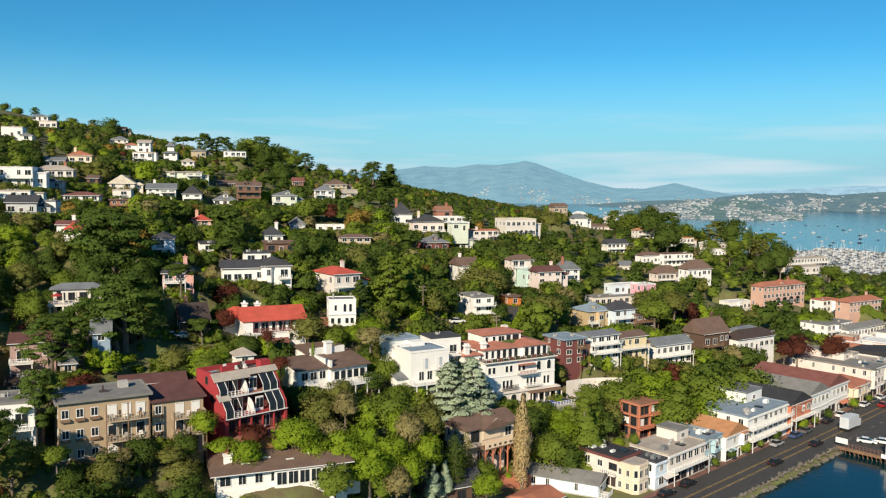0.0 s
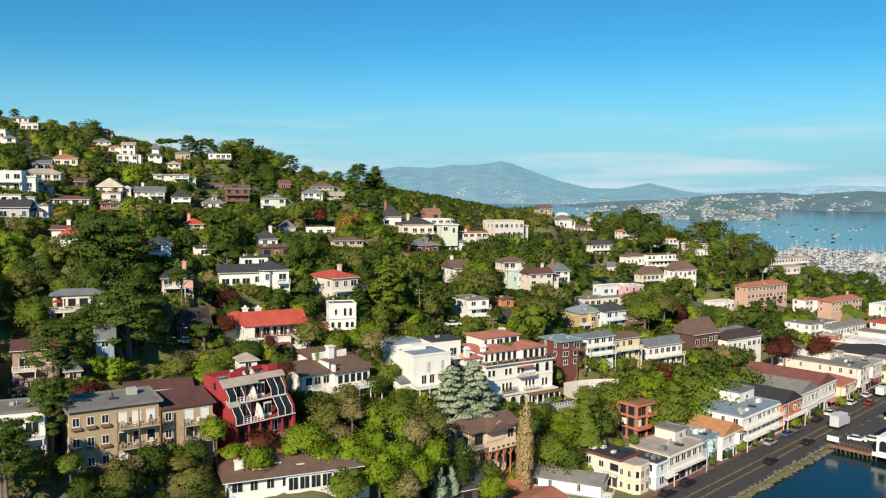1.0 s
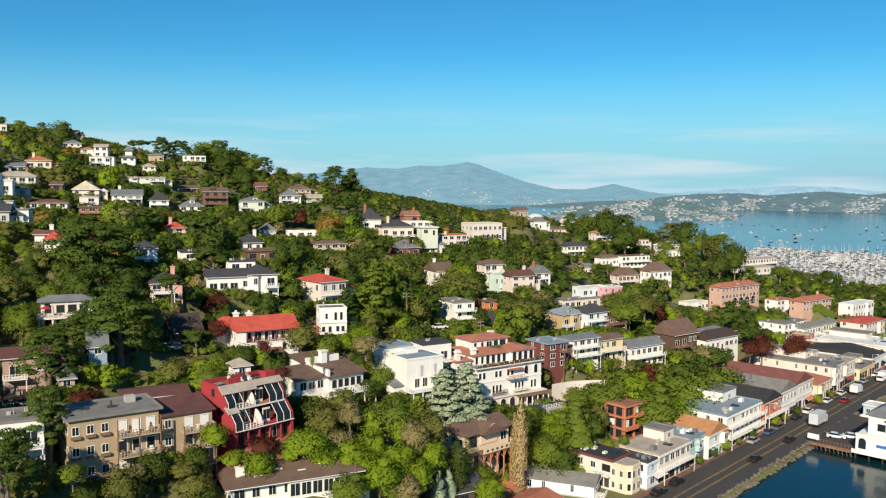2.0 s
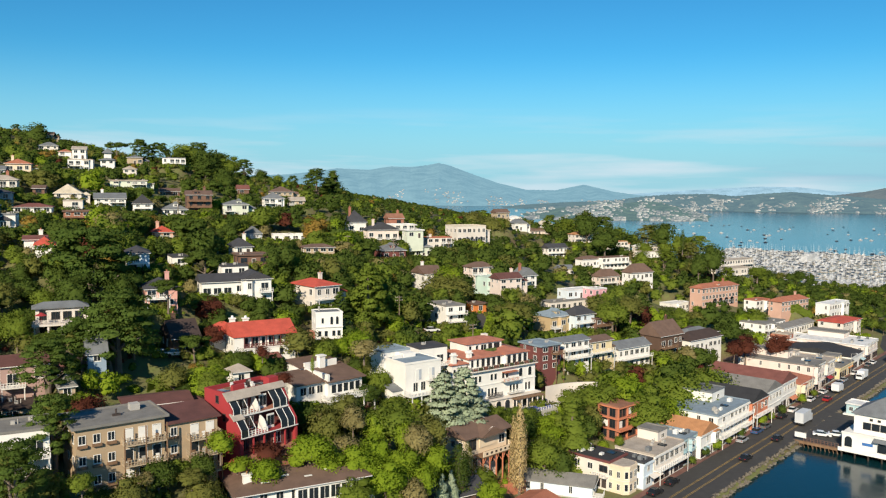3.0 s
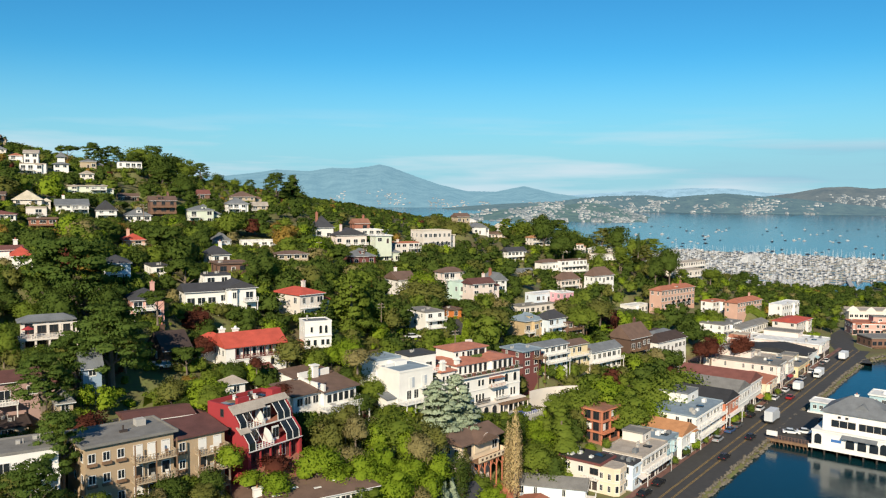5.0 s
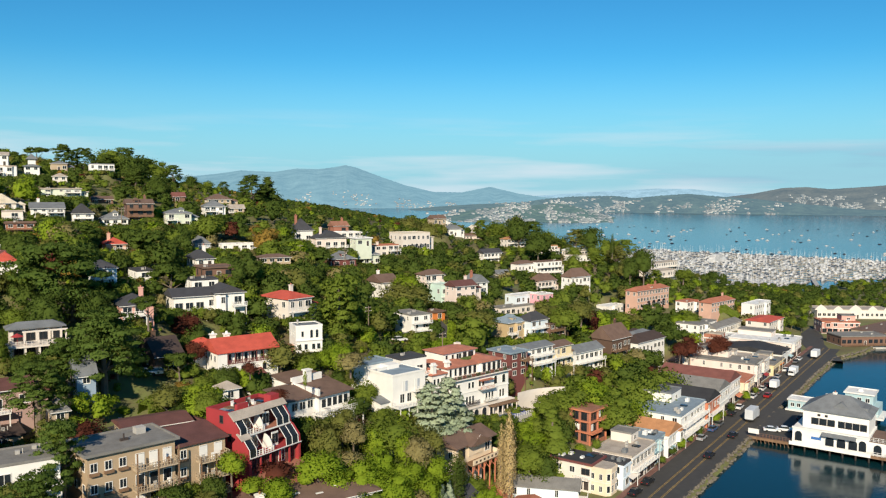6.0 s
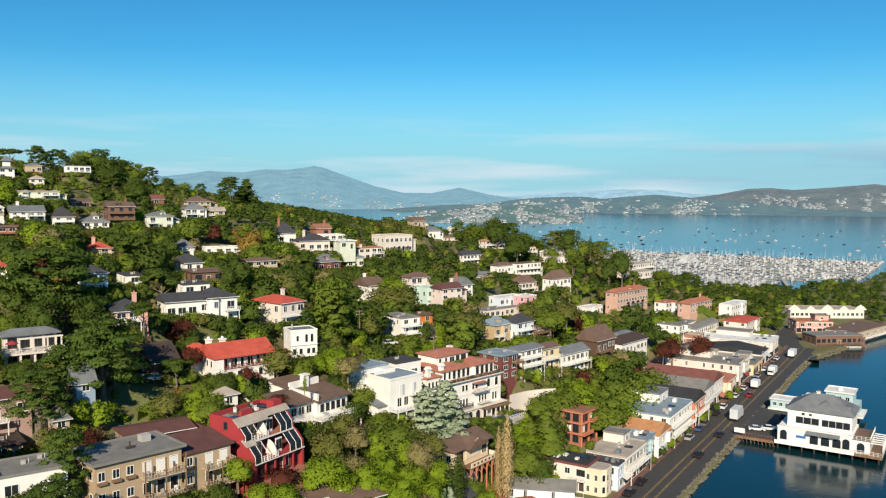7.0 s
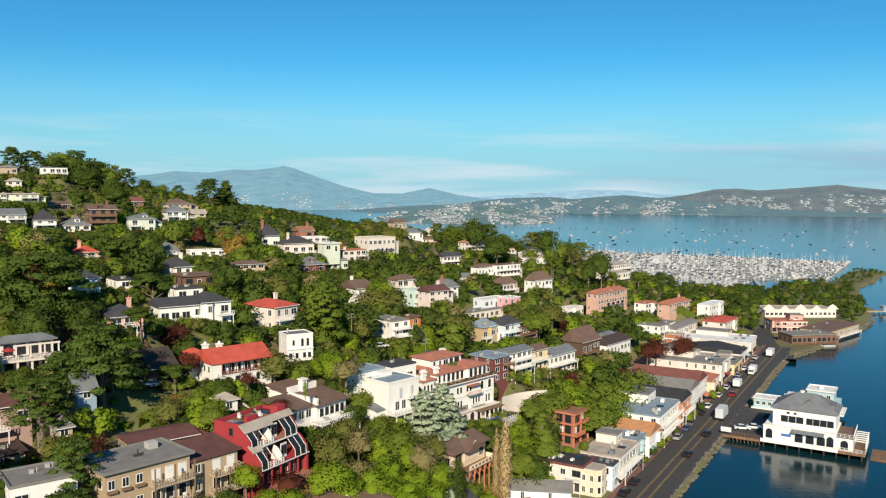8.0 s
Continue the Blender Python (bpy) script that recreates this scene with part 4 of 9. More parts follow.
def hills(name, prof, dist, base, m, label, depth=500.0, rows=9, rough=6.0, step=0.06):
    """A far range: a slope with spurs, rising from its foot to the crest line given by azimuth and height."""
    az = np.arange(prof[0][0], prof[-1][0], step)
    top = np.interp(az, [p[0] for p in prof], [p[1] for p in prof])
    V = []
    for r in range(rows):
        k = r / (rows - 1)
        for a, h in zip(az, top):
            d = dist + depth * (k - 1) * 0.9
            q = (noise.noise((a * 0.9, k * 2.5, dist * 0.01)) * (1 - abs(2 * k - 1)) + noise.noise((a * 6.0, k * 9, 3.0)) * 0.09) * rough
            z = base + (h - base) * (k ** 0.8) + q * min(1, max(0, h - base) / 40)
            V.append((d * math.sin(radians(a)), d * math.cos(radians(a)), z if r else -2))
    c = len(az)
    i, j = np.meshgrid(np.arange(rows - 1), np.arange(c - 1), indexing="ij")
    a = (i * c + j).ravel()
    T = np.concatenate([np.stack([a, a + 1, a + c + 1], 1), np.stack([a, a + c + 1, a + c], 1)])
    me = tri_mesh(name, np.array(V), T, m)
    me.polygons.foreach_set("use_smooth", np.ones(len(T), bool))
    return tagged(new(name, me), label, "hills", kind="structure")


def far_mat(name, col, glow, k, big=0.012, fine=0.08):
    """Plain backdrop slopes: haze of the air is put in as a bluish surface glow."""
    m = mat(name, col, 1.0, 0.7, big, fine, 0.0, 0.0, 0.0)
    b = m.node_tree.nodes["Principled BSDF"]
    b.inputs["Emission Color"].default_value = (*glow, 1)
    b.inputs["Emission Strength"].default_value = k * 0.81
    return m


def build_far():
    # bluish haze is put into the colours and glow of these backdrops
    hills("backdrop_range", [(16, 20), (18.1, 38), (21.3, 56), (25.3, 81), (28.4, 95), (30.7, 93), (33, 71), (36, 66), (44, 40)], 4800, 0, far_mat("far_range", (0.16, 0.22, 0.26), (0.30, 0.52, 0.66), 0.75), "far mountain range with pale blue haze glow")
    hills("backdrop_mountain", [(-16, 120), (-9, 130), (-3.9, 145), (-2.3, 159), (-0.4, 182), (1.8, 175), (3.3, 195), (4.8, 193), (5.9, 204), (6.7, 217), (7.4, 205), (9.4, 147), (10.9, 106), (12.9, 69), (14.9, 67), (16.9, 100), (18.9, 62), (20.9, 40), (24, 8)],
          4600, 0, far_mat("far_mountain", (0.08, 0.11, 0.10), (0.18, 0.36, 0.47), 0.95), "wooded mountain beyond the bay with blue haze glow", 1500, 14, 26.0)
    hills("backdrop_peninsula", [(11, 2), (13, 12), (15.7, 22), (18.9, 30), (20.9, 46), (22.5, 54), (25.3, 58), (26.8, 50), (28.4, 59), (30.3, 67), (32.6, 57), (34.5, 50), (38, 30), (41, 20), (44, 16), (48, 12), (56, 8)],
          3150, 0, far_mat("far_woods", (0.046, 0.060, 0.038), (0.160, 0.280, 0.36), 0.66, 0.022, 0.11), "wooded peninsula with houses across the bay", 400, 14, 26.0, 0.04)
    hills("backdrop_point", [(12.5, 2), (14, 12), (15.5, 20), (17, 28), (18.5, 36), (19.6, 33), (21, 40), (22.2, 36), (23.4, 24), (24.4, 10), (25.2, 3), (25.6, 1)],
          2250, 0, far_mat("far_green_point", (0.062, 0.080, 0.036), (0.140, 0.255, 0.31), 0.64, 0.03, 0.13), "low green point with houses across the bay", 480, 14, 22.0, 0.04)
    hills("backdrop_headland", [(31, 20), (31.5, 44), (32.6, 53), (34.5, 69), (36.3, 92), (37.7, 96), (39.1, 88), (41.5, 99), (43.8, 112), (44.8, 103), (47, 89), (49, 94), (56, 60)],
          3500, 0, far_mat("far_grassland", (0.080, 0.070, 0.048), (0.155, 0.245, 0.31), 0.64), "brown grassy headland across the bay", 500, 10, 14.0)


def build_lanes():
    asphalt = mat("asphalt", (0.060, 0.056, 0.052))
    for ax, ay, bx, by in LANES + STREET:
        wide = 2.6 if (ax, ay, bx, by) in LANES else 4.6
        L = math.hypot(bx - ax, by - ay)
        tx, ty = (bx - ax) / L, (by - ay) / L
        n = int(L / 2) + 1
        v, f = [], []
        for i in range(n + 1):
            x, y = ax + (bx - ax) * i / n, ay + (by - ay) * i / n
            z = gz(x, y) + 0.25 if wide < 3 else 3.546 - 0.004 * STREET.index((ax, ay, bx, by))
            v += [(x - ty * wide, y + tx * wide, z), (x + ty * wide, y - tx * wide, z), (x - ty * wide, y + tx * wide, z - 2), (x + ty * wide, y - tx * wide, z - 2)]
            if i:
                q = (i - 1) * 4
                f += [(q, q + 1, q + 5, q + 4), (q, q + 4, q + 6, q + 2), (q + 1, q + 3, q + 7, q + 5)]
        name, label = ("lane", "narrow dark asphalt lane climbing between the houses") if wide < 3 else ("street", "dark asphalt street between buildings and trees")
        tagged(new(name, Geo().add(v, f).mesh(name, asphalt)), label, "road", kind="structure")


LANES = [(1.8, 190, 20, 222), (40, 236, 26, 210), (26, 210, 8, 188), (40, 236, 36, 262)]     # narrow streets: x, y to x, y
STREET = [(203, 272, 221, 305), (221, 305, 235, 323), (235, 323, 247, 346), (247, 346, 269, 386)]     # the shore road beyond its bend
POLES = [(11.5, 219, 9.0), (31, 214, 9.5), (50, 236, 9.0), (15, 300, 8), (-2, 288, 8), (110, 238, 9), (126, 255, 8), (60, 195, 8), (38, 318, 8), (-62, 300, 9)]


# ---- houses on the hill ----
# shoulder of the hill
house("cream house with an orange-tiled roof and terraces", 131.0, 459.0, 36.0, 20, 15.0, 7.0, 5.2, 2, "hip", 1.4, "cream", "orange", "balcony")
house("long low white house under tall trees", 168.0, 446.0, 27.5, 24, 16.0, 7.0, 4.4, 1, "flat", 0.0, "white", "tan", "balcony")
house("white cottage with a slate front gable", 93.0, 450.0, 43.8, 16, 8.0, 7.0, 4.2, 1, "fgable", 2.2, "white", "slate", "")
# upper hill, left
house("small white cottage high on the ridge", -195.7, 431.6, 96.8, 14, 7.9, 7.0, 2.4, 1, "hip", 1.2, "white", "slate", "")
house("small cream house under the ridge trees", -181.8, 410.9, 91.6, 14, 8.0, 7.0, 3.5, 1, "flat", 0.0, "cream", "tan", "")
house("white flat-roofed house on the upper slope", -165.8, 344.5, 83.3, 14, 8.1, 7.0, 4.3, 1, "flat", 0.0, "white", "tan", "")
house("little white gabled house among oaks", -157.8, 344.2, 81.8, 14, 4.5, 7.0, 2.4, 1, "fgable", 1.0, "white", "slate", "")
house("white house with a low grey gable above the trees", -128.8, 302.3, 70.1, 14, 7.3, 7.0, 2.6, 1, "gable", 1.4, "white", "slate", "")
house("wide cream bungalow with a tan hipped roof", -124.3, 286.2, 66.4, 14, 12.5, 7.0, 2.7, 1, "hip", 1.5, "cream", "tan", "chimney")
house("large white modern house on the upper slope", -117.7, 249.2, 62.9, 14, 10.1, 7.0, 6.1, 2, "flat", 0.0, "white", "white", "balcony")
house("grey house with a broad charcoal roof", -114.9, 260.1, 62.5, 14, 11.1, 7.0, 2.4, 1, "hip", 1.2, "grey", "charcoal", "")
house("low white house with a flat roof among pines", -107.5, 230.0, 59.7, 14, 8.6, 7.0, 2.4, 1, "flat", 0.0, "white", "tan", "")
house("white two-storey house with dark flat roof", -93.2, 220.4, 55.5, 14, 6.0, 7.0, 4.0, 1, "flat", 0.0, "white", "slate", "balcony")
house("weathered grey gabled house with deck", -97.7, 216.2, 55.8, 14, 7.3, 7.0, 3.5, 1, "gable", 1.8, "grey", "charcoal", "balcony")
house("peach house with a rust-coloured gabled roof", -128.4, 321.7, 72.3, 14, 8.7, 7.0, 3.1, 1, "fgable", 1.7, "peach", "rust", "chimney")
house("white stucco villa with stepped flat terraces", -126.2, 384.3, 73.6, 12, 10.5, 8.0, 5.5, 2, "flat", 0.0, "white", "tan", "")
house("white upper house with low gabled roof on the hilltop", -126.4, 391.5, 79.3, 12, 5.8, 8.0, 4.8, 2, "gable", 1.4, "white", "tan", "")
house("low white wing with a rust tiled roof", -133.3, 394.6, 81.1, 12, 5.3, 8.0, 1.9, 1, "hip", 1.2, "white", "rust", "")
house("white house with a two-tiered grey pagoda roof", -114.4, 392.3, 75.1, 12, 6.1, 8.0, 4.3, 2, "pagoda", 2.3, "white", "slate", "")
house("cream bungalow with a wide hipped roof on the ridge", -153.9, 428.2, 85.4, 12, 8.9, 8.0, 1.9, 1, "hip", 1.9, "cream", "slate", "")
house("tan cottage among trees on the ridge", -160.6, 447.0, 91.9, 12, 7.2, 8.0, 2.0, 1, "gable", 1.6, "tan", "brown", "")
house("cream house with a broad front gable", -104.0, 300.0, 62.7, 14, 8.7, 8.0, 1.9, 1, "fgable", 3.1, "cream", "cream", "")
house("cream flat-roofed house on the upper slope", -92.8, 274.5, 60.0, 14, 5.8, 8.0, 2.3, 1, "flat", 0.0, "cream", "tan", "")
house("long white house with arched openings and tiled roof", -101.7, 257.9, 58.7, 14, 10.4, 8.0, 2.0, 1, "hip", 1.0, "white", "brownred", "")
house("brown house with long white balconies", -88.2, 260.7, 55.9, 14, 7.6, 8.0, 3.4, 2, "flat", 0.0, "brick", "brown", "balcony")
house("large white house with a grey gabled roof", -90.6, 300.4, 60.0, 16, 10.2, 10.5, 2.8, 2, "gable", 1.9, "white", "slate", "chimney")
house("white dormered house with a steep front gable", -78.2, 302.7, 57.8, 14, 6.7, 10.5, 3.2, 2, "fgable", 3.2, "white", "charcoal", "balcony")
house("low white house with grey hipped roof and dormer", -71.1, 318.0, 56.3, 14, 8.8, 10.5, 2.3, 1, "hip", 2.5, "white", "slate", "")
house("long pale green house with a glazed upper floor", -96.4, 341.1, 66.6, 12, 14.0, 8.0, 2.9, 2, "flat", 0.0, "palegreen", "tan", "")
house("three-storey redwood house with balconies", -63.1, 322.5, 57.0, 14, 9.3, 10.5, 7.1, 3, "gable", 1.6, "redwood", "brown", "balcony chimney")
house("small dark red cottage among trees", -51.7, 384.7, 64.0, 14, 5.1, 6.0, 2.3, 1, "gable", 1.9, "redwood", "brownred", "")
house("pale green two-storey house with a slate hipped roof", -50.0, 327.7, 55.1, 14, 9.5, 9.1, 5.3, 2, "hip", 1.6, "palegreen", "slate", "")
house("square white house with a hipped grey roof", -36.9, 353.5, 58.4, 10, 8.5, 10.5, 4.1, 2, "hip", 2.5, "white", "slate", "")
house("tan house with a broad brown hipped roof", -37.1, 386.0, 63.3, 10, 10.6, 10.2, 1.9, 1, "hip", 2.4, "tan", "brown", "")
house("small tan cottage beside tall trees", -27.8, 373.5, 59.4, 10, 7.1, 6.1, 1.9, 1, "gable", 1.6, "tan", "tan", "")
house("white modern house half hidden by pines", -91.4, 413.9, 78.6, 12, 10.9, 10.5, 2.7, 1, "flat", 0.0, "white", "slate", "")
house("grey-brown house under the ridge trees", -109.6, 420.2, 78.0, 12, 7.2, 8.0, 3.6, 1, "hip", 1.2, "tan", "slate", "")
house("brown house half hidden by oaks", -106.1, 286.0, 64.4, 14, 3.6, 8.0, 1.9, 1, "gable", 1.0, "redwood", "brown", "")
house("brown shingled house with a low gable", -82.3, 366.8, 62.8, 14, 7.8, 10.0, 2.4, 1, "gable", 1.3, "redwood", "brown", "")
house("small cream cottage with front gable", -96.5, 361.6, 72.7, 12, 5.3, 8.0, 1.9, 1, "fgable", 1.3, "cream", "tan", "")
# middle slope, left
house("salmon house with a red tiled hipped roof", -59.6, 251.9, 51.6, 18, 5.3, 8.4, 1.9, 1, "hip", 1.6, "salmon", "red", "chimney")
house("white house with a bright red roof", -73.1, 194.9, 51.6, 18, 4.0, 8.0, 1.9, 1, "hip", 1.7, "white", "red", "")
house("white house with a dark red roof and chimney", -78.0, 201.7, 52.4, 18, 4.7, 8.0, 2.0, 1, "gable", 0.7, "white", "brownred", "chimney")
house("pale blue-white two-storey house with dark roof", -54.7, 201.4, 46.4, 16, 5.0, 10.5, 4.7, 2, "hip", 1.3, "paleblue", "charcoal", "")
house("small white house with a flat dark roof", -47.3, 216.7, 46.6, 20, 4.1, 9.0, 2.2, 1, "flat", 0.0, "white", "charcoal", "")
house("pink two-storey house with a dark hipped roof", -46.5, 184.0, 40.5, 18, 6.6, 8.5, 4.1, 2, "hip", 1.9, "pink", "charcoal", "chimney")
house("dark brown shingled house with skylight", -38.5, 172.1, 32.4, 24, 5.4, 10.5, 3.3, 1, "gable", 3.1, "darkwood", "darkbrown", "chimney")
house("blue-grey house behind the large cypress", -49.8, 153.8, 32.7, 20, 3.1, 7.7, 3.7, 2, "gable", 2.9, "bluegrey", "slate", "")
house("mauve house with a maroon roof", -64.2, 151.9, 31.2, 22, 7.6, 8.5, 3.6, 1, "gable", 1.2, "mauve", "maroon", "")
house("low tan building with a dark flat roof", -61.3, 144.9, 26.5, 22, 4.7, 10.5, 2.3, 1, "flat", 0.0, "tan", "darkbrown", "")
house("long white low building with a flat grey roof", -54.9, 122.6, 27.3, 20, 8.5, 8.0, 3.7, 1, "flat", 0.0, "white", "greyroof", "")
house("small hut with a grey pyramid roof", -52.2, 145.8, 30.4, 22, 2.5, 6.0, 2.0, 1, "hip", 1.7, "tan", "greyroof", "")
house("tan building under a long maroon roof", -40.4, 142.8, 26.0, 22, 10.8, 7.5, 3.4, 1, "gable", 0.7, "tan", "maroon", "")
house("blue-grey house with a white front gable", -37.9, 298.5, 47.7, 12, 5.2, 8.9, 2.8, 2, "fgable", 2.3, "bluegrey", "slate", "")
house("white house with dark roof and broad chimney", -33.9, 235.7, 47.5, 18, 4.8, 10.5, 2.7, 1, "hip", 2.0, "white", "charcoal", "chimney")
house("dark brown modern house with flat overhanging roof", -31.5, 224.3, 45.6, 18, 8.0, 8.0, 3.0, 1, "flat", 0.0, "redwood", "brown", "balcony")
house("low white house with a flat white roof", -28.9, 302.8, 47.8, 12, 12.6, 6.0, 1.9, 1, "flat", 0.0, "white", "white", "")
house("low tan house with brown roof among trees", -16.0, 266.9, 45.8, 14, 9.9, 6.0, 1.9, 1, "hip", 0.9, "tan", "brown", "")
# middle
house("white house with a steep dark roof and dormers", -1.3, 327.8, 49.2, 18, 7.4, 7.6, 4.3, 1, "hip", 4.6, "white", "charcoal", "chimney")
house("pale house with a dark gabled roof and bay", 6.3, 321.5, 46.9, 18, 13.0, 6.0, 3.8, 1, "fgable", 2.7, "pinkwhite", "charcoal", "chimney")
house("pale cream house with a flat roof", 11.7, 336.3, 49.9, 16, 15.4, 6.0, 2.1, 1, "flat", 0.0, "cream", "white", "")
house("small pale green house with flat roof", 21.6, 318.5, 47.5, 16, 6.7, 6.0, 3.1, 1, "flat", 0.0, "palegreen", "white", "")
house("brick house with a tall chimney", 15.9, 346.1, 51.5, 16, 6.7, 6.0, 2.9, 1, "gable", 1.9, "brick", "brick", "chimney")
house("dark red shingled house with grey roof", 11.2, 305.8, 40.2, 18, 9.5, 10.0, 3.4, 1, "hip", 2.3, "maroonwall", "slate", "balcony")
house("white stucco house with thin red-tiled parapet", 30.4, 325.9, 42.6, 20, 11.0, 6.0, 4.6, 2, "flat", 0.0, "cream", "rust", "chimney")
house("pale porch wing with slate roof", 25.0, 320.4, 39.5, 20, 7.3, 6.0, 4.5, 1, "hip", 1.1, "palegreen", "slate", "balcony")
house("large cream villa with dark arched panes for a loggia", 45.1, 344.3, 43.6, 22, 14.5, 10.5, 7.5, 2, "flat", 0.0, "cream", "cream", "arches")
house("tan house on the ridge behind trees", 77.4, 423.2, 51.5, 20, 7.8, 6.0, 3.3, 1, "gable", 1.8, "tan", "brown", "")
house("small white gabled house on the ridge", 108.1, 535.9, 42.1, 14, 9.4, 6.0, 5.4, 2, "fgable", 1.9, "white", "white", "")
house("white gabled house beside a tall chimney", 124.8, 515.5, 39.4, 18, 8.4, 6.0, 5.2, 1, "fgable", 2.6, "white", "cream", "chimney")
house("low pale house with brown roof", 110.3, 493.4, 38.9, 18, 15.5, 6.0, 2.5, 1, "hip", 1.8, "pinkwhite", "brown", "")
house("white two-storey house with a dark roof", 106.5, 426.5, 30.1, 20, 12.5, 6.0, 5.5, 2, "gable", 2.2, "white", "charcoal", "balcony")
house("white three-storey terraced house with brown eaves", 131.9, 411.5, 22.5, 24, 19.1, 6.0, 9.0, 3, "flat", 0.0, "white", "brown", "balcony")
house("white wing with brown roof", 120.8, 409.9, 26.4, 24, 12.0, 6.0, 4.5, 1, "hip", 1.5, "white", "brown", "")
house("pale house with a brown shingle roof", 118.5, 373.8, 19.6, 24, 12.7, 6.0, 6.0, 2, "hip", 3.3, "pinkwhite", "brown", "")
house("brown-roofed house with white dormers", 122.5, 342.3, 27.5, 24, 12.8, 6.0, 3.3, 1, "hip", 3.6, "white", "brown", "")
house("cream house with stepped orange roofs", 150.4, 452.7, 31.2, 24, 13.2, 6.0, 6.0, 2, "flat", 0.0, "cream", "orange", "balcony")
house("pale house with white roofs on the ridge", 169.1, 456.3, 30.8, 24, 25.9, 6.0, 3.4, 1, "hip", 1.7, "cream", "white", "")
house("small cream cottage with grey roof", 107.8, 405.4, 22.8, 20, 8.4, 6.0, 3.5, 1, "gable", 1.8, "cream", "slate", "")
house("long pale blue flat-roofed house", 81.6, 300.0, 25.3, 26, 13.9, 6.0, 3.3, 1, "flat", 0.0, "paleblue", "white", "")
house("bright pink flat-roofed house", 91.0, 297.0, 26.5, 26, 6.7, 6.0, 2.8, 1, "flat", 0.0, "pinkbright", "white", "")
house("low house with a flat grey roof", 72.4, 290.8, 22.1, 26, 18.9, 6.0, 3.2, 1, "flat", 0.0, "cream", "greyroof", "")
house("ochre house with a blue-grey hipped roof", 63.0, 253.9, 18.6, 30, 9.7, 8.3, 7.4, 2, "hip", 1.7, "ochre", "bluegreyroof", "")
house("pale blue house with a dark roof and glazed balcony", 71.7, 255.5, 20.8, 30, 8.9, 6.0, 5.4, 2, "hip", 2.4, "paleblue", "charcoal", "balcony")
house("red-brown house with timber decks", 79.4, 258.0, 19.8, 30, 8.7, 6.0, 4.6, 2, "flat", 0.0, "redwood", "brown", "balcony")
house("white modern house with flat roofs", 143.1, 348.2, 8.4, 28, 13.2, 6.0, 7.5, 2, "flat", 0.0, "white", "white", "")
house("dark timber house with steep gables and red chimneys", 98.6, 250.4, 12.1, 32, 12.1, 8.5, 7.5, 2, "gable", 4.2, "darkwood", "brown", "chimney")
house("white bungalow with a dark shingle roof", 112.8, 258.8, 12.2, 32, 18.4, 6.0, 4.3, 1, "hip", 2.4, "white", "darkbrown", "")
house("white gabled house with brown roof", 117.4, 269.9, 14.1, 32, 17.9, 6.0, 1.9, 1, "fgable", 1.9, "white", "darkbrown", "")
house("white house with brown gabled roof and terrace", 23.5, 268.9, 31.7, 20, 6.9, 10.3, 6.9, 2, "gable", 2.3, "white", "brown", "chimney")
house("mint green two-storey house", 46.2, 277.9, 27.7, 22, 4.8, 9.6, 8.6, 2, "flat", 0.0, "mint", "mint", "balcony")
house("pale house with brown hipped roof", 42.1, 284.8, 36.6, 22, 9.2, 6.0, 2.6, 1, "hip", 1.6, "pinkwhite", "brown", "")
house("pale house with maroon gabled roofs", 49.1, 269.2, 32.8, 22, 9.0, 6.0, 3.9, 2, "gable", 1.7, "pinkwhite", "maroon", "chimney")
house("white house with a tall grey gable", 59.9, 285.1, 32.3, 22, 6.9, 6.0, 3.7, 2, "fgable", 2.7, "white", "slate", "chimney")
house("tall white house with a flat roof garden", 25.5, 229.1, 26.8, 24, 6.7, 10.5, 6.6, 3, "flat", 0.0, "white", "greyroof", "balcony")
house("orange walled pavilion with pergola", 38.1, 254.0, 27.6, 24, 4.4, 6.0, 2.7, 1, "flat", 0.0, "orange", "brown", "")
# houses behind the shops and along the terrace
house("red and white three-storey house with blue-grey roof", 47.4, 205.0, 19.5, 30, 7.1, 7.9, 6.6, 3, "flat", 0.0, "maroonwall", "bluegreyroof", "")
house("white three-storey house with a slate roof", 55.6, 212.0, 18.9, 30, 9.9, 6.0, 6.9, 3, "gable", 0.8, "white", "slate", "balcony")
house("yellow house with a brown roof and terrace", 66.0, 223.3, 17.1, 30, 10.1, 6.0, 6.3, 2, "gable", 1.0, "yellow", "brown", "balcony")
house("white end house with grey-green roof and terraces", 80.2, 238.1, 11.6, 30, 15.0, 6.0, 6.7, 2, "gable", 1.8, "white", "slate", "balcony")
house("salmon pink mansion with arched loggia and red roof", 152.8, 337.2, 15.6, 30, 27.4, 6.2, 8.6, 3, "hip", 1.6, "salmon", "rust", "chimney arches")
house("white stucco house with red tiled eaves", 177.2, 335.3, 13.7, 30, 10.9, 6.0, 5.1, 2, "flat", 0.0, "white", "rust", "")
house("salmon villa with red tiled roof and chimneys", 181.8, 322.7, 15.3, 30, 21.8, 6.0, 4.7, 2, "hip", 1.6, "salmon", "rust", "chimney")
house("white flat-roofed building above the road", 204.1, 323.2, 12.3, 34, 19.7, 6.0, 6.2, 2, "flat", 0.0, "white", "white", "")
house("cream corner building with a dark red roof", 196.5, 301.8, 9.3, 36, 19.0, 10.0, 4.9, 2, "hip", 1.0, "cream", "red", "")
house("white flat-roofed building behind the shops", 161.1, 298.5, 9.8, 36, 18.3, 10.5, 4.8, 2, "flat", 0.0, "white", "greyroof", "")
house("low white building with a grey roof", 171.0, 301.9, 8.9, 36, 29.0, 6.0, 3.5, 1, "gable", 1.2, "white", "greyroof", "")
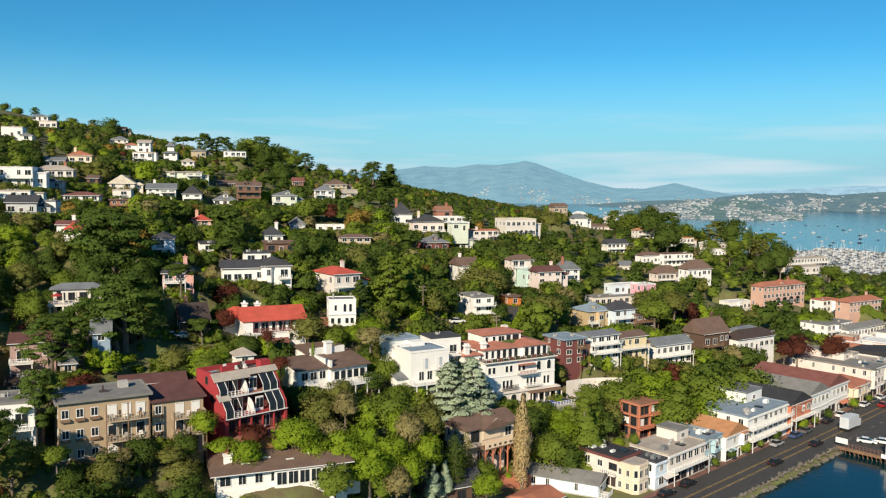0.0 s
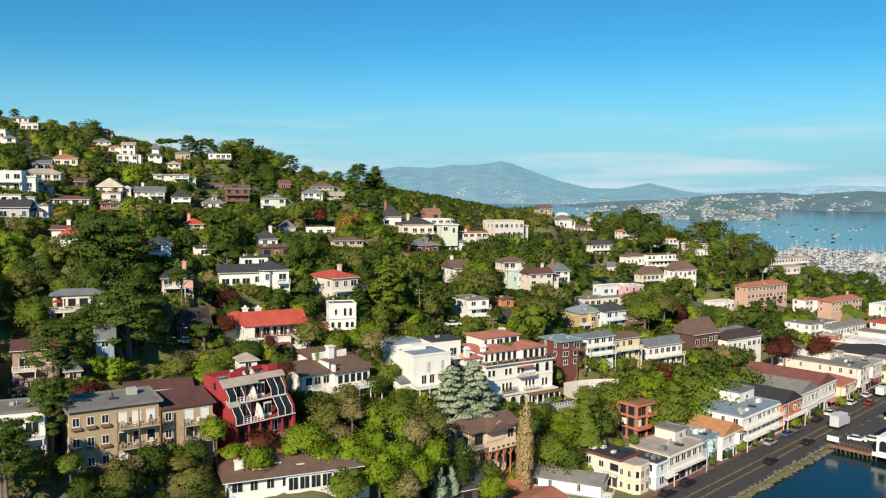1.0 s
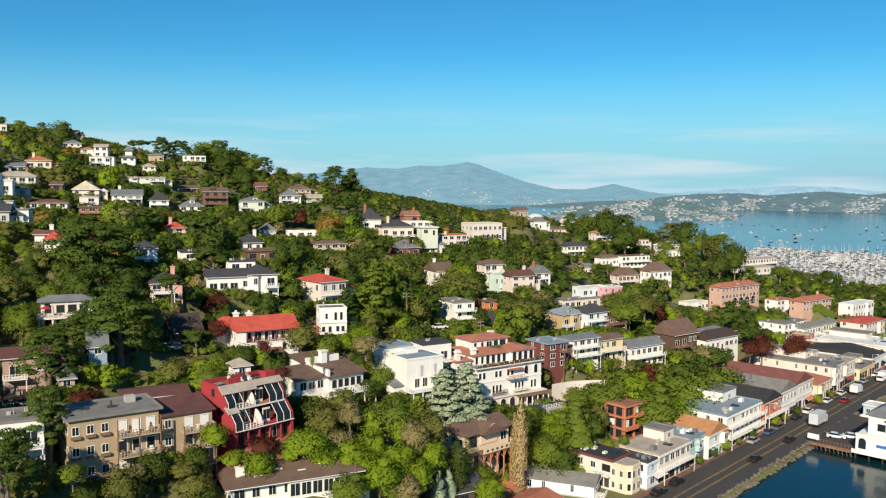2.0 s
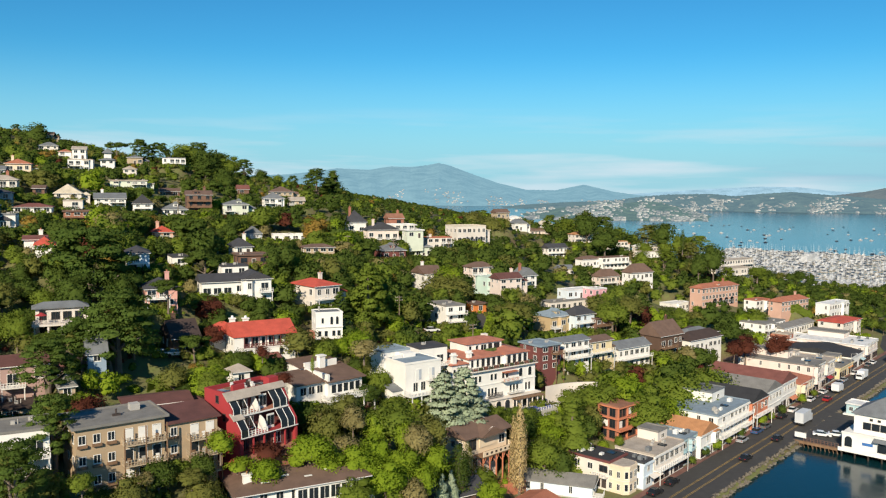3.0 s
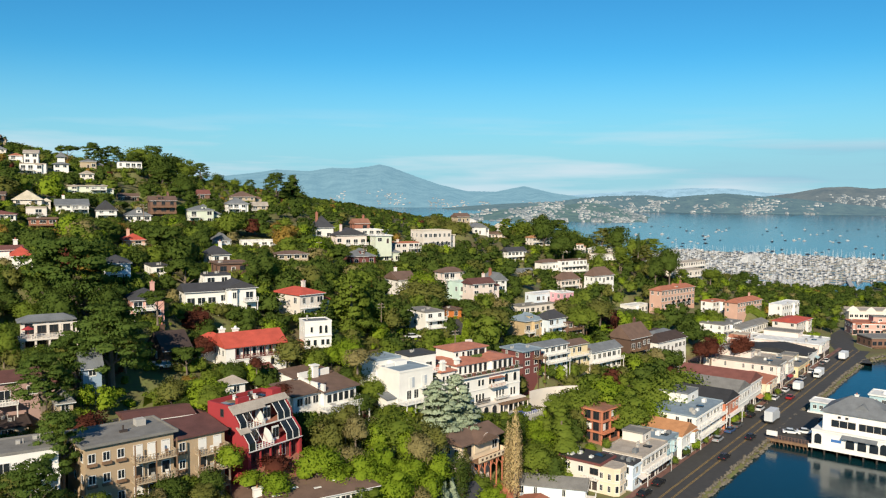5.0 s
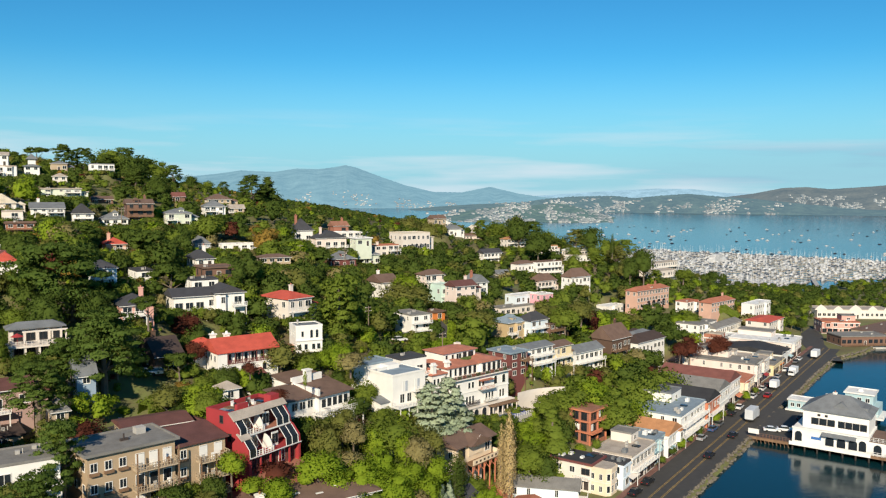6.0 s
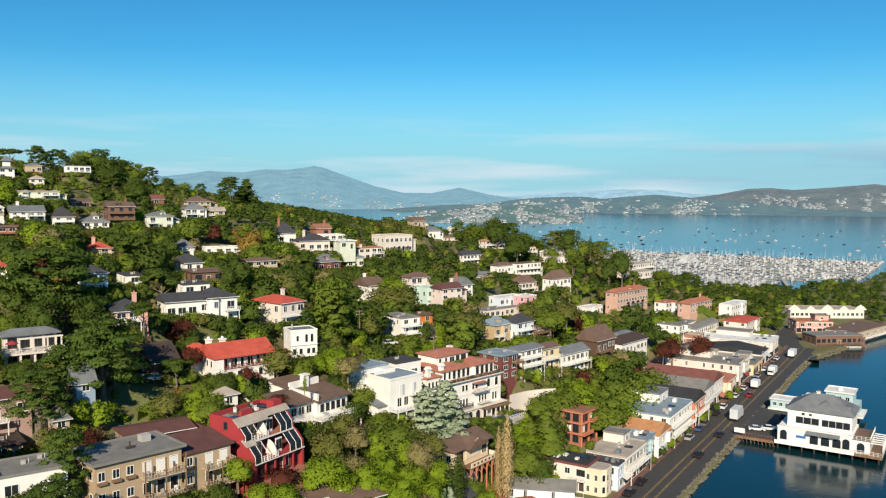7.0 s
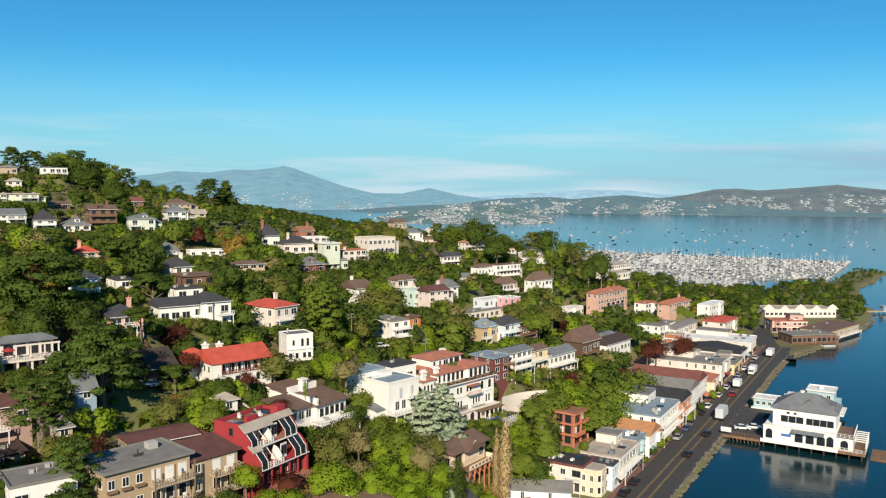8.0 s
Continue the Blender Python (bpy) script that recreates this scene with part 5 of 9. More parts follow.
house("cream flat-roofed apartments above the marina", 194.0, 403.3, 25.2, 30, 29.0, 6.0, 5.1, 2, "flat", 0.0, "cream", "tan", "balcony")
house("lower cream block with terrace", 190.0, 389.6, 23.7, 30, 20.6, 6.0, 3.8, 1, "flat", 0.0, "cream", "tan", "balcony")
house("white bungalow among trees", 115.0, 264.0, 15.9, 36, 13.1, 6.0, 2.0, 1, "hip", 1.2, "white", "slate", "")

# ---- shops along the shore road ----
house("narrow pale blue two-storey shop by the road", 59.4, 162.2, 3.55, 41.5, 4.2, 9, 5.7, 2, "flat", 0, "paleblue", "charcoal", "", "shop", 0.25, "shop_building")
house("cream two-storey building with a gravel roof by the road", 62.8, 165.0, 3.55, 41.5, 14.5, 9.5, 6.3, 2, "flat", 0, "cream", "tan", "balcony", "shop", 0.25, "shop_building")
house("small teal-grey building with glazed upper floor by the road", 73.9, 175.6, 3.55, 41.5, 7.2, 10, 6.2, 2, "flat", 0, "teal", "bluegreyroof", "", "shop", 0.25, "shop_building")
house("white gabled building with an orange tiled roof by the road", 80.1, 179.6, 3.55, 41.5, 9.8, 11, 5.8, 2, "fgable", 2.2, "white", "orange", "", "shop", 0.25, "shop_building")
house("white three-storey apartments with small balconies by the road", 87.6, 186.7, 3.55, 41.5, 20.7, 16, 8.0, 3, "flat", 0, "white", "bluegreyroof", "balcony", "shop", 0.25, "shop_building")
house("red brick building with pointed gables and black roof by the road", 103.9, 200.4, 3.55, 41.5, 11.6, 20, 7.4, 2, "fgable", 2.5, "terracotta", "black", "balcony", "shop", 0.25, "shop_building")
house("white gabled shop building by the road", 112.3, 208.7, 3.55, 41.5, 12.6, 19, 7.8, 2, "fgable", 2.4, "white", "greyroof", "", "shop", 0.25, "shop_building")
house("white gabled building with a dark red roof by the road", 121.8, 218.0, 3.55, 41.5, 13.8, 22, 7.6, 2, "fgable", 2.6, "white", "brownred", "", "shop", 0.25, "shop_building")
house("peach shop with a rust tiled roof by the road", 133.5, 226.8, 3.55, 41.5, 12.8, 12, 5.4, 2, "hip", 1.8, "peach", "rust", "", "shop", 0.25, "shop_building")
house("tall pale building with a long flat roof by the road", 143.3, 236.1, 3.55, 41.5, 11.3, 24, 8.6, 3, "flat", 0, "pinkwhite", "greyroof", "", "shop", 0.25, "shop_building")
house("cream two-storey building with bay windows by the road", 152.0, 244.5, 3.55, 41.5, 12.8, 22, 7.4, 2, "flat", 0, "cream", "tan", "", "shop", 0.25, "shop_building")
house("small yellow shop with a flat roof by the road", 163.1, 252.6, 3.55, 41.5, 16.2, 9, 4.0, 1, "flat", 0, "yellow", "greyroof", "", "shop", 0.25, "shop_building")
house("long white building with a black gabled roof by the road", 175.3, 264.6, 3.55, 41.5, 15.3, 24, 5.0, 1, "gable", 1.6, "white", "black", "", "shop", 0.25, "shop_building")
house("pale two-storey corner building with a white roof by the road", 187.5, 275.3, 3.55, 41.5, 19.4, 24, 6.6, 2, "flat", 0, "pinkwhite", "white", "", "shop", 0.25, "shop_building")


# ---- larger buildings, one by one ----
def win_row(e, x0, x1, y, z, n, w, h, rz=0.0, frame=None, lites=2):
    for i in range(n):
        k = (i + 0.5) / n
        if rz == 0:
            window(e, x0 + (x1 - x0) * k, y, z, w, h, rz, frame, lites)
        else:
            window(e, y, x0 + (x1 - x0) * k, z, w, h, rz, frame, lites)


def slab(e, name, x0, y0, z0, x1, y1, z1, m, label=""):
    return part(name, Geo().box(x0, y0, z0, x1, y1, z1), m, e, label)


def arch(e, x, y, z, w, h, m=None, rz=0.0):
    """An arched opening: dark pane set in a raised surround."""
    r = w / 2
    pts = [(-r, 0), (r, 0)] + [(r * math.cos(a), h - r + r * math.sin(a)) for a in np.linspace(0, math.pi, 11)]
    n = len(pts)
    big = [(px * 1.16, 0 if i < 2 else h - r + (pz - h + r) * 1.16) for i, (px, pz) in enumerate(pts)]
    g = Geo().add([(px, -0.10, pz) for px, pz in big] + [(px, -0.10, pz) for px, pz in pts] + [(px, 0, pz) for px, pz in big],
                  [(i, (i + 1) % n, n + (i + 1) % n, n + i) for i in range(1, n)] + [(2 * n + i, 2 * n + (i + 1) % n, (i + 1) % n, i) for i in range(n)])
    a = part("arch", g, m or FRAME, e, loc=(x, y, z), rz=rz)
    part("pane", Geo().add([(px, -0.04, pz) for px, pz in pts], [tuple(range(n))]), GLASS, a)
    return a


def sheet(g, x0, x1, pts, t=0.1):
    """A bent plate: a profile of (y, z) points swept from x0 to x1, t thick."""
    for (ya, za), (yb, zb) in zip(pts, pts[1:]):
        L = math.hypot(yb - ya, zb - za)
        ny, nz = -(zb - za) / L * t, (yb - ya) / L * t
        v = [(x, y, z) for x in (x0, x1) for y, z in ((ya, za), (yb, zb), (yb + ny, zb + nz), (ya + ny, za + nz))]
        g.add(v, [(0, 1, 2, 3), (7, 6, 5, 4), (0, 4, 5, 1), (1, 5, 6, 2), (2, 6, 7, 3), (3, 7, 4, 0)])
    return g


def crimson_house():
    W, D = 12.0, 10.5
    e = thing("terraced_house", -20.7, 136.8, 22.1, 42, "crimson stepped house with slanted glazed terraces and roof deck", "house")
    plot(-20.7, 136.8, 22.1, 42, W, D, 9)
    red, glass, white, tan = wall_m("crimson"), GLASS, FRAME, roof_m("tan")
    prof = [(0, -6), (0, 3.1), (0.15, 4.4), (1.7, 6.0), (2.3, 6.2), (2.45, 7.3), (3.9, 9.2), (4.6, 10.1), (D, 10.1), (D, -6)]
    n = len(prof)
    for x0, x1 in ((0, 0.4), (W - 0.4, W)):
        v = [(x0, y, z) for y, z in prof] + [(x1, y, z) for y, z in prof]
        part("side_wall", Geo().add(v, [tuple(range(n)), tuple(range(2 * n - 1, n - 1, -1))] + [(i, n + i, n + (i + 1) % n, (i + 1) % n) for i in range(n)]), red, e)
    for y, z in ((3.0, 5.2), (5.0, 8.0)):
        window(e, 0, y + 1.6, z, 0.9, 1.3, -math.pi / 2, DARKFRAME, 1)
    slab(e, "back_wall", 0.4, D - 0.4, -6, W - 0.4, D, 10.1, red)
    slab(e, "lower_back_wall", 0.4, 3.4, 3.1, W - 0.4, 3.7, 6.0, wall_m("maroonwall"))
    slab(e, "upper_back_wall", 0.4, 5.2, 6.2, W - 0.4, 5.5, 9.2, wall_m("maroonwall"))
    slab(e, "basement_wall", 0.4, 0.9, -6, W - 0.4, 1.3, 2.9, wall_m("maroonwall"))
    for i in range(5):
        window(e, 1.6 + i * 2.2, 0.9, 0.4, 1.5, 2.0, 0, FRAME if i == 3 else DARKFRAME, 2)
    for i in range(6):
        slab(e, "post", 0.4 + i * 2.22, 0.05, -1.5, 0.65 + i * 2.22, 0.3, 2.85, red)
    slab(e, "lower_terrace", 0.0, -0.15, 2.85, W, 3.4, 3.1, red)
    slab(e, "upper_terrace", 0.4, 2.0, 6.0, W - 0.4, 5.2, 6.2, wall_m("brick"))
    part("ledge", Geo().box(0, -0.25, 2.98, W, -0.15, 3.14), white, e, "white edge beam")
    part("ledge", Geo().box(0.4, 1.95, 6.05, W - 0.4, 2.05, 6.3), white, e, "white edge beam")
    # tan sloping shoulders and eaves
    part("eave", sheet(Geo(), -0.3, W * 0.55, [(3.2, 8.75), (4.7, 10.0)], 0.16), tan, e, "sloping grey-tan eave")
    part("eave", sheet(Geo(), W * 0.48, W + 0.3, [(3.6, 9.1), (4.7, 10.0)], 0.16), tan, e, "sloping grey-tan eave")
    part("shoulder", sheet(Geo(), -0.35, 1.9, [(1.3, 5.75), (2.7, 6.75)], 0.16), tan, e)
    # slanted glazing in two bays on each terrace, white ribs with dark panes
    for y0, z0, dy, dz in ((0.0, 3.1, 1.7, 2.9), (2.2, 6.2, 1.7, 2.9)):
        bend = [(y0, z0), (y0 + 0.1, z0 + 1.25), (y0 + dy, z0 + dz)]
        for xa, ribs in ((0.15, 3), (W * 0.70, 3)):
            for i in range(ribs):
                x = xa + i * 1.45
                part("rib", sheet(Geo(), x, x + 0.09, [(y - 0.05, z) for y, z in bend], 0.09), white, e)
                if i < ribs - 1 and (xa > 1 or i == 0):
                    part("pane", sheet(Geo(), x + 0.09, x + 1.45, bend, 0.05), glass, e)
        # white arched party wall between the bays
        xw = W * 0.47
        arc = [(y0 + 0.3, z0)] + [(y0 + 0.5 + 2.2 * (1 - math.cos(q)), z0 + 0.2 + 2.3 * math.sin(q)) for q in np.linspace(0.1, 1.45, 6)] + [(y0 + 3.0, z0)]
        m = len(arc)
        part("party_wall", Geo().add([(x, y, z) for x in (xw, xw + 0.18) for y, z in arc], [tuple(range(m)), tuple(range(2 * m - 1, m - 1, -1))] + [(i, m + i, m + (i + 1) % m, (i + 1) % m) for i in range(m)]), white, e, "white arched party wall")
        # white glazed gable behind the second bay
        back = part("glazed_screen", Geo().box(xw + 1.0, y0 + 1.6, z0, xw + 2.5, y0 + 1.75, z0 + 2.5), white, e, "white window screen")
        for i in range(2):
            part("pane", Geo().box(xw + 1.1 + i * 0.7, y0 + 1.56, z0 + 0.5, xw + 1.7 + i * 0.7, y0 + 1.6, z0 + 2.2), glass, back)
        win_row(e, 1.0, xw - 0.4, y0 + (3.4 if y0 == 0 else 3.0), z0 + 0.1, 2, 1.8, 2.2, 0, FRAME, 2)
        railing(e, 0.5, y0 + 0.1, xw, y0 + 0.1, z0, white, 0.9, 0.6)
    # roof deck between parapets
    slab(e, "roof", 0.4, 4.6, 9.1, W - 0.4, D - 0.4, 9.3, roof_m("bluegreyroof"))
    slab(e, "parapet", 0.4, 4.6, 9.3, W - 0.4, 4.9, 10.1, red)
    slab(e, "roof_pier", W - 2.4, 4.9, 9.3, W - 0.4, 6.6, 11.0, red)
    slab(e, "roof_pier", 2.0, 4.9, 9.3, 4.4, 5.6, 10.9, red)
    part("roof_deck", Geo().box(3.4, 6.0, 9.3, 9.2, 10.0, 9.45), WOOD, e)
    rnd = random.Random(4)
    for i in range(9):
        x, y = rnd.uniform(3.6, 8.6), rnd.uniform(6.2, 9.3)
        part("deck_seat", Geo().box(x, y, 9.45, x + 0.6, y + 0.6, 9.9).box(x, y + 0.5, 9.9, x + 0.6, y + 0.6, 10.3), (CONC, FRAME, DARKFRAME)[i % 3], e)
    part("roof_panel", Geo().add([(x, y, z) for z in (9.5, 9.6) for x, y in ((0.8, 5.4), (3.0, 5.4), (3.0, 7.6), (0.8, 7.6))], [(3, 2, 1, 0), (4, 5, 6, 7), (0, 1, 5, 4), (1, 2, 6, 5), (2, 3, 7, 6), (3, 0, 4, 7)]), GLASS, e, "dark blue solar panel")
    part("roof_panel", Geo().add([(x, y, z) for z in (9.5, 9.6) for x, y in ((9.4, 7.0), (11.4, 7.0), (11.4, 9.8), (9.4, 9.8))], [(3, 2, 1, 0), (4, 5, 6, 7), (0, 1, 5, 4), (1, 2, 6, 5), (2, 3, 7, 6), (3, 0, 4, 7)]), GLASS, e, "dark blue solar panel")
    slab(e, "patio", 0.2, -3.2, -6, W - 0.2, 0.9, -0.1, wall_m("brick"))


LEAF_POT = mat("potted_greenery", (0.10, 0.14, 0.03), 0.9, 0.5, 2.0, 8.0, 0.5)
PALEWOOD = mat("pale_timber", (0.42, 0.33, 0.23), 0.85, 0.3, 0.8, 7.0, 0.3)


def apartment(label, x, y, z, yaw, w, d, h, floors, roof, over, bal, kind="flat", rise=0.0):
    """Apartment block with stacked balconies over part of its front."""
    e = thing("apartment_building", x, y, z, yaw, label, "apartment building", "apartment buildings on the lower slope")
    plot(x, y, z, yaw, w, d, h)
    wm = wall_m("beige")
    slab(e, "wall", 0, 0, -6, w, d, h, wm)
    part("roof", roof_geo(kind, w, d, h, rise, over), roof_m(roof), e)
    fh = h / floors
    b0, b1 = bal
    for f in range(floors):
        z0 = f * fh
        slab(e, "balcony", b0, -1.9, z0 - 0.18, b1, 0, z0, wall_m("tan"))
        railing(e, b0, -1.85, b1, -1.85, z0, PALEWOOD, 1.0, 0.45)
        railing(e, b1, -1.85, b1, 0, z0, PALEWOOD, 1.0, 0.45)
        railing(e, b0, -1.85, b0, 0, z0, PALEWOOD, 1.0, 0.45)
        n = max(2, int((b1 - b0) / 1.8))
        for i in range(n):
            xx = b0 + (i + 0.5) * (b1 - b0) / n
            window(e, xx, 0, z0 + 0.15, 1.4, min(2.1, fh - 0.5), 0, FRAME, 1)
            if f == floors - 1 or (i + f) % 4 == 0:
                slab(e, "blind", xx - 0.62, -0.06, z0 + (0.9 if f < floors - 1 else 0.25), xx + 0.62, -0.035, z0 + min(2.1, fh - 0.5), FRAME, "white blind")
        for xx in np.arange(0.9, b0 - 0.5, 2.1):
            window(e, xx, 0, z0 + 0.8, 1.1, 1.4, 0, FRAME, 2)
            part("planter", Geo().box(xx - 0.7, -0.45, z0 + 0.3, xx + 0.7, 0, z0 + 0.7), WOOD, e)
        for yy in np.arange(1.5, d - 1, 3.4):
            window(e, 0, yy, z0 + 0.8, 1.0, 1.3, -math.pi / 2, FRAME, 1)
        for i in range(3):
            q = b0 + 0.6 + i * (b1 - b0 - 1.2) / 2.4
            part("balcony_chair", Geo().box(q, -1.3, z0, q + 0.55, -0.75, z0 + 0.42).box(q, -0.8, z0 + 0.42, q + 0.55, -0.72, z0 + 0.95), (FRAME, WOOD, CONC)[(i + f) % 3], e)
    if kind == "flat":
        part("roof_unit", Geo().box(w * 0.72, d * 0.62, h + 0.18, w * 0.72 + 1.5, d * 0.62 + 1.5, h + 1.2), CONC, e)
        part("roof_vent", Geo().box(w * 0.48, d * 0.42, h + 0.18, w * 0.48 + 1.2, d * 0.42 + 0.5, h + 0.5).rod((w * 0.52, d * 0.44, h + 0.1), (w * 0.52, d * 0.44, h + 1.3), 0.14, 6), DARKFRAME, e)
    for xx in (b0, (b0 + b1) / 2, b1):
        part("balcony_post", Geo().box(xx - 0.09, -1.9, -5, xx + 0.09, -1.72, h - fh * 0.15 if kind == "flat" else h - fh + 1), WOOD, e)
    return e


def condominium():
    e = thing("condominium", 26.2, 185.6, 14.2, 29.2, "large cream-white stepped condominium with terracotta tiled roofs and terraces", "apartment building")
    plot(26.2, 185.6, 12.6, 29.2, 20, 15, 4)
    W = 20.0
    wm, tile, cream = wall_m("white"), roof_m("tile"), wall_m("cream")
    # ground floor with a stone base, arches and a colonnade
    slab(e, "base_wall", -0.4, -1.4, -6, W + 0.3, 14, 2.9, cream)
    for i in range(7):
        arch(e, 1.6 + i * 2.75, -1.4, 0.2, 1.5, 2.3, cream)
    slab(e, "terrace", -0.7, -1.8, 2.9, W + 0.5, 14, 3.15, cream)
    # first floor
    slab(e, "lower_wall", 0, 0, 3.15, W, 14, 6.6, wm)
    for x, n in ((1.0, 1), (5.2, 3), (12.0, 3), (17.0, 2)):
        for q in range(n):
            window(e, x + q * 1.05, 0, 3.6, 0.8, 2.0, 0, FRAME, 1)
    for x in (4.4, 11.0):
        slab(e, "balcony", x, -1.1, 3.5, x + 4.2, 0, 3.65, CONC)
        railing(e, x, -1.05, x + 4.2, -1.05, 3.65, DARKFRAME if x < 8 else FRAME, 0.9, 0.4)
    win_row(e, 1, 13.5, 0, 4.0, 4, 1.0, 1.5, -math.pi / 2)
    slab(e, "string_course", -0.12, -0.12, 6.45, W + 0.12, 0.3, 6.65, FRAME)
    # second floor, with a bowed terrace
    slab(e, "middle_wall", 0, 0, 6.65, W, 14, 10.1, wm)
    for x, n in ((1.2, 2), (6.0, 2), (9.6, 2)):
        for q in range(n):
            window(e, x + q * 1.2, 0, 7.4, 0.9, 1.6, 0, FRAME, 1)
    for x in (15.2, 18.2):
        arch(e, x, 0, 7.2, 1.1, 2.1)
    slab(e, "balcony", 9.0, -1.5, 6.7, 14.0, 0, 6.85, CONC)
    railing(e, 9.0, -1.45, 14.0, -1.45, 6.85, FRAME, 0.9, 0.4)
    for q in range(3):
        part("planter", Geo().box(9.2 + q * 1.6, -1.4, 6.85, 10.5 + q * 1.6, -0.9, 7.5), roof_m("tile"), e, "terracotta planter")
    slab(e, "awning", 9.2, -1.3, 8.9, 13.6, 0, 9.05, roof_m("rust"), "rust awning")
    win_row(e, 1, 13.5, 0, 7.4, 4, 1.0, 1.5, -math.pi / 2)
    # roof terrace with dark rail
    slab(e, "terrace", -0.5, -0.9, 10.1, W + 0.2, 14, 10.35, cream)
    railing(e, -0.4, -0.8, W + 0.1, -0.8, 10.35, DARKFRAME, 0.85, 0.5)
    railing(e, -0.4, -0.8, -0.4, 10, 10.35, DARKFRAME, 0.85, 0.5)
    for q in range(12):
        part("planter", Geo().box(0.2 + q * 1.6, -0.7, 10.35, 1.2 + q * 1.6, -0.3, 10.8 + (q % 3) * 0.15), (LEAF_POT if q % 2 else roof_m("tile")), e)
    # third floor: a run of tall windows under terracotta roofs
    slab(e, "upper_wall", 0.8, 2.2, 10.35, 11.6, 13.6, 12.7, wm)
    slab(e, "upper_wall", 11.6, 1.4, 10.35, W - 1.2, 13.6, 12.9, wm)
    for q in range(6):
        window(e, 1.8 + q * 1.65, 2.2, 10.5, 0.95, 1.95, 0, FRAME if q < 2 else DARKFRAME, 1)
    for q in range(4):
        window(e, 12.6 + q * 1.75, 1.4, 10.5, 1.0, 2.0, 0, DARKFRAME, 1)
    win_row(e, 3.2, 12.8, 0.8, 10.7, 3, 1.1, 1.7, -math.pi / 2)
    part("tiled_roof", roof_geo("hip", 10.8, 11.4, 12.7, 0.9, 0.45, 0.8, 2.2), tile, e)
    part("tiled_roof", roof_geo("hip", W - 12.8, 12.2, 12.9, 0.7, 0.45, 11.6, 1.4), tile, e)
    # penthouse
    slab(e, "penthouse_wall", 3.6, 6.6, 12.6, 14.6, 13.4, 15.3, wm)
    for q, w in enumerate((0.9, 0.9, 1.8, 1.2, 1.8)):
        window(e, 4.6 + q * 2.1, 6.6, 13.3, w, 1.5, 0, DARKFRAME if q > 2 else FRAME, 1 if w < 1 else 2)
    slab(e, "terrace_planter", 8.6, 5.2, 13.1, 11.8, 5.8, 13.8, LEAF_POT)
    part("upper_tiled_roof", roof_geo("hip", 11.0, 6.8, 15.3, 0.7, 0.5, 3.6, 6.6), tile, e)
    slab(e, "skylight", 12.4, 11.0, 15.7, 13.8, 12.2, 16.3, cream)
    # left wing with square chimneys
    slab(e, "wing_wall", -4.4, 2.0, 2.0, 0, 13, 11.9, wm)
    for q in range(3):
        window(e, -3.6 + q * 1.2, 2.0, 9.2, 0.8, 1.7, 0, FRAME, 1)
        window(e, -3.6 + q * 1.2, 2.0, 5.2, 0.8, 1.7, 0, FRAME, 1)
    win_row(e, 3, 12.5, -4.4, 9.2, 3, 0.9, 1.5, -math.pi / 2)
    part("wing_roof", roof_geo("hip", 4.4, 11, 11.9, 0.8, 0.4, -4.4, 2.0), tile, e)
    for x, y in ((-3.6, 2.4), (1.4, 3.0)):
        part("chimney", Geo().box(x - 0.55, y - 0.45, 11.5, x + 0.55, y + 0.45, 14.0).box(x - 0.75, y - 0.65, 14.0, x + 0.75, y + 0.65, 14.3).box(x - 0.5, y - 0.4, 14.3, x + 0.5, y + 0.4, 14.7), wm, e)
    # pool terrace
    slab(e, "pool_deck", 10.5, -7.4, -5.0, W + 1.2, -1.4, 0.2, CONC)
    slab(e, "pool_cover", 12.5, -6.6, 0.2, W + 0.4, -4.0, 0.5, mat("pool_blue", (0.06, 0.09, 0.36), 0.5, 0.2), "blue pool cover")
    railing(e, 10.6, -7.3, W + 1.1, -7.3, 0.2, FRAME, 0.9, 0.8)
    for i in range(6):
        part("column", Geo().rod((11.4 + i * 1.7, -3.0, 0.2), (11.4 + i * 1.7, -3.0, 2.6), 0.16, 8), cream, e)
    slab(e, "pergola", 11.0, -3.4, 2.6, W + 0.4, -1.4, 2.75, WOOD)


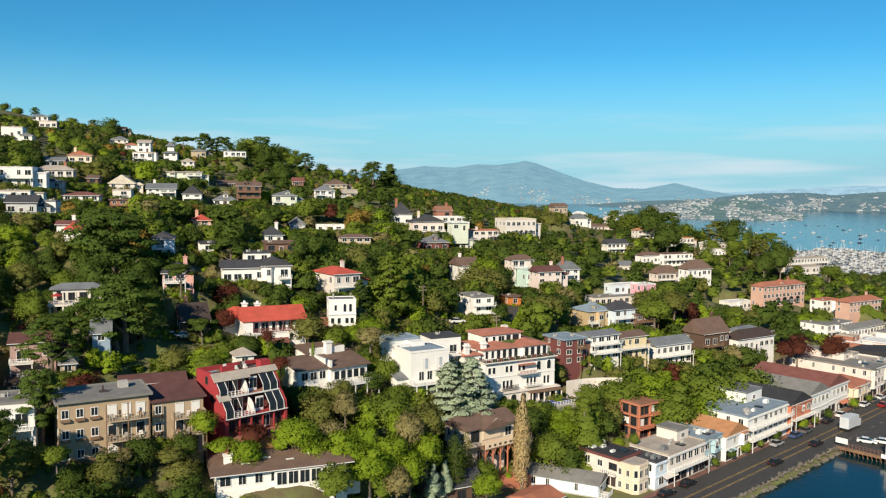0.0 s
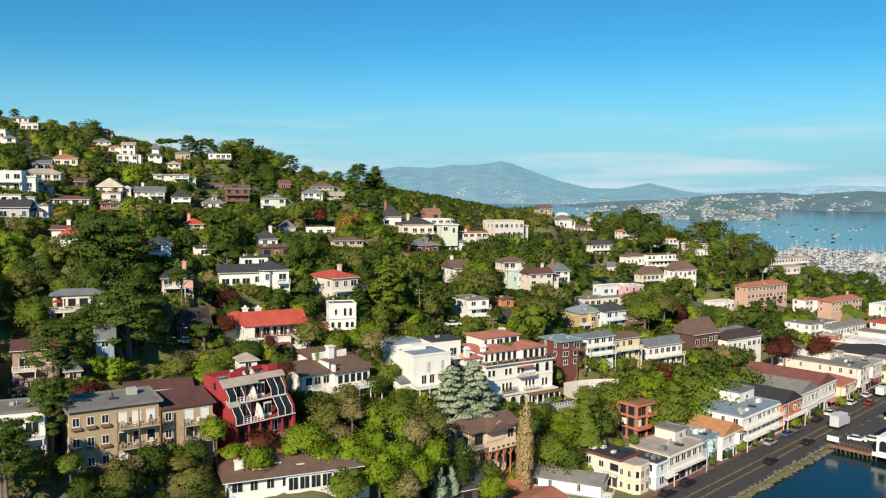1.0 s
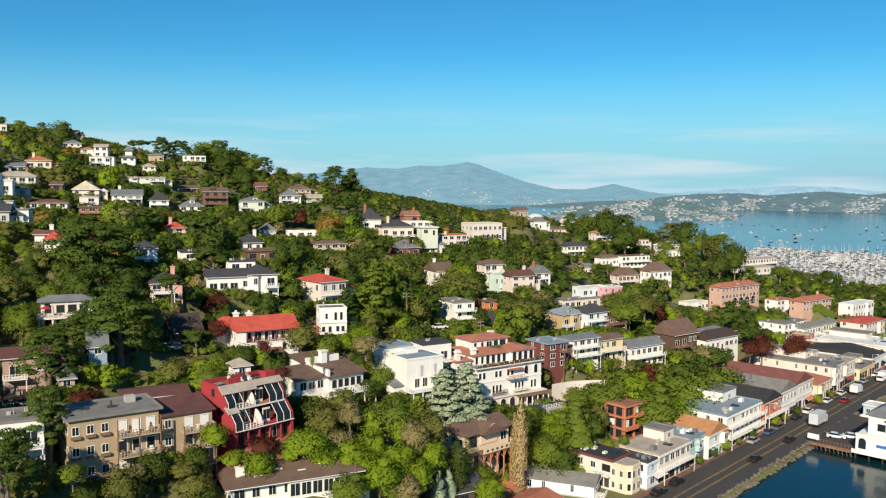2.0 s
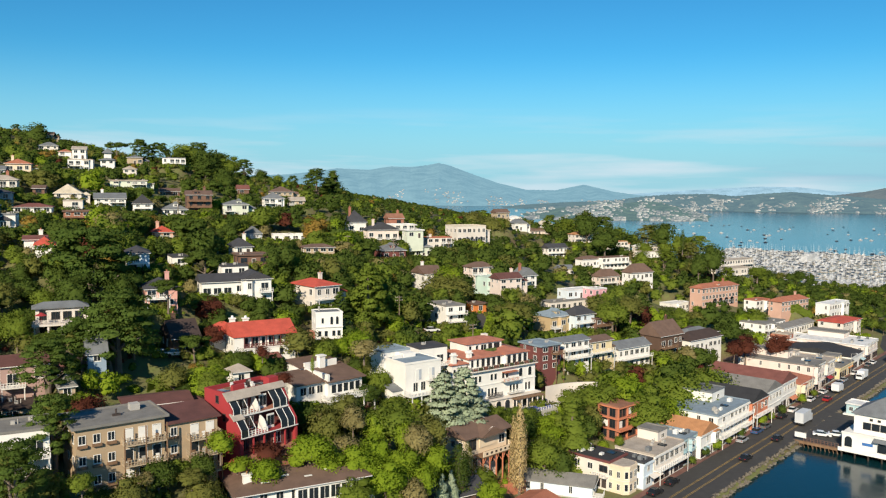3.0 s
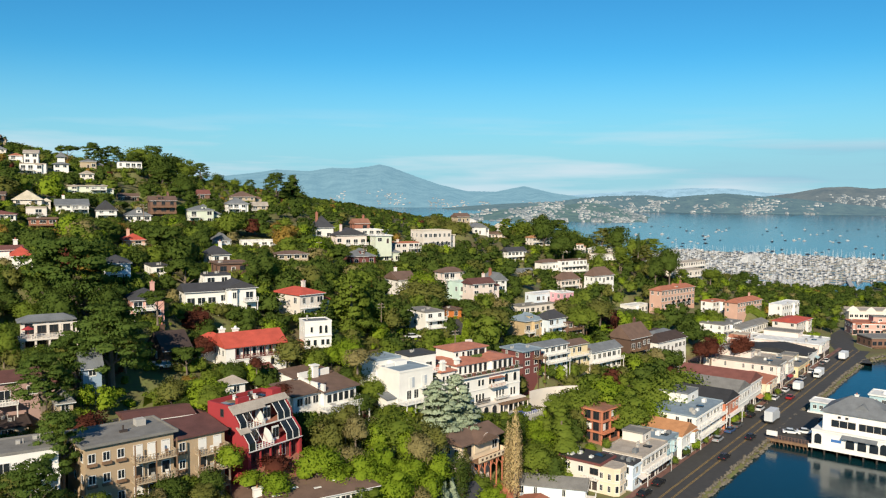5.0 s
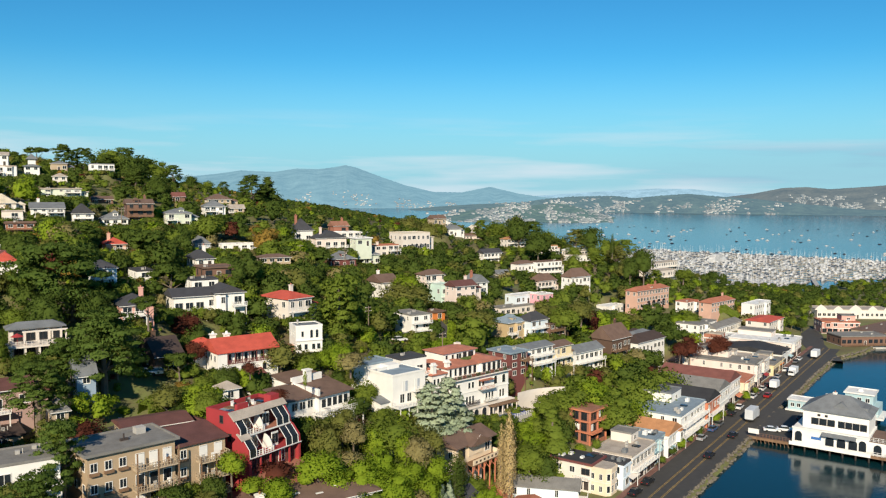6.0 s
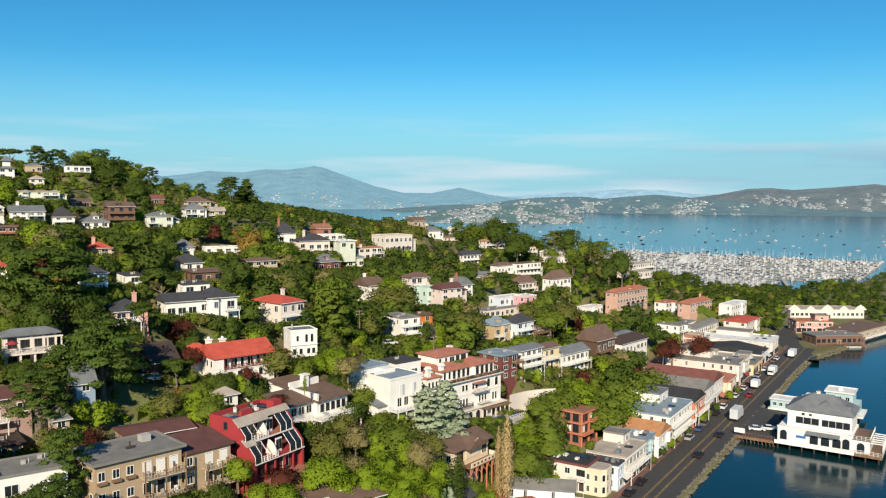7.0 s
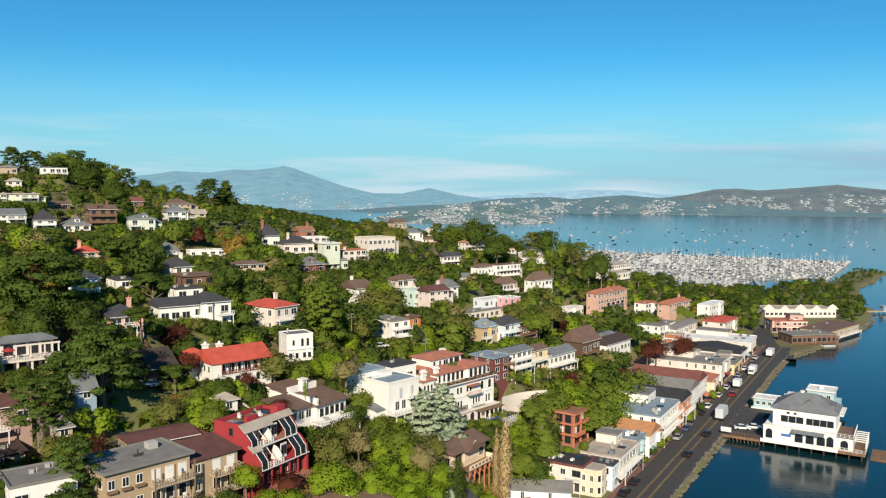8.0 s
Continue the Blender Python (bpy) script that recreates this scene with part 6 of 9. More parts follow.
def white_cube():
    e = thing("modern_house", 9.5, 170.9, 22.6, 30, "plain white modern cube house with a flat blue-grey roof", "house")
    plot(9.5, 170.9, 21.0, 30, 10.5, 8.0, 3)
    wm = wall_m("white")
    slab(e, "wall", 0, 0, -5, 9.4, 8.0, 7.0, wm)
    part("roof", roof_geo("flat", 9.4, 8.0, 7.0, 0, 0.12), wm, e)
    slab(e, "roof_sheet", 0.3, 0.3, 7.18, 9.1, 7.7, 7.24, roof_m("bluegreyroof"), "pale blue-grey roof sheet")
    slab(e, "upper_wall", -0.4, 8.0, -3, 6.6, 14.0, 8.3, wm)
    part("upper_roof", roof_geo("flat", 7.0, 6.0, 8.3, 0, 0.12, -0.4, 8.0), roof_m("bluegreyroof"), e)
    slab(e, "stair_head", 3.2, 5.4, 7.2, 6.4, 8.0, 8.2, wm)
    window(e, 4.6, 8.0, 7.35, 1.6, 0.8)
    slab(e, "roof_rail", 0.4, 5.6, 7.24, 3.0, 5.75, 7.9, FRAME)
    # tall pale sliding doors on the front
    for x in (3.4, 6.9):
        d = part("sliding_door", Geo().box(x - 0.75, -0.06, 3.3, x + 0.75, 0.02, 5.7), FRAME, e, "pale blinds behind a sliding door")
        part("pane", Geo().box(x + 0.05, -0.09, 3.4, x + 0.68, -0.06, 5.6), mat("blind_glass", (0.42, 0.45, 0.50), 0.2, 0.1), d)
    for x in (2.6, 4.6, 7.4):
        window(e, x, 0, 0.9, 1.3, 2.0, 0, FRAME, 2)
    slab(e, "balcony", 5.4, -1.2, 3.0, 9.6, 0, 3.15, FRAME)
    railing(e, 5.4, -1.15, 9.6, -1.15, 3.15)
    slab(e, "balcony", -0.4, -2.4, 0.4, 10.4, 0, 0.6, FRAME)
    railing(e, -0.4, -2.35, 10.4, -2.35, 0.6)
    railing(e, -0.35, -2.35, -0.35, 0, 0.6)
    for i in range(5):
        slab(e, "deck_post", 0.2 + i * 2.4, -2.3, -5, 0.4 + i * 2.4, -2.1, 0.4, FRAME)
    part("lean_to", roof_geo("shed", 2.6, 3.0, 1.4, 0.8, 0.2, -2.6, 1.0), roof_m("slate"), e)
    slab(e, "lean_to_wall", -2.6, 1.0, -5, 0, 4.0, 1.4, wm)


def red_frame_house():
    e = thing("glazed_house", 62.2, 186.2, 6.2, 35, "rust red framed modern house with large dark glass walls", "house")
    e.scale = (0.78, 0.85, 0.92)
    plot(62.2, 186.2, 6.2, 35, 6.6, 5.8, 8)
    red = wall_m("terracotta")
    W, D = 10.4, 7.2
    slab(e, "back_wall", 0.2, D - 0.3, -5, W - 0.2, D, 9.2, red)
    slab(e, "side_wall", W - 0.35, 0.3, -5, W, D - 0.3, 9.6, red)
    slab(e, "base_wall", 0, 0, -5, W, D, 0.6, wall_m("brick"))
    for z in (3.3, 6.3, 9.2):
        slab(e, "floor_slab", -0.3, -0.3, z - 0.35, W + 0.1, D, z, red)
    for x, y in ((-0.1, -0.1), (4.7, -0.1), (W - 0.4, -0.1), (-0.1, D - 0.4)):
        slab(e, "post", x, y, -1, x + 0.4, y + 0.4, 9.2, red)
    for z in (0.7, 3.5, 6.5):
        win_row(e, 0.4, 4.4, 0.4, z, 2, 1.7, 2.3, 0, DARKFRAME, 2)
        win_row(e, 5.0, 9.9, 0.4, z, 3, 1.5, 2.3, 0, DARKFRAME, 2)
        slab(e, "inner_wall", 0.3, 0.45, z - 0.2, W - 0.4, 0.7, z + 2.6, wall_m("brick"))
        win_row(e, 0.8, D - 0.6, 0.25, z, 2, 2.0, 2.3, -math.pi / 2, DARKFRAME, 2)
        slab(e, "side_inner", 0.3, 0.7, z - 0.2, 0.5, D - 0.3, z + 2.6, wall_m("brick"))
    part("roof_parapet", roof_geo("flat", W, D, 9.2, 0, 0.2), roof_m("brick"), e)
    slab(e, "blind", 0.6, 0.25, 3.6, 2.4, 0.32, 5.4, FRAME, "pale drawn blind")
    slab(e, "blind", -0.06, 3.6, 3.7, 0.0, 6.0, 5.3, FRAME, "pale drawn blind")
    slab(e, "canopy_balcony", -1.0, -1.4, 3.1, 5.0, 0.0, 3.4, red)
    railing(e, -1.0, -1.35, 5.0, -1.35, 3.4, red, 0.9, 0.6)
    slab(e, "canopy_balcony", 4.4, -1.2, 6.0, 10.4, 0.0, 6.3, red)
    railing(e, 4.4, -1.15, 10.4, -1.15, 6.3, red, 0.9, 0.6)
    slab(e, "blind", 5.4, 0.25, 6.7, 7.0, 0.32, 8.4, FRAME, "pale drawn blind")


def villa_red_roof():
    e = thing("villa", -26.6, 175.8, 30.2, 24, "white two-storey villa with a bright red tiled roof and veranda", "house")
    plot(-26.6, 175.8, 30.2, 24, 13.6, 9, 5)
    wm, rm, post = wall_m("white"), roof_m("red"), wall_m("maroonwall")
    slab(e, "wall", 0, 1.4, -5, 13.6, 8.6, 5.0, wm)
    slab(e, "lower_wall", 0, 0, -5, 13.6, 1.4, 2.3, wm)
    slab(e, "end_wall", 0, 0, 2.3, 2.0, 1.4, 5.0, wm)
    r = 2.4
    part("gable", Geo().add([(0, 0, 5), (0, 8.6, 5), (0, 4.3, 5 + r), (13.6, 0, 5), (13.6, 8.6, 5), (13.6, 4.3, 5 + r)], [(0, 2, 1), (3, 4, 5), (0, 1, 4, 3), (1, 2, 5, 4), (0, 3, 5, 2)]), wm, e)
    slab(e, "veranda_floor", 2.0, -0.15, 2.2, 13.7, 1.4, 2.42, wm)
    for i in range(8):
        slab(e, "veranda_post", 2.1 + i * 1.62, -0.05, 2.42, 2.24 + i * 1.62, 0.09, 4.9, post)
    railing(e, 2.1, -0.08, 13.6, -0.08, 2.42, post, 0.9, 0.3)
    for i, w in enumerate((0.9, 1.6, 0.9, 1.6, 0.9, 1.6)):
        window(e, 3.0 + i * 1.9, 1.4, 2.5, w, 2.0, 0, FRAME, 1 if w < 1 else 2)
    for x, w in ((1.0, 0.9), (3.4, 1.0), (5.6, 1.0), (10.4, 0.8), (12.4, 0.8)):
        window(e, x, 0, 0.5, w, 1.4, 0, DARKFRAME, 1)
    for y, z in ((1.6, 3.0), (3.6, 3.0), (2.4, 0.4), (6.2, 3.0), (6.4, 0.6)):
        window(e, 0, y, z, 0.9, 1.4, -math.pi / 2, FRAME, 1)
    part("roof", roof_geo("gable", 13.6, 8.6, 5.0, r, 0.35), rm, e)
    # rear wing
    slab(e, "wing_wall", -3.2, 7.0, -5, 3.6, 13.0, 4.8, wm)
    part("wing_roof", roof_geo("hip", 6.8, 6.0, 4.8, 2.0, 0.4, -3.2, 7.0), rm, e)
    for x, y in ((1.4, 6.2), (4.0, 5.0)):
        part("chimney", Geo().box(x - 0.55, y - 0.45, 5.5, x + 0.55, y + 0.45, 8.0).box(x - 0.72, y - 0.6, 8.0, x + 0.72, y + 0.6, 8.25).rod((x, y, 8.25), (x, y, 8.75), 0.4, 8, 0, 0.2), wm, e)
    # porch with a sloping red roof
    slab(e, "porch_wall", 5.6, -2.6, -5, 9.4, 0, 0.1, wm)
    part("porch_roof", roof_geo("shed", 3.8, 2.6, 0.1, 0.9, 0.25, 5.6, -2.6), roof_m("brownred"), e)


def tower_house():
    """Tall white house on posts, with arched upper windows and a railed flat roof."""
    e = thing("tower_house", -9.9, 188.0, 32.2, 12, "tall narrow white house on posts with flat roof", "house")
    plot(-9.9, 188.0, 30.6, 12, 6.3, 5.4, 6)
    wm = wall_m("white")
    slab(e, "wall", 0, 0, 0, 6.3, 5.4, 5.9, wm)
    slab(e, "core_wall", 0.8, 2.2, -5, 5.6, 5.4, 0, wall_m("tan"))
    part("roof", roof_geo("flat", 6.3, 5.4, 5.9, 0, 0.06), wm, e)
    slab(e, "roof_sheet", 0.3, 0.3, 6.08, 6.0, 5.1, 6.14, roof_m("slate"), "dark roof sheet")
    for x in (3.7, 5.0):
        arch(e, x, 0, 3.4, 0.6, 1.8)
    window(e, 1.6, 0, 3.6, 0.7, 1.4, 0, FRAME, 1)
    for x in (0.9, 2.4, 4.2, 5.4):
        window(e, x, 0, 0.6, 0.9, 1.4, 0, FRAME, 1)
    slab(e, "string_course", -0.08, -0.25, 2.7, 6.38, 0.1, 2.9, FRAME)
    win_row(e, 0.6, 5.0, 0, 3.6, 2, 0.8, 1.3, -math.pi / 2)
    win_row(e, 0.6, 5.0, 6.3, 3.6, 2, 0.8, 1.3, math.pi / 2)
    for x in (0.1, 2.1, 4.1, 6.0):
        slab(e, "post", x, 0.1, -5, x + 0.2, 0.3, 0, FRAME)
        slab(e, "post", x, 2.0, -5, x + 0.2, 2.2, 0, FRAME)
    slab(e, "side_porch", -1.6, 1.0, -1.0, 0, 4.0, 1.6, wall_m("brick"), "small brick-red side porch")
    part("chimney", Geo().rod((1.4, 3.4, 6.1), (1.4, 3.4, 7.2), 0.22, 8), CONC, e)


def craftsman():
    """Timber house on a slope: broad brown roofs, a front gable over a bracketed deck, open posts below."""
    e = thing("timber_house", 21.2, 162.0, 6.6, 37, "tan timber house on posts with brown roofs and wide balcony", "house")
    W, D = 12.6, 7.4
    plot(21.2, 162.0, 5.2, 37, 12.6, 8.5, 10)
    wm, rm = wall_m("peach"), roof_m("brown")
    slab(e, "wall", 0, 0, 5.4, W, D, 9.4, wm)
    slab(e, "lower_wall", 0.6, 2.2, -5, W - 0.4, D, 5.4, wall_m("pinkwhite"))
    part("roof", roof_geo("gable", W, D, 9.4, 1.6, 0.9), rm, e)
    part("front_roof", roof_geo("fgable", 6.2, 5.4, 9.3, 1.5, 0.5, 3.4, -1.4), rm, e)
    part("gable_wall", Geo().add([(3.4, -1.0, 9.3), (9.6, -1.0, 9.3), (6.5, -1.0, 10.75), (3.4, 0.4, 9.3), (9.6, 0.4, 9.3), (6.5, 0.4, 10.75)], [(0, 1, 2), (5, 4, 3), (0, 2, 5, 3), (1, 4, 5, 2), (0, 3, 4, 1)]), wall_m("peach"), e, "warm cedar gable boards")
    part("bargeboard", Geo().rod((3.0, -1.45, 9.25), (6.5, -1.45, 10.95), 0.12, 4).rod((6.5, -1.45, 10.95), (10.0, -1.45, 9.25), 0.12, 4), FRAME, e)
    slab(e, "cedar_screen", 4.0, -0.2, 6.6, 9.0, -0.05, 9.3, wall_m("peach"), "warm cedar screen")
    window(e, 2.0, 0, 6.6, 2.2, 2.2, 0, DARKFRAME, 2)
    window(e, 11.0, 0, 6.4, 1.8, 1.9, 0, FRAME, 2)
    for q in range(3):
        window(e, 0, 1.4 + q * 2.2, 6.8, 1.2, 1.5, -math.pi / 2, FRAME, 2)
    slab(e, "deck", 2.8, -2.4, 5.2, W + 0.6, 0, 5.45, WOOD)
    slab(e, "deck_parapet", 2.8, -2.45, 5.45, W + 0.6, -2.3, 6.5, wm)
    slab(e, "deck_parapet", W + 0.45, -2.3, 5.45, W + 0.6, 0, 6.5, wm)
    for q in range(7):
        part("scupper", Geo().box(3.6 + q * 1.4, -2.49, 5.75, 4.2 + q * 1.4, -2.45, 6.2), DARKFRAME, e)
    for i in range(6):
        x = 2.9 + i * 2.0
        part("post", Geo().box(x, -2.3, -5, x + 0.22, -2.08, 5.2), wall_m("terracotta"), e)
        part("brace", Geo().rod((x + 0.1, -2.2, 3.6), (x + 0.9, -2.2, 5.2), 0.08, 4), wall_m("terracotta"), e)
        part("brace", Geo().rod((x + 0.1, -2.2, 3.4), (x + 0.1, 0, 5.2), 0.08, 4), wall_m("terracotta"), e)
    win_row(e, 1.2, W - 1, 2.2, 1.6, 4, 1.5, 2.1, 0, FRAME, 2)
    slab(e, "side_deck", -2.6, 0.6, 3.2, 0, D, 3.4, wall_m("terracotta"))
    railing(e, -2.55, 0.6, -2.55, D, 3.4, wall_m("terracotta"), 1.0, 0.5)
    for y in (0.8, 3.8, 6.8):
        slab(e, "post", -2.55, y, -5, -2.35, y + 0.2, 3.2, wall_m("terracotta"))
    slab(e, "patio", 2.0, -6.0, -5, W + 1.0, -2.4, -0.6, wall_m("terracotta"))
    part("roof_vent", Geo().box(6.4, 4.6, 10.4, 7.0, 5.2, 11.3).rod((8.0, 4.6, 10.2), (8.0, 4.6, 11.4), 0.1, 6), CONC, e)
    slab(e, "skylight", 9.6, 4.4, 10.6, 10.6, 5.4, 11.0, FRAME)


def split_level_house():
    """Low white house on a bank: brown roofs on two levels, a chimney wall and a railed terrace."""
    e = thing("split_level_house", -12.6, 162.6, 23.6, 36, "low white split-level house with brown shingle roofs and railed terrace", "house")
    plot(-12.6, 162.6, 22.4, 36, 16, 8, 3)
    wm, rm = wall_m("white"), roof_m("brown")
    slab(e, "wing_wall", 0, 0.6, -5, 7.0, 7.4, 3.9, wm)
    part("wing_roof", roof_geo("shed", 7.0, 6.8, 3.9, 1.3, 0.6, 0, 0.6), rm, e)
    win_row(e, 0.6, 6.6, 0.6, 1.6, 3, 1.5, 1.7, 0, FRAME, 2)
    slab(e, "main_wall", 7.0, -0.4, -5, 15.6, 7.6, 3.8, wm)
    part("main_roof", roof_geo("shed", 8.6, 8.0, 3.8, 1.5, 0.7, 7.0, -0.4), rm, e)
    win_row(e, 7.6, 15.2, -0.4, 1.2, 5, 1.3, 1.9, 0, FRAME, 1)
    win_row(e, 0.6, 7.0, 15.6, 1.3, 3, 1.4, 1.7, math.pi / 2, FRAME, 2)
    slab(e, "parapet_wall", 6.2, 7.0, 0, 14.4, 7.5, 6.6, wm, "white parapet wall behind the roofs")
    slab(e, "parapet_wall", 6.6, -0.8, 3.6, 7.1, 7.0, 5.4, wm, "white sloping party wall")
    part("chimney", Geo().box(9.6, 6.4, 3.6, 11.0, 7.6, 7.6).box(9.4, 6.2, 7.6, 11.2, 7.8, 7.85), wm, e)
    slab(e, "rear_wall", 5.4, 7.5, -3, 15.0, 12.6, 5.6, wm)
    part("rear_roof", roof_geo("shed", 9.6, 5.1, 5.6, 0.9, 0.4, 5.4, 7.5), rm, e)
    # terrace with posts below
    slab(e, "terrace", 5.2, -3.6, 0.4, 16.8, -0.4, 0.65, FRAME)
    for x0, y0, x1, y1 in ((5.2, -3.55, 16.8, -3.55), (16.75, -3.55, 16.75, 4.0), (5.25, -3.55, 5.25, -0.4)):
        railing(e, x0, y0, x1, y1, 0.65, FRAME, 1.0, 0.5)
    for q in range(5):
        slab(e, "terrace_post", 5.4 + q * 2.8, -3.5, -5, 5.6 + q * 2.8, -3.3, 0.4, FRAME)
    part("patio_table", Geo().rod((8.0, -2.0, 1.35), (8.0, -2.0, 1.42), 0.7, 10).rod((8.0, -2.0, 0.65), (8.0, -2.0, 1.35), 0.06, 6), CONC, e)


def terrace_house():
    """Open two-level terrace house: slabs on posts, with a small glazed room behind."""
    e = thing("terrace_house", -63.6, 166.4, 37.0, 20, "cream open terrace house on posts with a slate roof", "house")
    plot(-63.6, 166.4, 37.0, 20, 10, 7, 6)
    wm = wall_m("cream")
    slab(e, "back_wall", 0.4, 4.2, -4, 9.6, 7.2, 5.6, wm)
    slab(e, "base_wall", 0, 0, -4, 10, 4.2, 0.0, wm)
    slab(e, "floor_slab", -0.3, -0.6, 2.6, 10.3, 4.2, 2.95, wm)
    for i in range(5):
        slab(e, "post", i * 2.4, -0.4, 0, 0.35 + i * 2.4, -0.05, 2.6, wm)
    for i in range(4):
        slab(e, "upper_post", 2.4 + i * 2.4, 0.4, 2.95, 2.65 + i * 2.4, 0.65, 5.5, wm)
    slab(e, "beam", 2.2, 0.35, 5.3, 10.0, 0.7, 5.6, wm)
    win_row(e, 0.8, 9.4, 4.2, 0.3, 4, 1.6, 2.0, 0, DARKFRAME)
    win_row(e, 0.8, 9.4, 4.2, 3.2, 4, 1.6, 2.0, 0, DARKFRAME)
    part("roof", roof_geo("hip", 9.2, 3.2, 5.6, 0.9, 0.7, 0.4, 4.2), roof_m("slate"), e)
    railing(e, 0, -0.5, 10, -0.5, 2.95, wm, 0.9)
    part("parasol", Geo().rod((1.4, 1.2, 4.6), (1.4, 1.2, 5.2), 1.2, 10, 0, 0.05).rod((1.4, 1.2, 2.95), (1.4, 1.2, 5.2), 0.04, 5), wall_m("crimson"), e, "red parasol")


def corner_shop():
    """Corner building with an eight-sided bay under a flat tan roof, beside the road."""
    e = thing("corner_building", 54.5, 160.0, 3.55, 41.5, "peach corner building with a faceted bay and railed terrace", "shop")
    e.scale = (0.72, 0.62, 0.92)
    plot(54.5, 160.0, 3.55, 41.5, 5.2, 5, 6)
    wm, t = wall_m("peach"), roof_m("tan")
    ring = [(0, 8), (0, 0.6), (1.4, -0.9), (5.6, -0.9), (7.0, 0.6), (7.0, 8)]
    part("wall", Geo().prism(ring, -1, 6.0), wm, e)
    part("parapet", Geo().prism([(x * 1.04 - 0.14, y * 1.04 - 0.14) for x, y in ring], 6.0, 6.5), wm, e)
    part("roof", Geo().prism([(x * 0.92 + 0.28, y * 0.92 + 0.25) for x, y in ring], 6.45, 6.54), t, e)
    for z in (0.7, 3.6):
        for x in (2.2, 4.8):
            window(e, x, -0.9, z, 1.5, 1.7, 0, FRAME, 2)
        window(e, 0.7, -0.15, z, 1.2, 1.7, math.atan2(-1.5, 1.4), FRAME, 1)
        window(e, 6.3, -0.15, z, 1.2, 1.7, math.atan2(1.5, 1.4), FRAME, 1)
        for y in (2.4, 5.4):
            window(e, 0, y, z, 1.2, 1.5, -math.pi / 2, FRAME, 2)
    part("string_course", Geo().prism([(x * 1.03 - 0.1, y * 1.03 - 0.1) for x, y in ring], 3.0, 3.2), wall_m("cream"), e)


def eaves_building():
    """Cream two-storey building behind the corner bay: maroon eaves, black roof with plant, loggia as dark panels."""
    e = thing("corner_house", 52.0, 162.7, 3.55, 41.5, "cream two-storey building with maroon eaves and black flat roof", "shop")
    plot(52.0, 162.7, 3.55, 41.5, 7.2, 10.0, 6.2)
    wm, maroon = wall_m("cream"), wall_m("maroonwall")
    W, D, H = 7.2, 10.0, 6.2
    slab(e, "wall", 0, 0, -2, W, D, H, wm)
    part("eaves", Geo().box(-0.35, -0.35, H - 0.15, W + 0.35, D + 0.3, H + 0.25), maroon, e, "maroon painted eaves")
    slab(e, "roof", 0.1, 0.1, H + 0.25, W - 0.1, D - 0.1, H + 0.33, roof_m("black"))
    for x, y, q in ((1.2, 7.4, 1.2), (3.0, 6.2, 0.8), (4.8, 8.0, 1.0), (2.0, 3.0, 0.7)):
        part("roof_unit", Geo().box(x, y, H + 0.33, x + q * 1.5, y + q, H + 0.33 + q * 0.6), FRAME, e)
    slab(e, "skylight", 4.0, 1.4, H + 0.33, 5.8, 3.4, H + 0.55, GLASS)
    for y, w in ((1.4, 2.0), (4.6, 1.3), (7.8, 1.3)):
        window(e, 0, y, 3.8, w, 1.4, -math.pi / 2, DARKFRAME if w > 1.5 else FRAME, 2)
    for y in (2.8, 8.2):
        window(e, 0, y, 1.0, 0.9, 1.0, -math.pi / 2, DARKFRAME, 1)
    # the loggia's shade is put in as thin dark panels on the wall
    for y in (1.2, 2.6):
        part("loggia", Geo().box(-0.05, y - 0.55, 0.4, 0.02, y + 0.55, 2.5), DARKFRAME, e)
    slab(e, "balcony", -1.2, 0.2, 2.8, 0, 3.4, 2.95, wm)
    railing(e, -1.15, 0.2, -1.15, 3.4, 2.95, FRAME, 0.9, 0.5)
    for x in (1.4, 3.6, 5.8):
        window(e, x, 0, 3.8, 1.3, 1.5, 0, DARKFRAME, 2)


eaves_building()
corner_shop()
crimson_house()
apartment("beige three-storey apartment block with grey flat roof and timber balconies", -43.4, 125.8, 21.0, 29.2, 13.2, 9.0, 9.7, 3, "greyroof", 0.6, (6.6, 13.0))
apartment("beige two-storey apartment wing with maroon roof and timber balconies", -31.5, 132.9, 20.6, 31, 8.2, 7.0, 8.6, 3, "maroon", 0.5, (3.0, 8.2), "shed", 1.1)
condominium()
white_cube()
red_frame_house()
villa_red_roof()
craftsman()
house("long white villa wing with a dark purple-grey roof", -37.2, 199.6, 40.6, 18, 10.2, 7.5, 3.6, 1, "gable", 1.6, "white", "charcoal")
house("white two-storey villa wing with front gable", -27.8, 200.6, 38.6, 18, 7.0, 9.0, 6.2, 2, "fgable", 1.6, "white", "charcoal")
house("small white upper storey with dark flat roof and terrace", -33.6, 207.5, 42.0, 18, 6.5, 6.0, 5.2, 2, "flat", 0.0, "white", "charcoal")
house("cream yellow two-storey house with a red hipped roof", -10.6, 204.6, 36.0, 35, 7.4, 11.0, 6.4, 2, "hip", 1.3, "cream", "red", "balcony chimney")
tower_house()
split_level_house()
long_house = house("long white house with low brown roof and skylights", -20.0, 128.4, 15.8, 20, 21.0, 11.0, 3.0, 1, "hip", 1.2, "white", "brown", "chimney", "house", 1.1)
slab(long_house, "glazed_bay", 9.0, -0.7, -3, 20.6, 0, 2.85, wall_m("white"))
win_row(long_house, 9.2, 20.4, -0.7, 0.35, 6, 1.7, 2.2, 0, FRAME, 2)
for q in range(4):
    part("skylight", Geo().box(4.0 + q * 3.6, 1.6 + (q % 2) * 1.2, 3.3 + (q % 2) * 0.25, 5.3 + q * 3.6, 2.4 + (q % 2) * 1.2, 3.75 + (q % 2) * 0.25), FRAME, long_house)
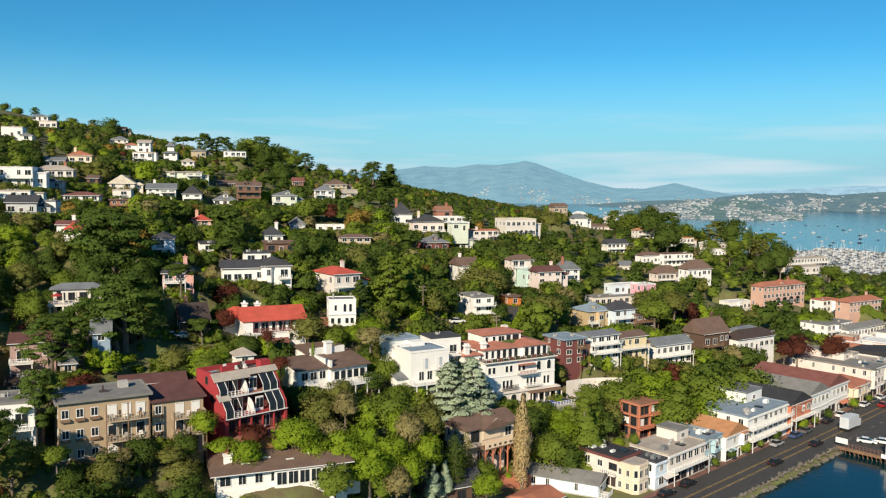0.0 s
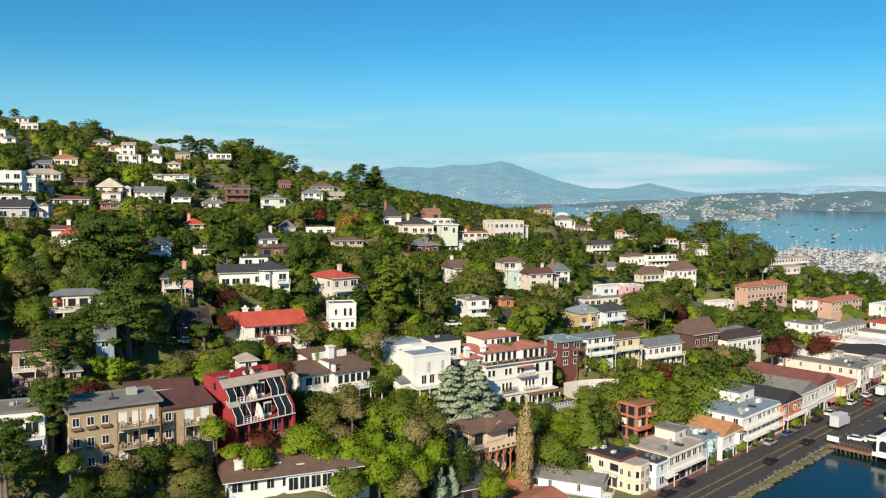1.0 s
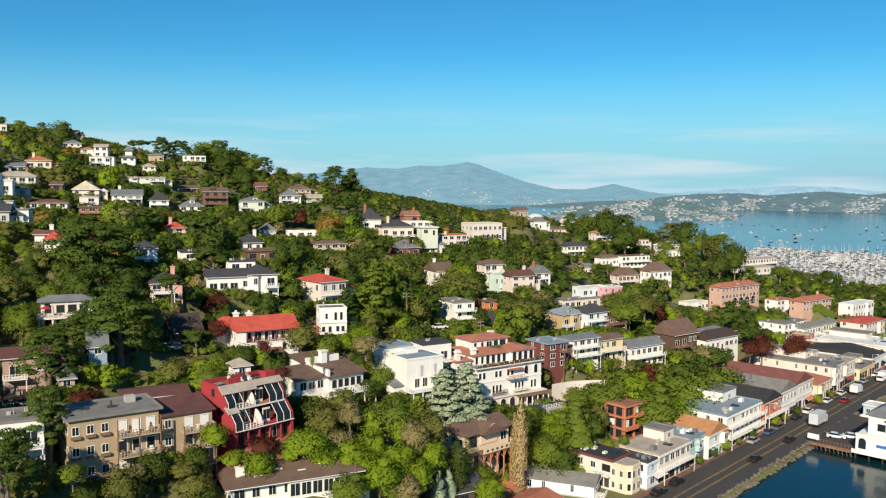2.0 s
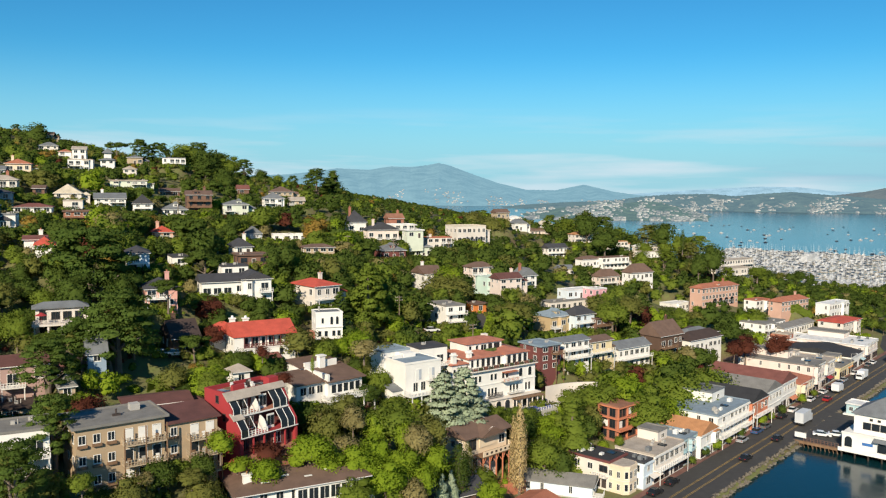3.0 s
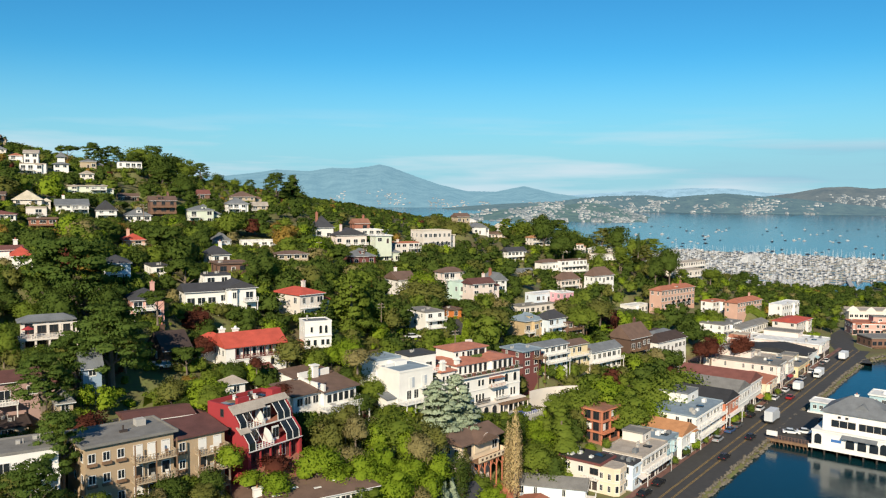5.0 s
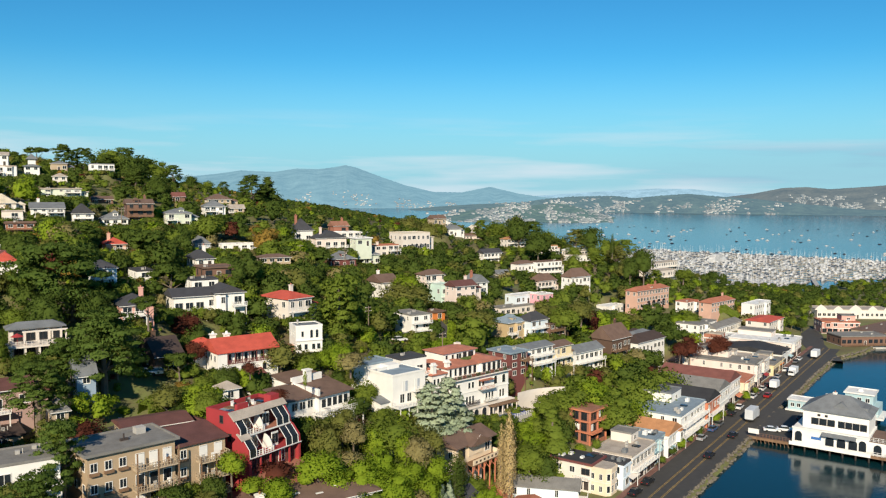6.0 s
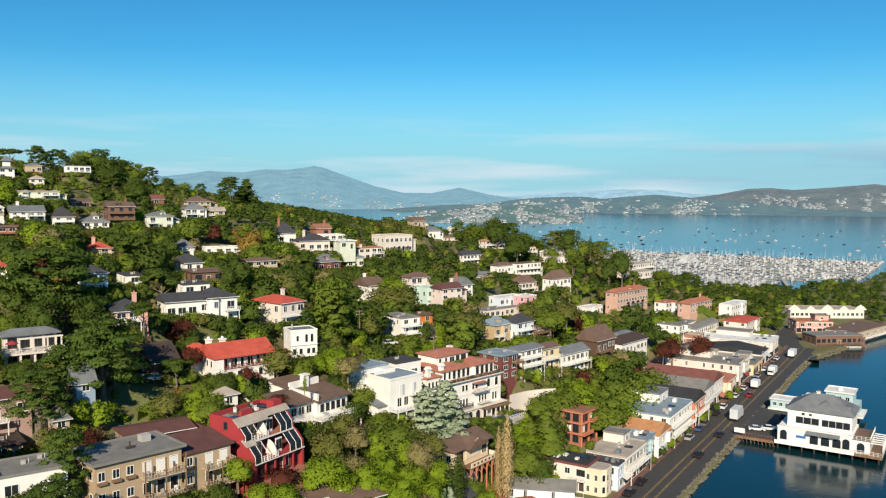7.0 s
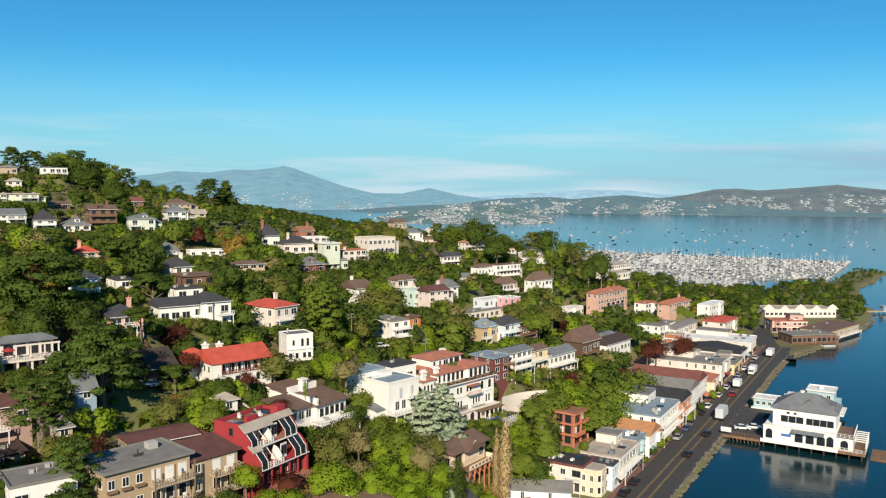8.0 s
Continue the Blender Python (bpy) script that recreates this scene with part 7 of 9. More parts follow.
chimney(long_house, 2.0, 3.0, 3.0, 5.0, wall_m("white"), 1.3)
house("white gabled house with a grey shingle roof below the road", 47.1, 158.5, 3.4, 64, 6.4, 15.0, 2.7, 1, "fgable", 1.3, "paleblue", "greyroof")
house("small dark-roofed house below the trees", 14.0, 148.5, 5.6, 25, 11.0, 7.5, 2.8, 1, "gable", 1.8, "darkwood", "charcoal")
house("small cream house with a brick-red roof beside the shops", 34.0, 150.5, 2.4, 45, 8.0, 7.0, 2.4, 1, "gable", 1.0, "cream", "rust")
terrace_house()
house("tiny white garden pavilion with a brown hipped roof", -25.6, 164.6, 27.6, 26, 3.6, 3.6, 2.5, 1, "hip", 1.2, "white", "tan")
house("small flat dark-roofed white house by the lane", 13.8, 184.6, 26.2, 26, 7.6, 6.0, 3.9, 1, "flat", 0.0, "white", "charcoal")
house("brick building with pale roof behind the shops", 173.0, 291.0, 3.6, 41.5, 19.0, 14.0, 5.4, 2, "flat", 0.0, "brick", "white", "", "shop", 0.2, "shop_building")
house("low tan building with a brown roof behind the shops", 152.5, 274.0, 3.6, 41.5, 17.0, 10.0, 4.6, 1, "gable", 1.6, "tan", "brown", "", "shop", 0.3, "shop_building")
house("low tan shingled building behind the shops", 133.5, 258.5, 3.6, 41.5, 15.0, 9.0, 4.8, 1, "hip", 1.4, "tan", "brown", "", "shop", 0.3, "shop_building")
# seaward side of the road, past the bend
house("long cream hall with a scalloped mission parapet", 272.0, 366.0, 3.5, -15, 40.0, 14.0, 4.6, 1, "flat", 0.0, "cream", "tan", "", "hall", 0.1, "hall")
house("pink stucco building with a flat pink roof", 243.0, 326.5, 3.5, -20, 17.0, 11.0, 5.4, 2, "flat", 0.0, "pink", "rust", "", "shop", 0.1, "shop_building")
house("grey waterside restaurant with stepped flat roofs", 229.0, 297.0, 3.5, -8, 22.0, 11.0, 4.0, 1, "flat", 0.0, "redwood", "greyroof", "balcony", "restaurant", 0.3, "restaurant")
house("brown waterside dining room on piles", 256.0, 303.0, 3.0, 25, 36.0, 14.0, 4.0, 1, "flat", 0.0, "tan", "brown", "balcony", "restaurant", 0.3, "restaurant")


def mission_parapet():
    e = thing("mission_parapet", 272.0, 366.0, 8.1, -15, "scalloped cream parapet gables along the hall front", "parapet")
    for i in range(5):
        x = 2 + i * 9.0
        r = 2.6 if i % 2 else 3.4
        pts = [(x - r, 0), (x + r, 0)] + [(x + r * (1 - k) * math.cos(0.15), r * 0.75 * math.sin(k * 1.57)) for k in (0.2, 0.5, 0.8)] + [(x, r * 0.85)] + [(x - r * (1 - k), r * 0.75 * math.sin(k * 1.57)) for k in (0.8, 0.5, 0.2)]
        n = len(pts)
        part("scallop", Geo().add([(a, -0.1, b) for a, b in pts] + [(a, 0.3, b) for a, b in pts], [tuple(range(n)), tuple(range(2 * n - 1, n - 1, -1))] + [(i2, n + i2, n + (i2 + 1) % n, (i2 + 1) % n) for i2 in range(n)]), wall_m("cream"), e)


mission_parapet()


# ---- pier restaurant ----
def pile_row(e, x0, x1, y, ztop, step=3.0):
    for x in np.arange(x0, x1 + 0.1, step):
        part("pier_post", PILE, None, e, loc=(x, y, ztop))


PILE = Geo().rod((0, 0, -7), (0, 0, 0), 0.22, 7).mesh("pier_post", mat("tarred_timber", (0.05, 0.035, 0.028), 0.9, 0.4))


def pier_restaurant():
    e = thing("pier_restaurant", 118.7, 183.8, 4.0, -49.5, "white two-storey restaurant with arches and grey hipped roof on a pier", "restaurant")
    PLOTS.append((128, 182, 12, 4, 9))
    wm, rm = wall_m("white"), roof_m("slate")
    deck = slab(e, "deck", -0.6, -0.8, -0.7, 25.0, 15.0, 0.0, WOOD)
    slab(e, "fascia", -0.6, -0.95, -0.6, 18.6, -0.8, 0.35, wm)
    for y in (-0.4, 4.0, 9.0, 14.2):
        pile_row(e, 0.2, 24.6, y, -0.7)
    slab(e, "lower_wall", 0, 0, 0, 18.0, 14, 3.9, wm)
    slab(e, "cornice", -0.15, -0.15, 3.7, 18.2, 0.4, 4.1, FRAME)
    arch(e, 1.5, 0, 0.5, 1.7, 2.6)
    for i in range(3):
        arch(e, 9.0 + i * 2.7, 0, 0.4, 2.0, 2.6)
    arch(e, 16.6, 0, 0.4, 1.7, 2.7)
    part("canopy", Geo().add([(7.2, -1.3, 3.1), (15.2, -1.3, 3.1), (15.2, 0, 3.9), (7.2, 0, 3.9), (7.2, -1.3, 3.0), (15.2, -1.3, 3.0), (15.2, 0, 3.6), (7.2, 0, 3.6)], [(0, 1, 2, 3), (7, 6, 5, 4), (0, 4, 5, 1), (0, 3, 7, 4), (1, 5, 6, 2)]), rm, e)
    slab(e, "sign", 4.6, -0.1, 1.5, 7.0, -0.02, 2.2, mat("sign_blue", (0.05, 0.16, 0.42), 0.5, 0.1), "small blue sign")
    slab(e, "upper_wall", 2.0, 2.2, 3.9, 17.6, 13.6, 8.6, wm)
    win_row(e, 4.0, 9.8, 2.2, 5.0, 3, 1.8, 1.7, 0, DARKFRAME, 1)
    win_row(e, 10.4, 17.2, 2.2, 5.0, 4, 1.6, 1.7, 0, DARKFRAME, 1)
    win_row(e, 4.5, 12.5, 2.0, 5.0, 3, 1.5, 1.5, -math.pi / 2, DARKFRAME, 1)
    win_row(e, 5.0, 8.5, 2.2, 7.3, 2, 0.7, 0.5, 0, DARKFRAME, 1)
    part("roof", roof_geo("hip", 15.6, 11.4, 8.6, 3.6, 0.6, 2.0, 2.2), rm, e)
    part("roof_gable", roof_geo("fgable", 4.4, 6.0, 9.2, 1.9, 0.2, 8.6, 3.6), rm, e)
    slab(e, "roof_deck", 11.6, 4.6, 8.9, 17.0, 10.0, 10.4, rm)
    chimney(e, 8.6, 8.0, 10, 12.6, wm, 0.9)
    slab(e, "terrace_wall", 18.0, 0, 0, 22.0, 12.0, 3.2, wm)
    arch(e, 20.0, 0, 0.3, 1.8, 2.4)
    slab(e, "terrace_floor", 18.0, 0, 3.2, 22.2, 12, 3.4, roof_m("brown"))
    railing(e, 18.0, 0.1, 22.1, 0.1, 3.4)
    railing(e, 22.1, 0.1, 22.1, 12, 3.4)
    for i in range(6):
        part("pergola_beam", Geo().box(22.2, 0.4 + i * 2.0, 2.8 - 0.0, 25.2, 0.6 + i * 2.0, 3.05), FRAME, e)
        part("pergola_post", Geo().box(24.9, 0.4 + i * 2.0, 0, 25.1, 0.6 + i * 2.0, 2.8), FRAME, e)
    railing(e, 18.2, -0.7, 25.0, -0.7, 0.0)
    railing(e, 25.0, -0.7, 25.0, 14.5, 0.0, wall_m("maroonwall"))
    slab(e, "float", 26.0, 2.0, -2.1, 30.0, 12.0, -1.7, WOOD)
    # parking platform and gangway
    p = thing("pier_platform", 118.7, 183.8, 4.0, -49.5, "asphalt parking platform on timber piles beside the road", "pier")
    slab(p, "deck", -11.5, 0.0, -0.75, -0.65, 34.0, -0.35, mat("asphalt", (0.06, 0.056, 0.052)))
    slab(p, "beam", -11.5, -0.3, -1.1, -0.65, 0.0, -0.4, WOOD)
    for y in (0.2, 6, 12, 18, 24, 30):
        pile_row(p, -9.5, -1.0, y, -0.75, 2.8)
    railing(p, -9.0, -0.1, -0.7, -0.1, -0.35, wall_m("redwood"), 1.1, 0.8)
    slab(p, "gate_sign", -11.2, -0.2, 0.4, -8.4, -0.05, 1.7, FRAME, "white board on the pier gate")
    for i in range(10):
        part("brace", Geo().rod((-10 + i, -0.2, -1.0), (-9 + i, 0.1, -4.5), 0.09, 4), WOOD, p)
    # blue house on piles
    b = thing("blue_house", 147.0, 208.2, 4.4, -49.5, "pale blue two-storey boathouse on piles with white trim", "house")
    slab(b, "deck", -0.8, -1.2, -0.5, 17.0, 9.5, 0.0, FRAME)
    for y in (0, 4, 8):
        pile_row(b, 0, 16, y, -0.5)
    slab(b, "lower_wall", 0, 0, 0, 15.5, 8.5, 3.0, wall_m("teal"))
    slab(b, "upper_wall", 6.5, 0.5, 3.0, 14.0, 8.0, 6.0, wall_m("teal"))
    slab(b, "terrace", 0, 0, 3.0, 6.5, 8.5, 3.15, FRAME)
    railing(b, 0, 0.05, 6.5, 0.05, 3.15)
    railing(b, -0.8, -1.15, 17, -1.15, 0)
    part("roof", roof_geo("flat", 7.5, 7.5, 6.0, 0, 0.4, 6.5, 0.5), FRAME, b)
    win_row(b, 0.5, 15, 0, 0.9, 6, 1.2, 1.3)
    win_row(b, 7, 13.6, 0.5, 3.8, 3, 1.2, 1.3)
    part("cupola", Geo().rod((10, 4, 6.2), (10, 4, 7.0), 0.9, 10, 0, 0.5), FRAME, b)
    k = thing("pier_hut", 138.6, 212.0, 4.2, -49.5, "small pale blue hut with white roof rail on the pier", "hut")
    slab(k, "deck", -0.6, -0.8, -0.4, 8.6, 6, 0.0, FRAME)
    slab(k, "wall", 0, 0, 0, 7.8, 5.5, 2.7, wall_m("teal"))
    part("roof", roof_geo("flat", 7.8, 5.5, 2.7, 0, 0.3), roof_m("white"), k)
    win_row(k, 0.4, 7.4, 0, 0.8, 4, 1.1, 1.2)
    for y in (0, 5):
        pile_row(k, 0, 8, y, -0.4)


pier_restaurant()


# ---- vehicles ----
TYRE = mat("tyre_rubber", (0.02, 0.02, 0.02), 0.9, 0.2)
CARGLASS = mat("car_glass", (0.015, 0.018, 0.02), 0.1, 0.2, spec=0.7)
WHEEL = Geo().rod((-0.1, 0, 0), (0.1, 0, 0), 0.33, 12).mesh("wheel", TYRE)
LAMP_M = mat("lamp_lens", (0.6, 0.55, 0.5), 0.2, 0.1)
TAIL_M = mat("tail_lens", (0.35, 0.02, 0.02), 0.3, 0.1)
CARS = {}
PAINT = {"white": (0.70, 0.70, 0.70), "black": (0.018, 0.018, 0.020), "silver": (0.36, 0.37, 0.38), "red": (0.30, 0.02, 0.02), "blue": (0.05, 0.10, 0.22), "grey": (0.12, 0.125, 0.13)}


def car(x, y, z, yaw, colour="silver"):
    """A saloon car, long axis along local x."""
    e = thing("car", x, y, z, yaw, colour + " parked car standing beside the road", "car", "cars along the shore")
    m = mat("car_paint_" + colour, PAINT[colour], 0.25, 0.05, spec=0.6)
    if colour not in CARS:
        side = [(-2.2, 0.35), (2.2, 0.35), (2.25, 0.62), (2.05, 0.80), (1.05, 0.92), (-1.75, 0.98), (-2.2, 0.9)]
        n = len(side)
        v = [(a, -0.88, b) for a, b in side] + [(a, 0.88, b) for a, b in side]
        body = Geo().add(v, [tuple(range(n)), tuple(range(2 * n - 1, n - 1, -1))] + [(i, n + i, n + (i + 1) % n, (i + 1) % n) for i in range(n)]).mesh("body", m)
        top = [(1.05, 0.90), (0.35, 1.40), (-1.15, 1.44), (-1.85, 0.95)]
        v = [(a, -0.80 + (0.12 if b > 1 else 0), b) for a, b in top] + [(a, 0.80 - (0.12 if b > 1 else 0), b) for a, b in top]
        cab = Geo().add(v, [(0, 1, 2, 3), (7, 6, 5, 4)] + [(i, 4 + i, 4 + (i + 1) % 4, (i + 1) % 4) for i in range(4)]).mesh("cabin", CARGLASS)
        roof = Geo().add([(0.33, -0.66, 1.41), (-1.13, -0.66, 1.45), (-1.13, 0.66, 1.45), (0.33, 0.66, 1.41), (0.33, -0.66, 1.46), (-1.13, -0.66, 1.50), (-1.13, 0.66, 1.50), (0.33, 0.66, 1.46)], [(4, 7, 6, 5), (0, 4, 5, 1), (1, 5, 6, 2), (2, 6, 7, 3), (3, 7, 4, 0)]).mesh("roof", m)
        lamp, tail = Geo().box(2.2, -0.12, 0.6, 2.27, 0.12, 0.74).mesh("headlight", LAMP_M), Geo().box(-2.26, -0.12, 0.7, -2.19, 0.12, 0.86).mesh("tail_light", TAIL_M)
        CARS[colour] = (body, cab, roof, lamp, tail)
    body, cab, roof, lamp, tail = CARS[colour]
    part("body", body, None, e)
    part("cabin", cab, None, e)
    part("roof", roof, None, e)
    for s in (-1, 1):
        part("headlight", lamp, None, e, loc=(0, s * 0.62, 0))
        part("tail_light", tail, None, e, loc=(0, s * 0.62, 0))
        for wx in (-1.35, 1.35):
            part("wheel", WHEEL, None, e, loc=(wx, s * 0.80, 0.33), rz=math.pi / 2)
    return e


def truck(x, y, z, yaw, label, length=7.0, box="white", height=3.2):
    e = thing("box_truck", x, y, z, yaw, label, "truck")
    white = mat("truck_" + box, {"white": (0.72, 0.72, 0.72), "grey": (0.56, 0.58, 0.60), "orange": (0.6, 0.2, 0.03)}[box], 0.5, 0.15)
    part("cargo_box", Geo().box(-length / 2, -1.15, 0.9, length / 2 - 1.9, 1.15, height), white, e)
    part("cab", Geo().prism([(length / 2 - 1.8, -1.05), (length / 2, -0.95), (length / 2, 0.95), (length / 2 - 1.8, 1.05)], 0.6, 2.3), mat("car_paint_white", PAINT["white"]), e)
    part("windscreen", Geo().box(length / 2 - 0.02, -0.85, 1.45, length / 2 + 0.03, 0.85, 2.1), CARGLASS, e)
    part("chassis", Geo().box(-length / 2, -0.9, 0.5, length / 2 - 0.3, 0.9, 0.88), TYRE, e)
    for wx in (-length / 2 + 1.2, length / 2 - 1.0):
        for s in (-1, 1):
            part("wheel", WHEEL, None, e, loc=(wx, s * 0.95, 0.33), rz=math.pi / 2)
    return e


def along_road(s, n):
    return plan(s, -(n - 0.016 * s))


rnd = random.Random(21)
for s, n, c in ((2, 0.6, "black"), (10, 0.5, "black"), (50, 0.4, "silver"), (66, 0.4, "grey"), (79, 0.3, "black"), (88, 0.3, "white"), (104, 0.3, "white"), (111, 0.3, "grey"), (116.5, 0.3, "white"), (123, 0.3, "black"), (133, 0.3, "blue"), (138.5, 0.3, "silver"), (152, 0.3, "white"), (170, 0.2, "grey"), (176, 0.2, "white"), (-12, 0.5, "grey"), (60, 0.4, "blue")):
    x, y = along_road(s, n)
    car(x, y, 3.55, ROAD_YAW + 0.9 + rnd.uniform(-1.5, 1.5), c)
for s, n, c in ((36.8, 6.4, "black"), (57.4, 6.6, "black"), (108, 4.0, "red")):
    x, y = along_road(s, n)
    car(x, y, 3.55, ROAD_YAW + 0.9, c)
for s, n, c, yw in ((68.5, 13.0, "white", -30), (71, 16.0, "white", -30), (86, 17, "black", 40)):
    x, y = plan(s, -n)
    car(x, y, 3.66, yw, c)
for s, c, m in ((4, 4.5, "cream"), (30, 3.0, "teal"), (92, 5.0, "terracotta"), (128, 4.0, "crimson"), (150, 5.0, "orange"), (168, 4.0, "teal")):
    x, y = plan(s, 1.9 + 0.018 * s)
    e = thing("awning", x, y, 6.0, 41.5, "sloping canvas shop awning over the pavement", "awning", "shop awnings")
    part("canvas", Geo().add([(0, 0, 0.5), (c, 0, 0.5), (c, -1.2, 0), (0, -1.2, 0), (0, 0, 0.42), (c, 0, 0.42), (c, -1.2, -0.1), (0, -1.2, -0.1)], [(0, 3, 2, 1), (4, 5, 6, 7), (3, 7, 6, 2), (0, 4, 7, 3), (1, 2, 6, 5)]), wall_m(m), e)
    part("frame", Geo().rod((0.1, -1.15, -0.05), (0.1, 0, -0.3), 0.03, 4).rod((c - 0.1, -1.15, -0.05), (c - 0.1, 0, -0.3), 0.03, 4), DARKFRAME, e)
x, y = along_road(78.0, 6.6)
truck(x, y, 3.55, ROAD_YAW, "large grey and white delivery truck on the shore road", 8.0, "grey", 3.7)
x, y = along_road(121.5, 3.2)
truck(x, y, 3.55, ROAD_YAW, "white delivery van standing on the shore road", 5.6, "white", 3.0)
x, y = along_road(146, 4.0)
truck(x, y, 3.55, ROAD_YAW + 180, "white box truck facing along the shore road", 6.4, "white", 3.1)
x, y = along_road(186, 4.6)
truck(x, y, 3.55, ROAD_YAW, "orange and white truck near the bend", 8.0, "white", 3.2)
for x, y, z, c, yw in ((2.4, 193, 27.5, "silver", 30), (14.5, 197, 26.9, "white", 20), (18, 201, 26.9, "grey", 60), (30, 218, 26.6, "blue", 55), (36, 228, 26.4, "blue", 60), (-40.4, 171.0, 33.0, "white", 15), (-37.8, 171.8, 33.0, "white", 15), (21, 224, 28.8, "white", 20)):
    car(x, y, gz(x, y) + (0.27 if x > -5 else 0.05), yw, c)


# ---- poles ----
POLE_WOOD = mat("pole_timber", (0.24, 0.18, 0.13), 0.9, 0.3)


def pole(x, y, h, z=None):
    e = thing("utility_pole", x, y, gz(x, y) if z is None else z, 25, "weathered timber utility pole with crossarms beside the lane", "pole", "utility poles")
    part("post", Geo().rod((0, 0, -1), (0, 0, h), 0.17, 7, 0, 0.12), POLE_WOOD, e)
    for k in (0.4, 1.3):
        part("crossarm", Geo().box(-1.1, -0.06, h - k - 0.12, 1.1, 0.06, h - k), POLE_WOOD, e)
        for q in (-1, -0.5, 0.5, 1):
            part("insulator", Geo().rod((q, 0, h - k), (q, 0, h - k + 0.16), 0.05, 5), FRAME, e)


for x, y, h in POLES:
    pole(x, y, h)


def street_lamp(x, y):
    e = thing("street_lamp", x, y, 3.6, 0, "tall grey street lamp post beside the shore road", "lamp", "street lamps")
    part("post", Geo().rod((0, 0, -0.3), (0, 0, 7.5), 0.10, 7, 0, 0.06), CONC, e)
    part("arm", Geo().rod((0, 0, 7.4), (1.1, -1.1, 7.7), 0.05, 5), CONC, e)
    part("head", Geo().box(0.9, -1.4, 7.6, 1.4, -0.9, 7.8), FRAME, e)


for s in (20, 62, 108, 150):
    street_lamp(*along_road(s, -0.5))


# ---- retaining wall under the terrace ----
def retaining_wall():
    PLOTS.append((54.0, 198.0, 8.0, 13.6, 2.0))
    e = thing("retaining_wall", 47.0, 197.0, 15.6, 14, "curved cream plastered retaining wall below the terrace houses", "wall")
    g = Geo()
    n = 14
    v = []
    for i in range(n + 1):
        k = i / n
        x, y = 15.0 * k, 1.6 * math.sin(k * 3.0)
        v += [(x, y, -4), (x, y + 0.4, -4), (x, y + 0.4, 2.0), (x, y, 2.0)]
    f = []
    for i in range(n):
        a = i * 4
        f += [(a, a + 4, a + 7, a + 3), (a + 3, a + 7, a + 6, a + 2), (a + 2, a + 6, a + 5, a + 1)]
    part("wall", g.add(v, f + [(0, 3, 2, 1), (4 * n, 4 * n + 1, 4 * n + 2, 4 * n + 3)]), wall_m("cream"), e)


retaining_wall()


def villa_court():
    """Asphalt court behind the apartments with a low white kerb wall, and a stone wall under the hedge."""
    e = thing("parking_court", -45.0, 154.8, 27.55, 0, "small dark asphalt court edged by a low white wall", "yard")
    part("surface", Geo().prism([(-3.6, 0.4), (3.2, -5.4), (5.2, -3.4), (-3.0, 5.4)], -0.6, 0.12), mat("asphalt", (0.038, 0.038, 0.040)), e)
    g = Geo()
    for k in range(6):
        a, b = Vector((-3.0, 5.6)).lerp(Vector((5.4, -3.2)), k / 6), Vector((-3.0, 5.6)).lerp(Vector((5.4, -3.2)), (k + 1) / 6)
        g.add([(p.x + q, p.y + q, z) for z in (-0.6, 0.75) for p, q in ((a, 0), (b, 0), (b, 0.3), (a, 0.3))], [(3, 2, 1, 0), (4, 5, 6, 7), (0, 1, 5, 4), (1, 2, 6, 5), (2, 3, 7, 6), (3, 0, 4, 7)])
    part("kerb_wall", g, FRAME, e, "low white wall")
    w = thing("garden_wall", -40.4, 154.2, 27.0, 47, "low rough tan stone wall below the clipped hedge", "wall")
    rnd = random.Random(3)
    stone = mat("garden_stone", (0.30, 0.24, 0.16), 0.95, 0.5, 0.7, 4.0, 0.5)
    for row in range(3):
        x = rnd.uniform(0, 0.4)
        while x < 15.0:
            L = rnd.uniform(0.7, 1.4)
            part("stone", Geo().box(x, rnd.uniform(-0.08, 0.05), row * 0.5, x + L - 0.06, 0.6, row * 0.5 + 0.46), stone, w)
            x += L
    part("core", Geo().box(0, 0.1, -2, 15.6, 0.55, 1.4), stone, w)


villa_court()


# ---- marina ----
def boat_meshes():
    hull = Geo()
    prof = [(-4.5, 1.35), (-3.0, 1.5), (0, 1.55), (2.8, 1.1), (4.6, 0.05)]
    v = []
    for x, w in prof:
        v += [(x, -w, 1.0), (x, w, 1.0), (x, w * 0.7, -0.3), (x, -w * 0.7, -0.3)]
    f = [(0, 1, 2, 3)]
    for i in range(len(prof) - 1):
        a = i * 4
        f += [(a, a + 4, a + 5, a + 1), (a + 1, a + 5, a + 6, a + 2), (a + 2, a + 6, a + 7, a + 3), (a + 3, a + 7, a + 4, a)]
    f.append((16, 19, 18, 17))
    hull.add(v, f)
    cabin = Geo().prism([(-2.5, -1.0), (1.2, -0.85), (1.8, 0), (1.2, 0.85), (-2.5, 1.0)], 1.0, 1.9)
    mast = Geo().rod((0.4, 0, 1.8), (0.4, 0, 9.5), 0.07, 4, 0, 0.04).rod((0.4, 0, 2.8), (-3.6, 0, 2.9), 0.13, 5)
    return hull, cabin, mast


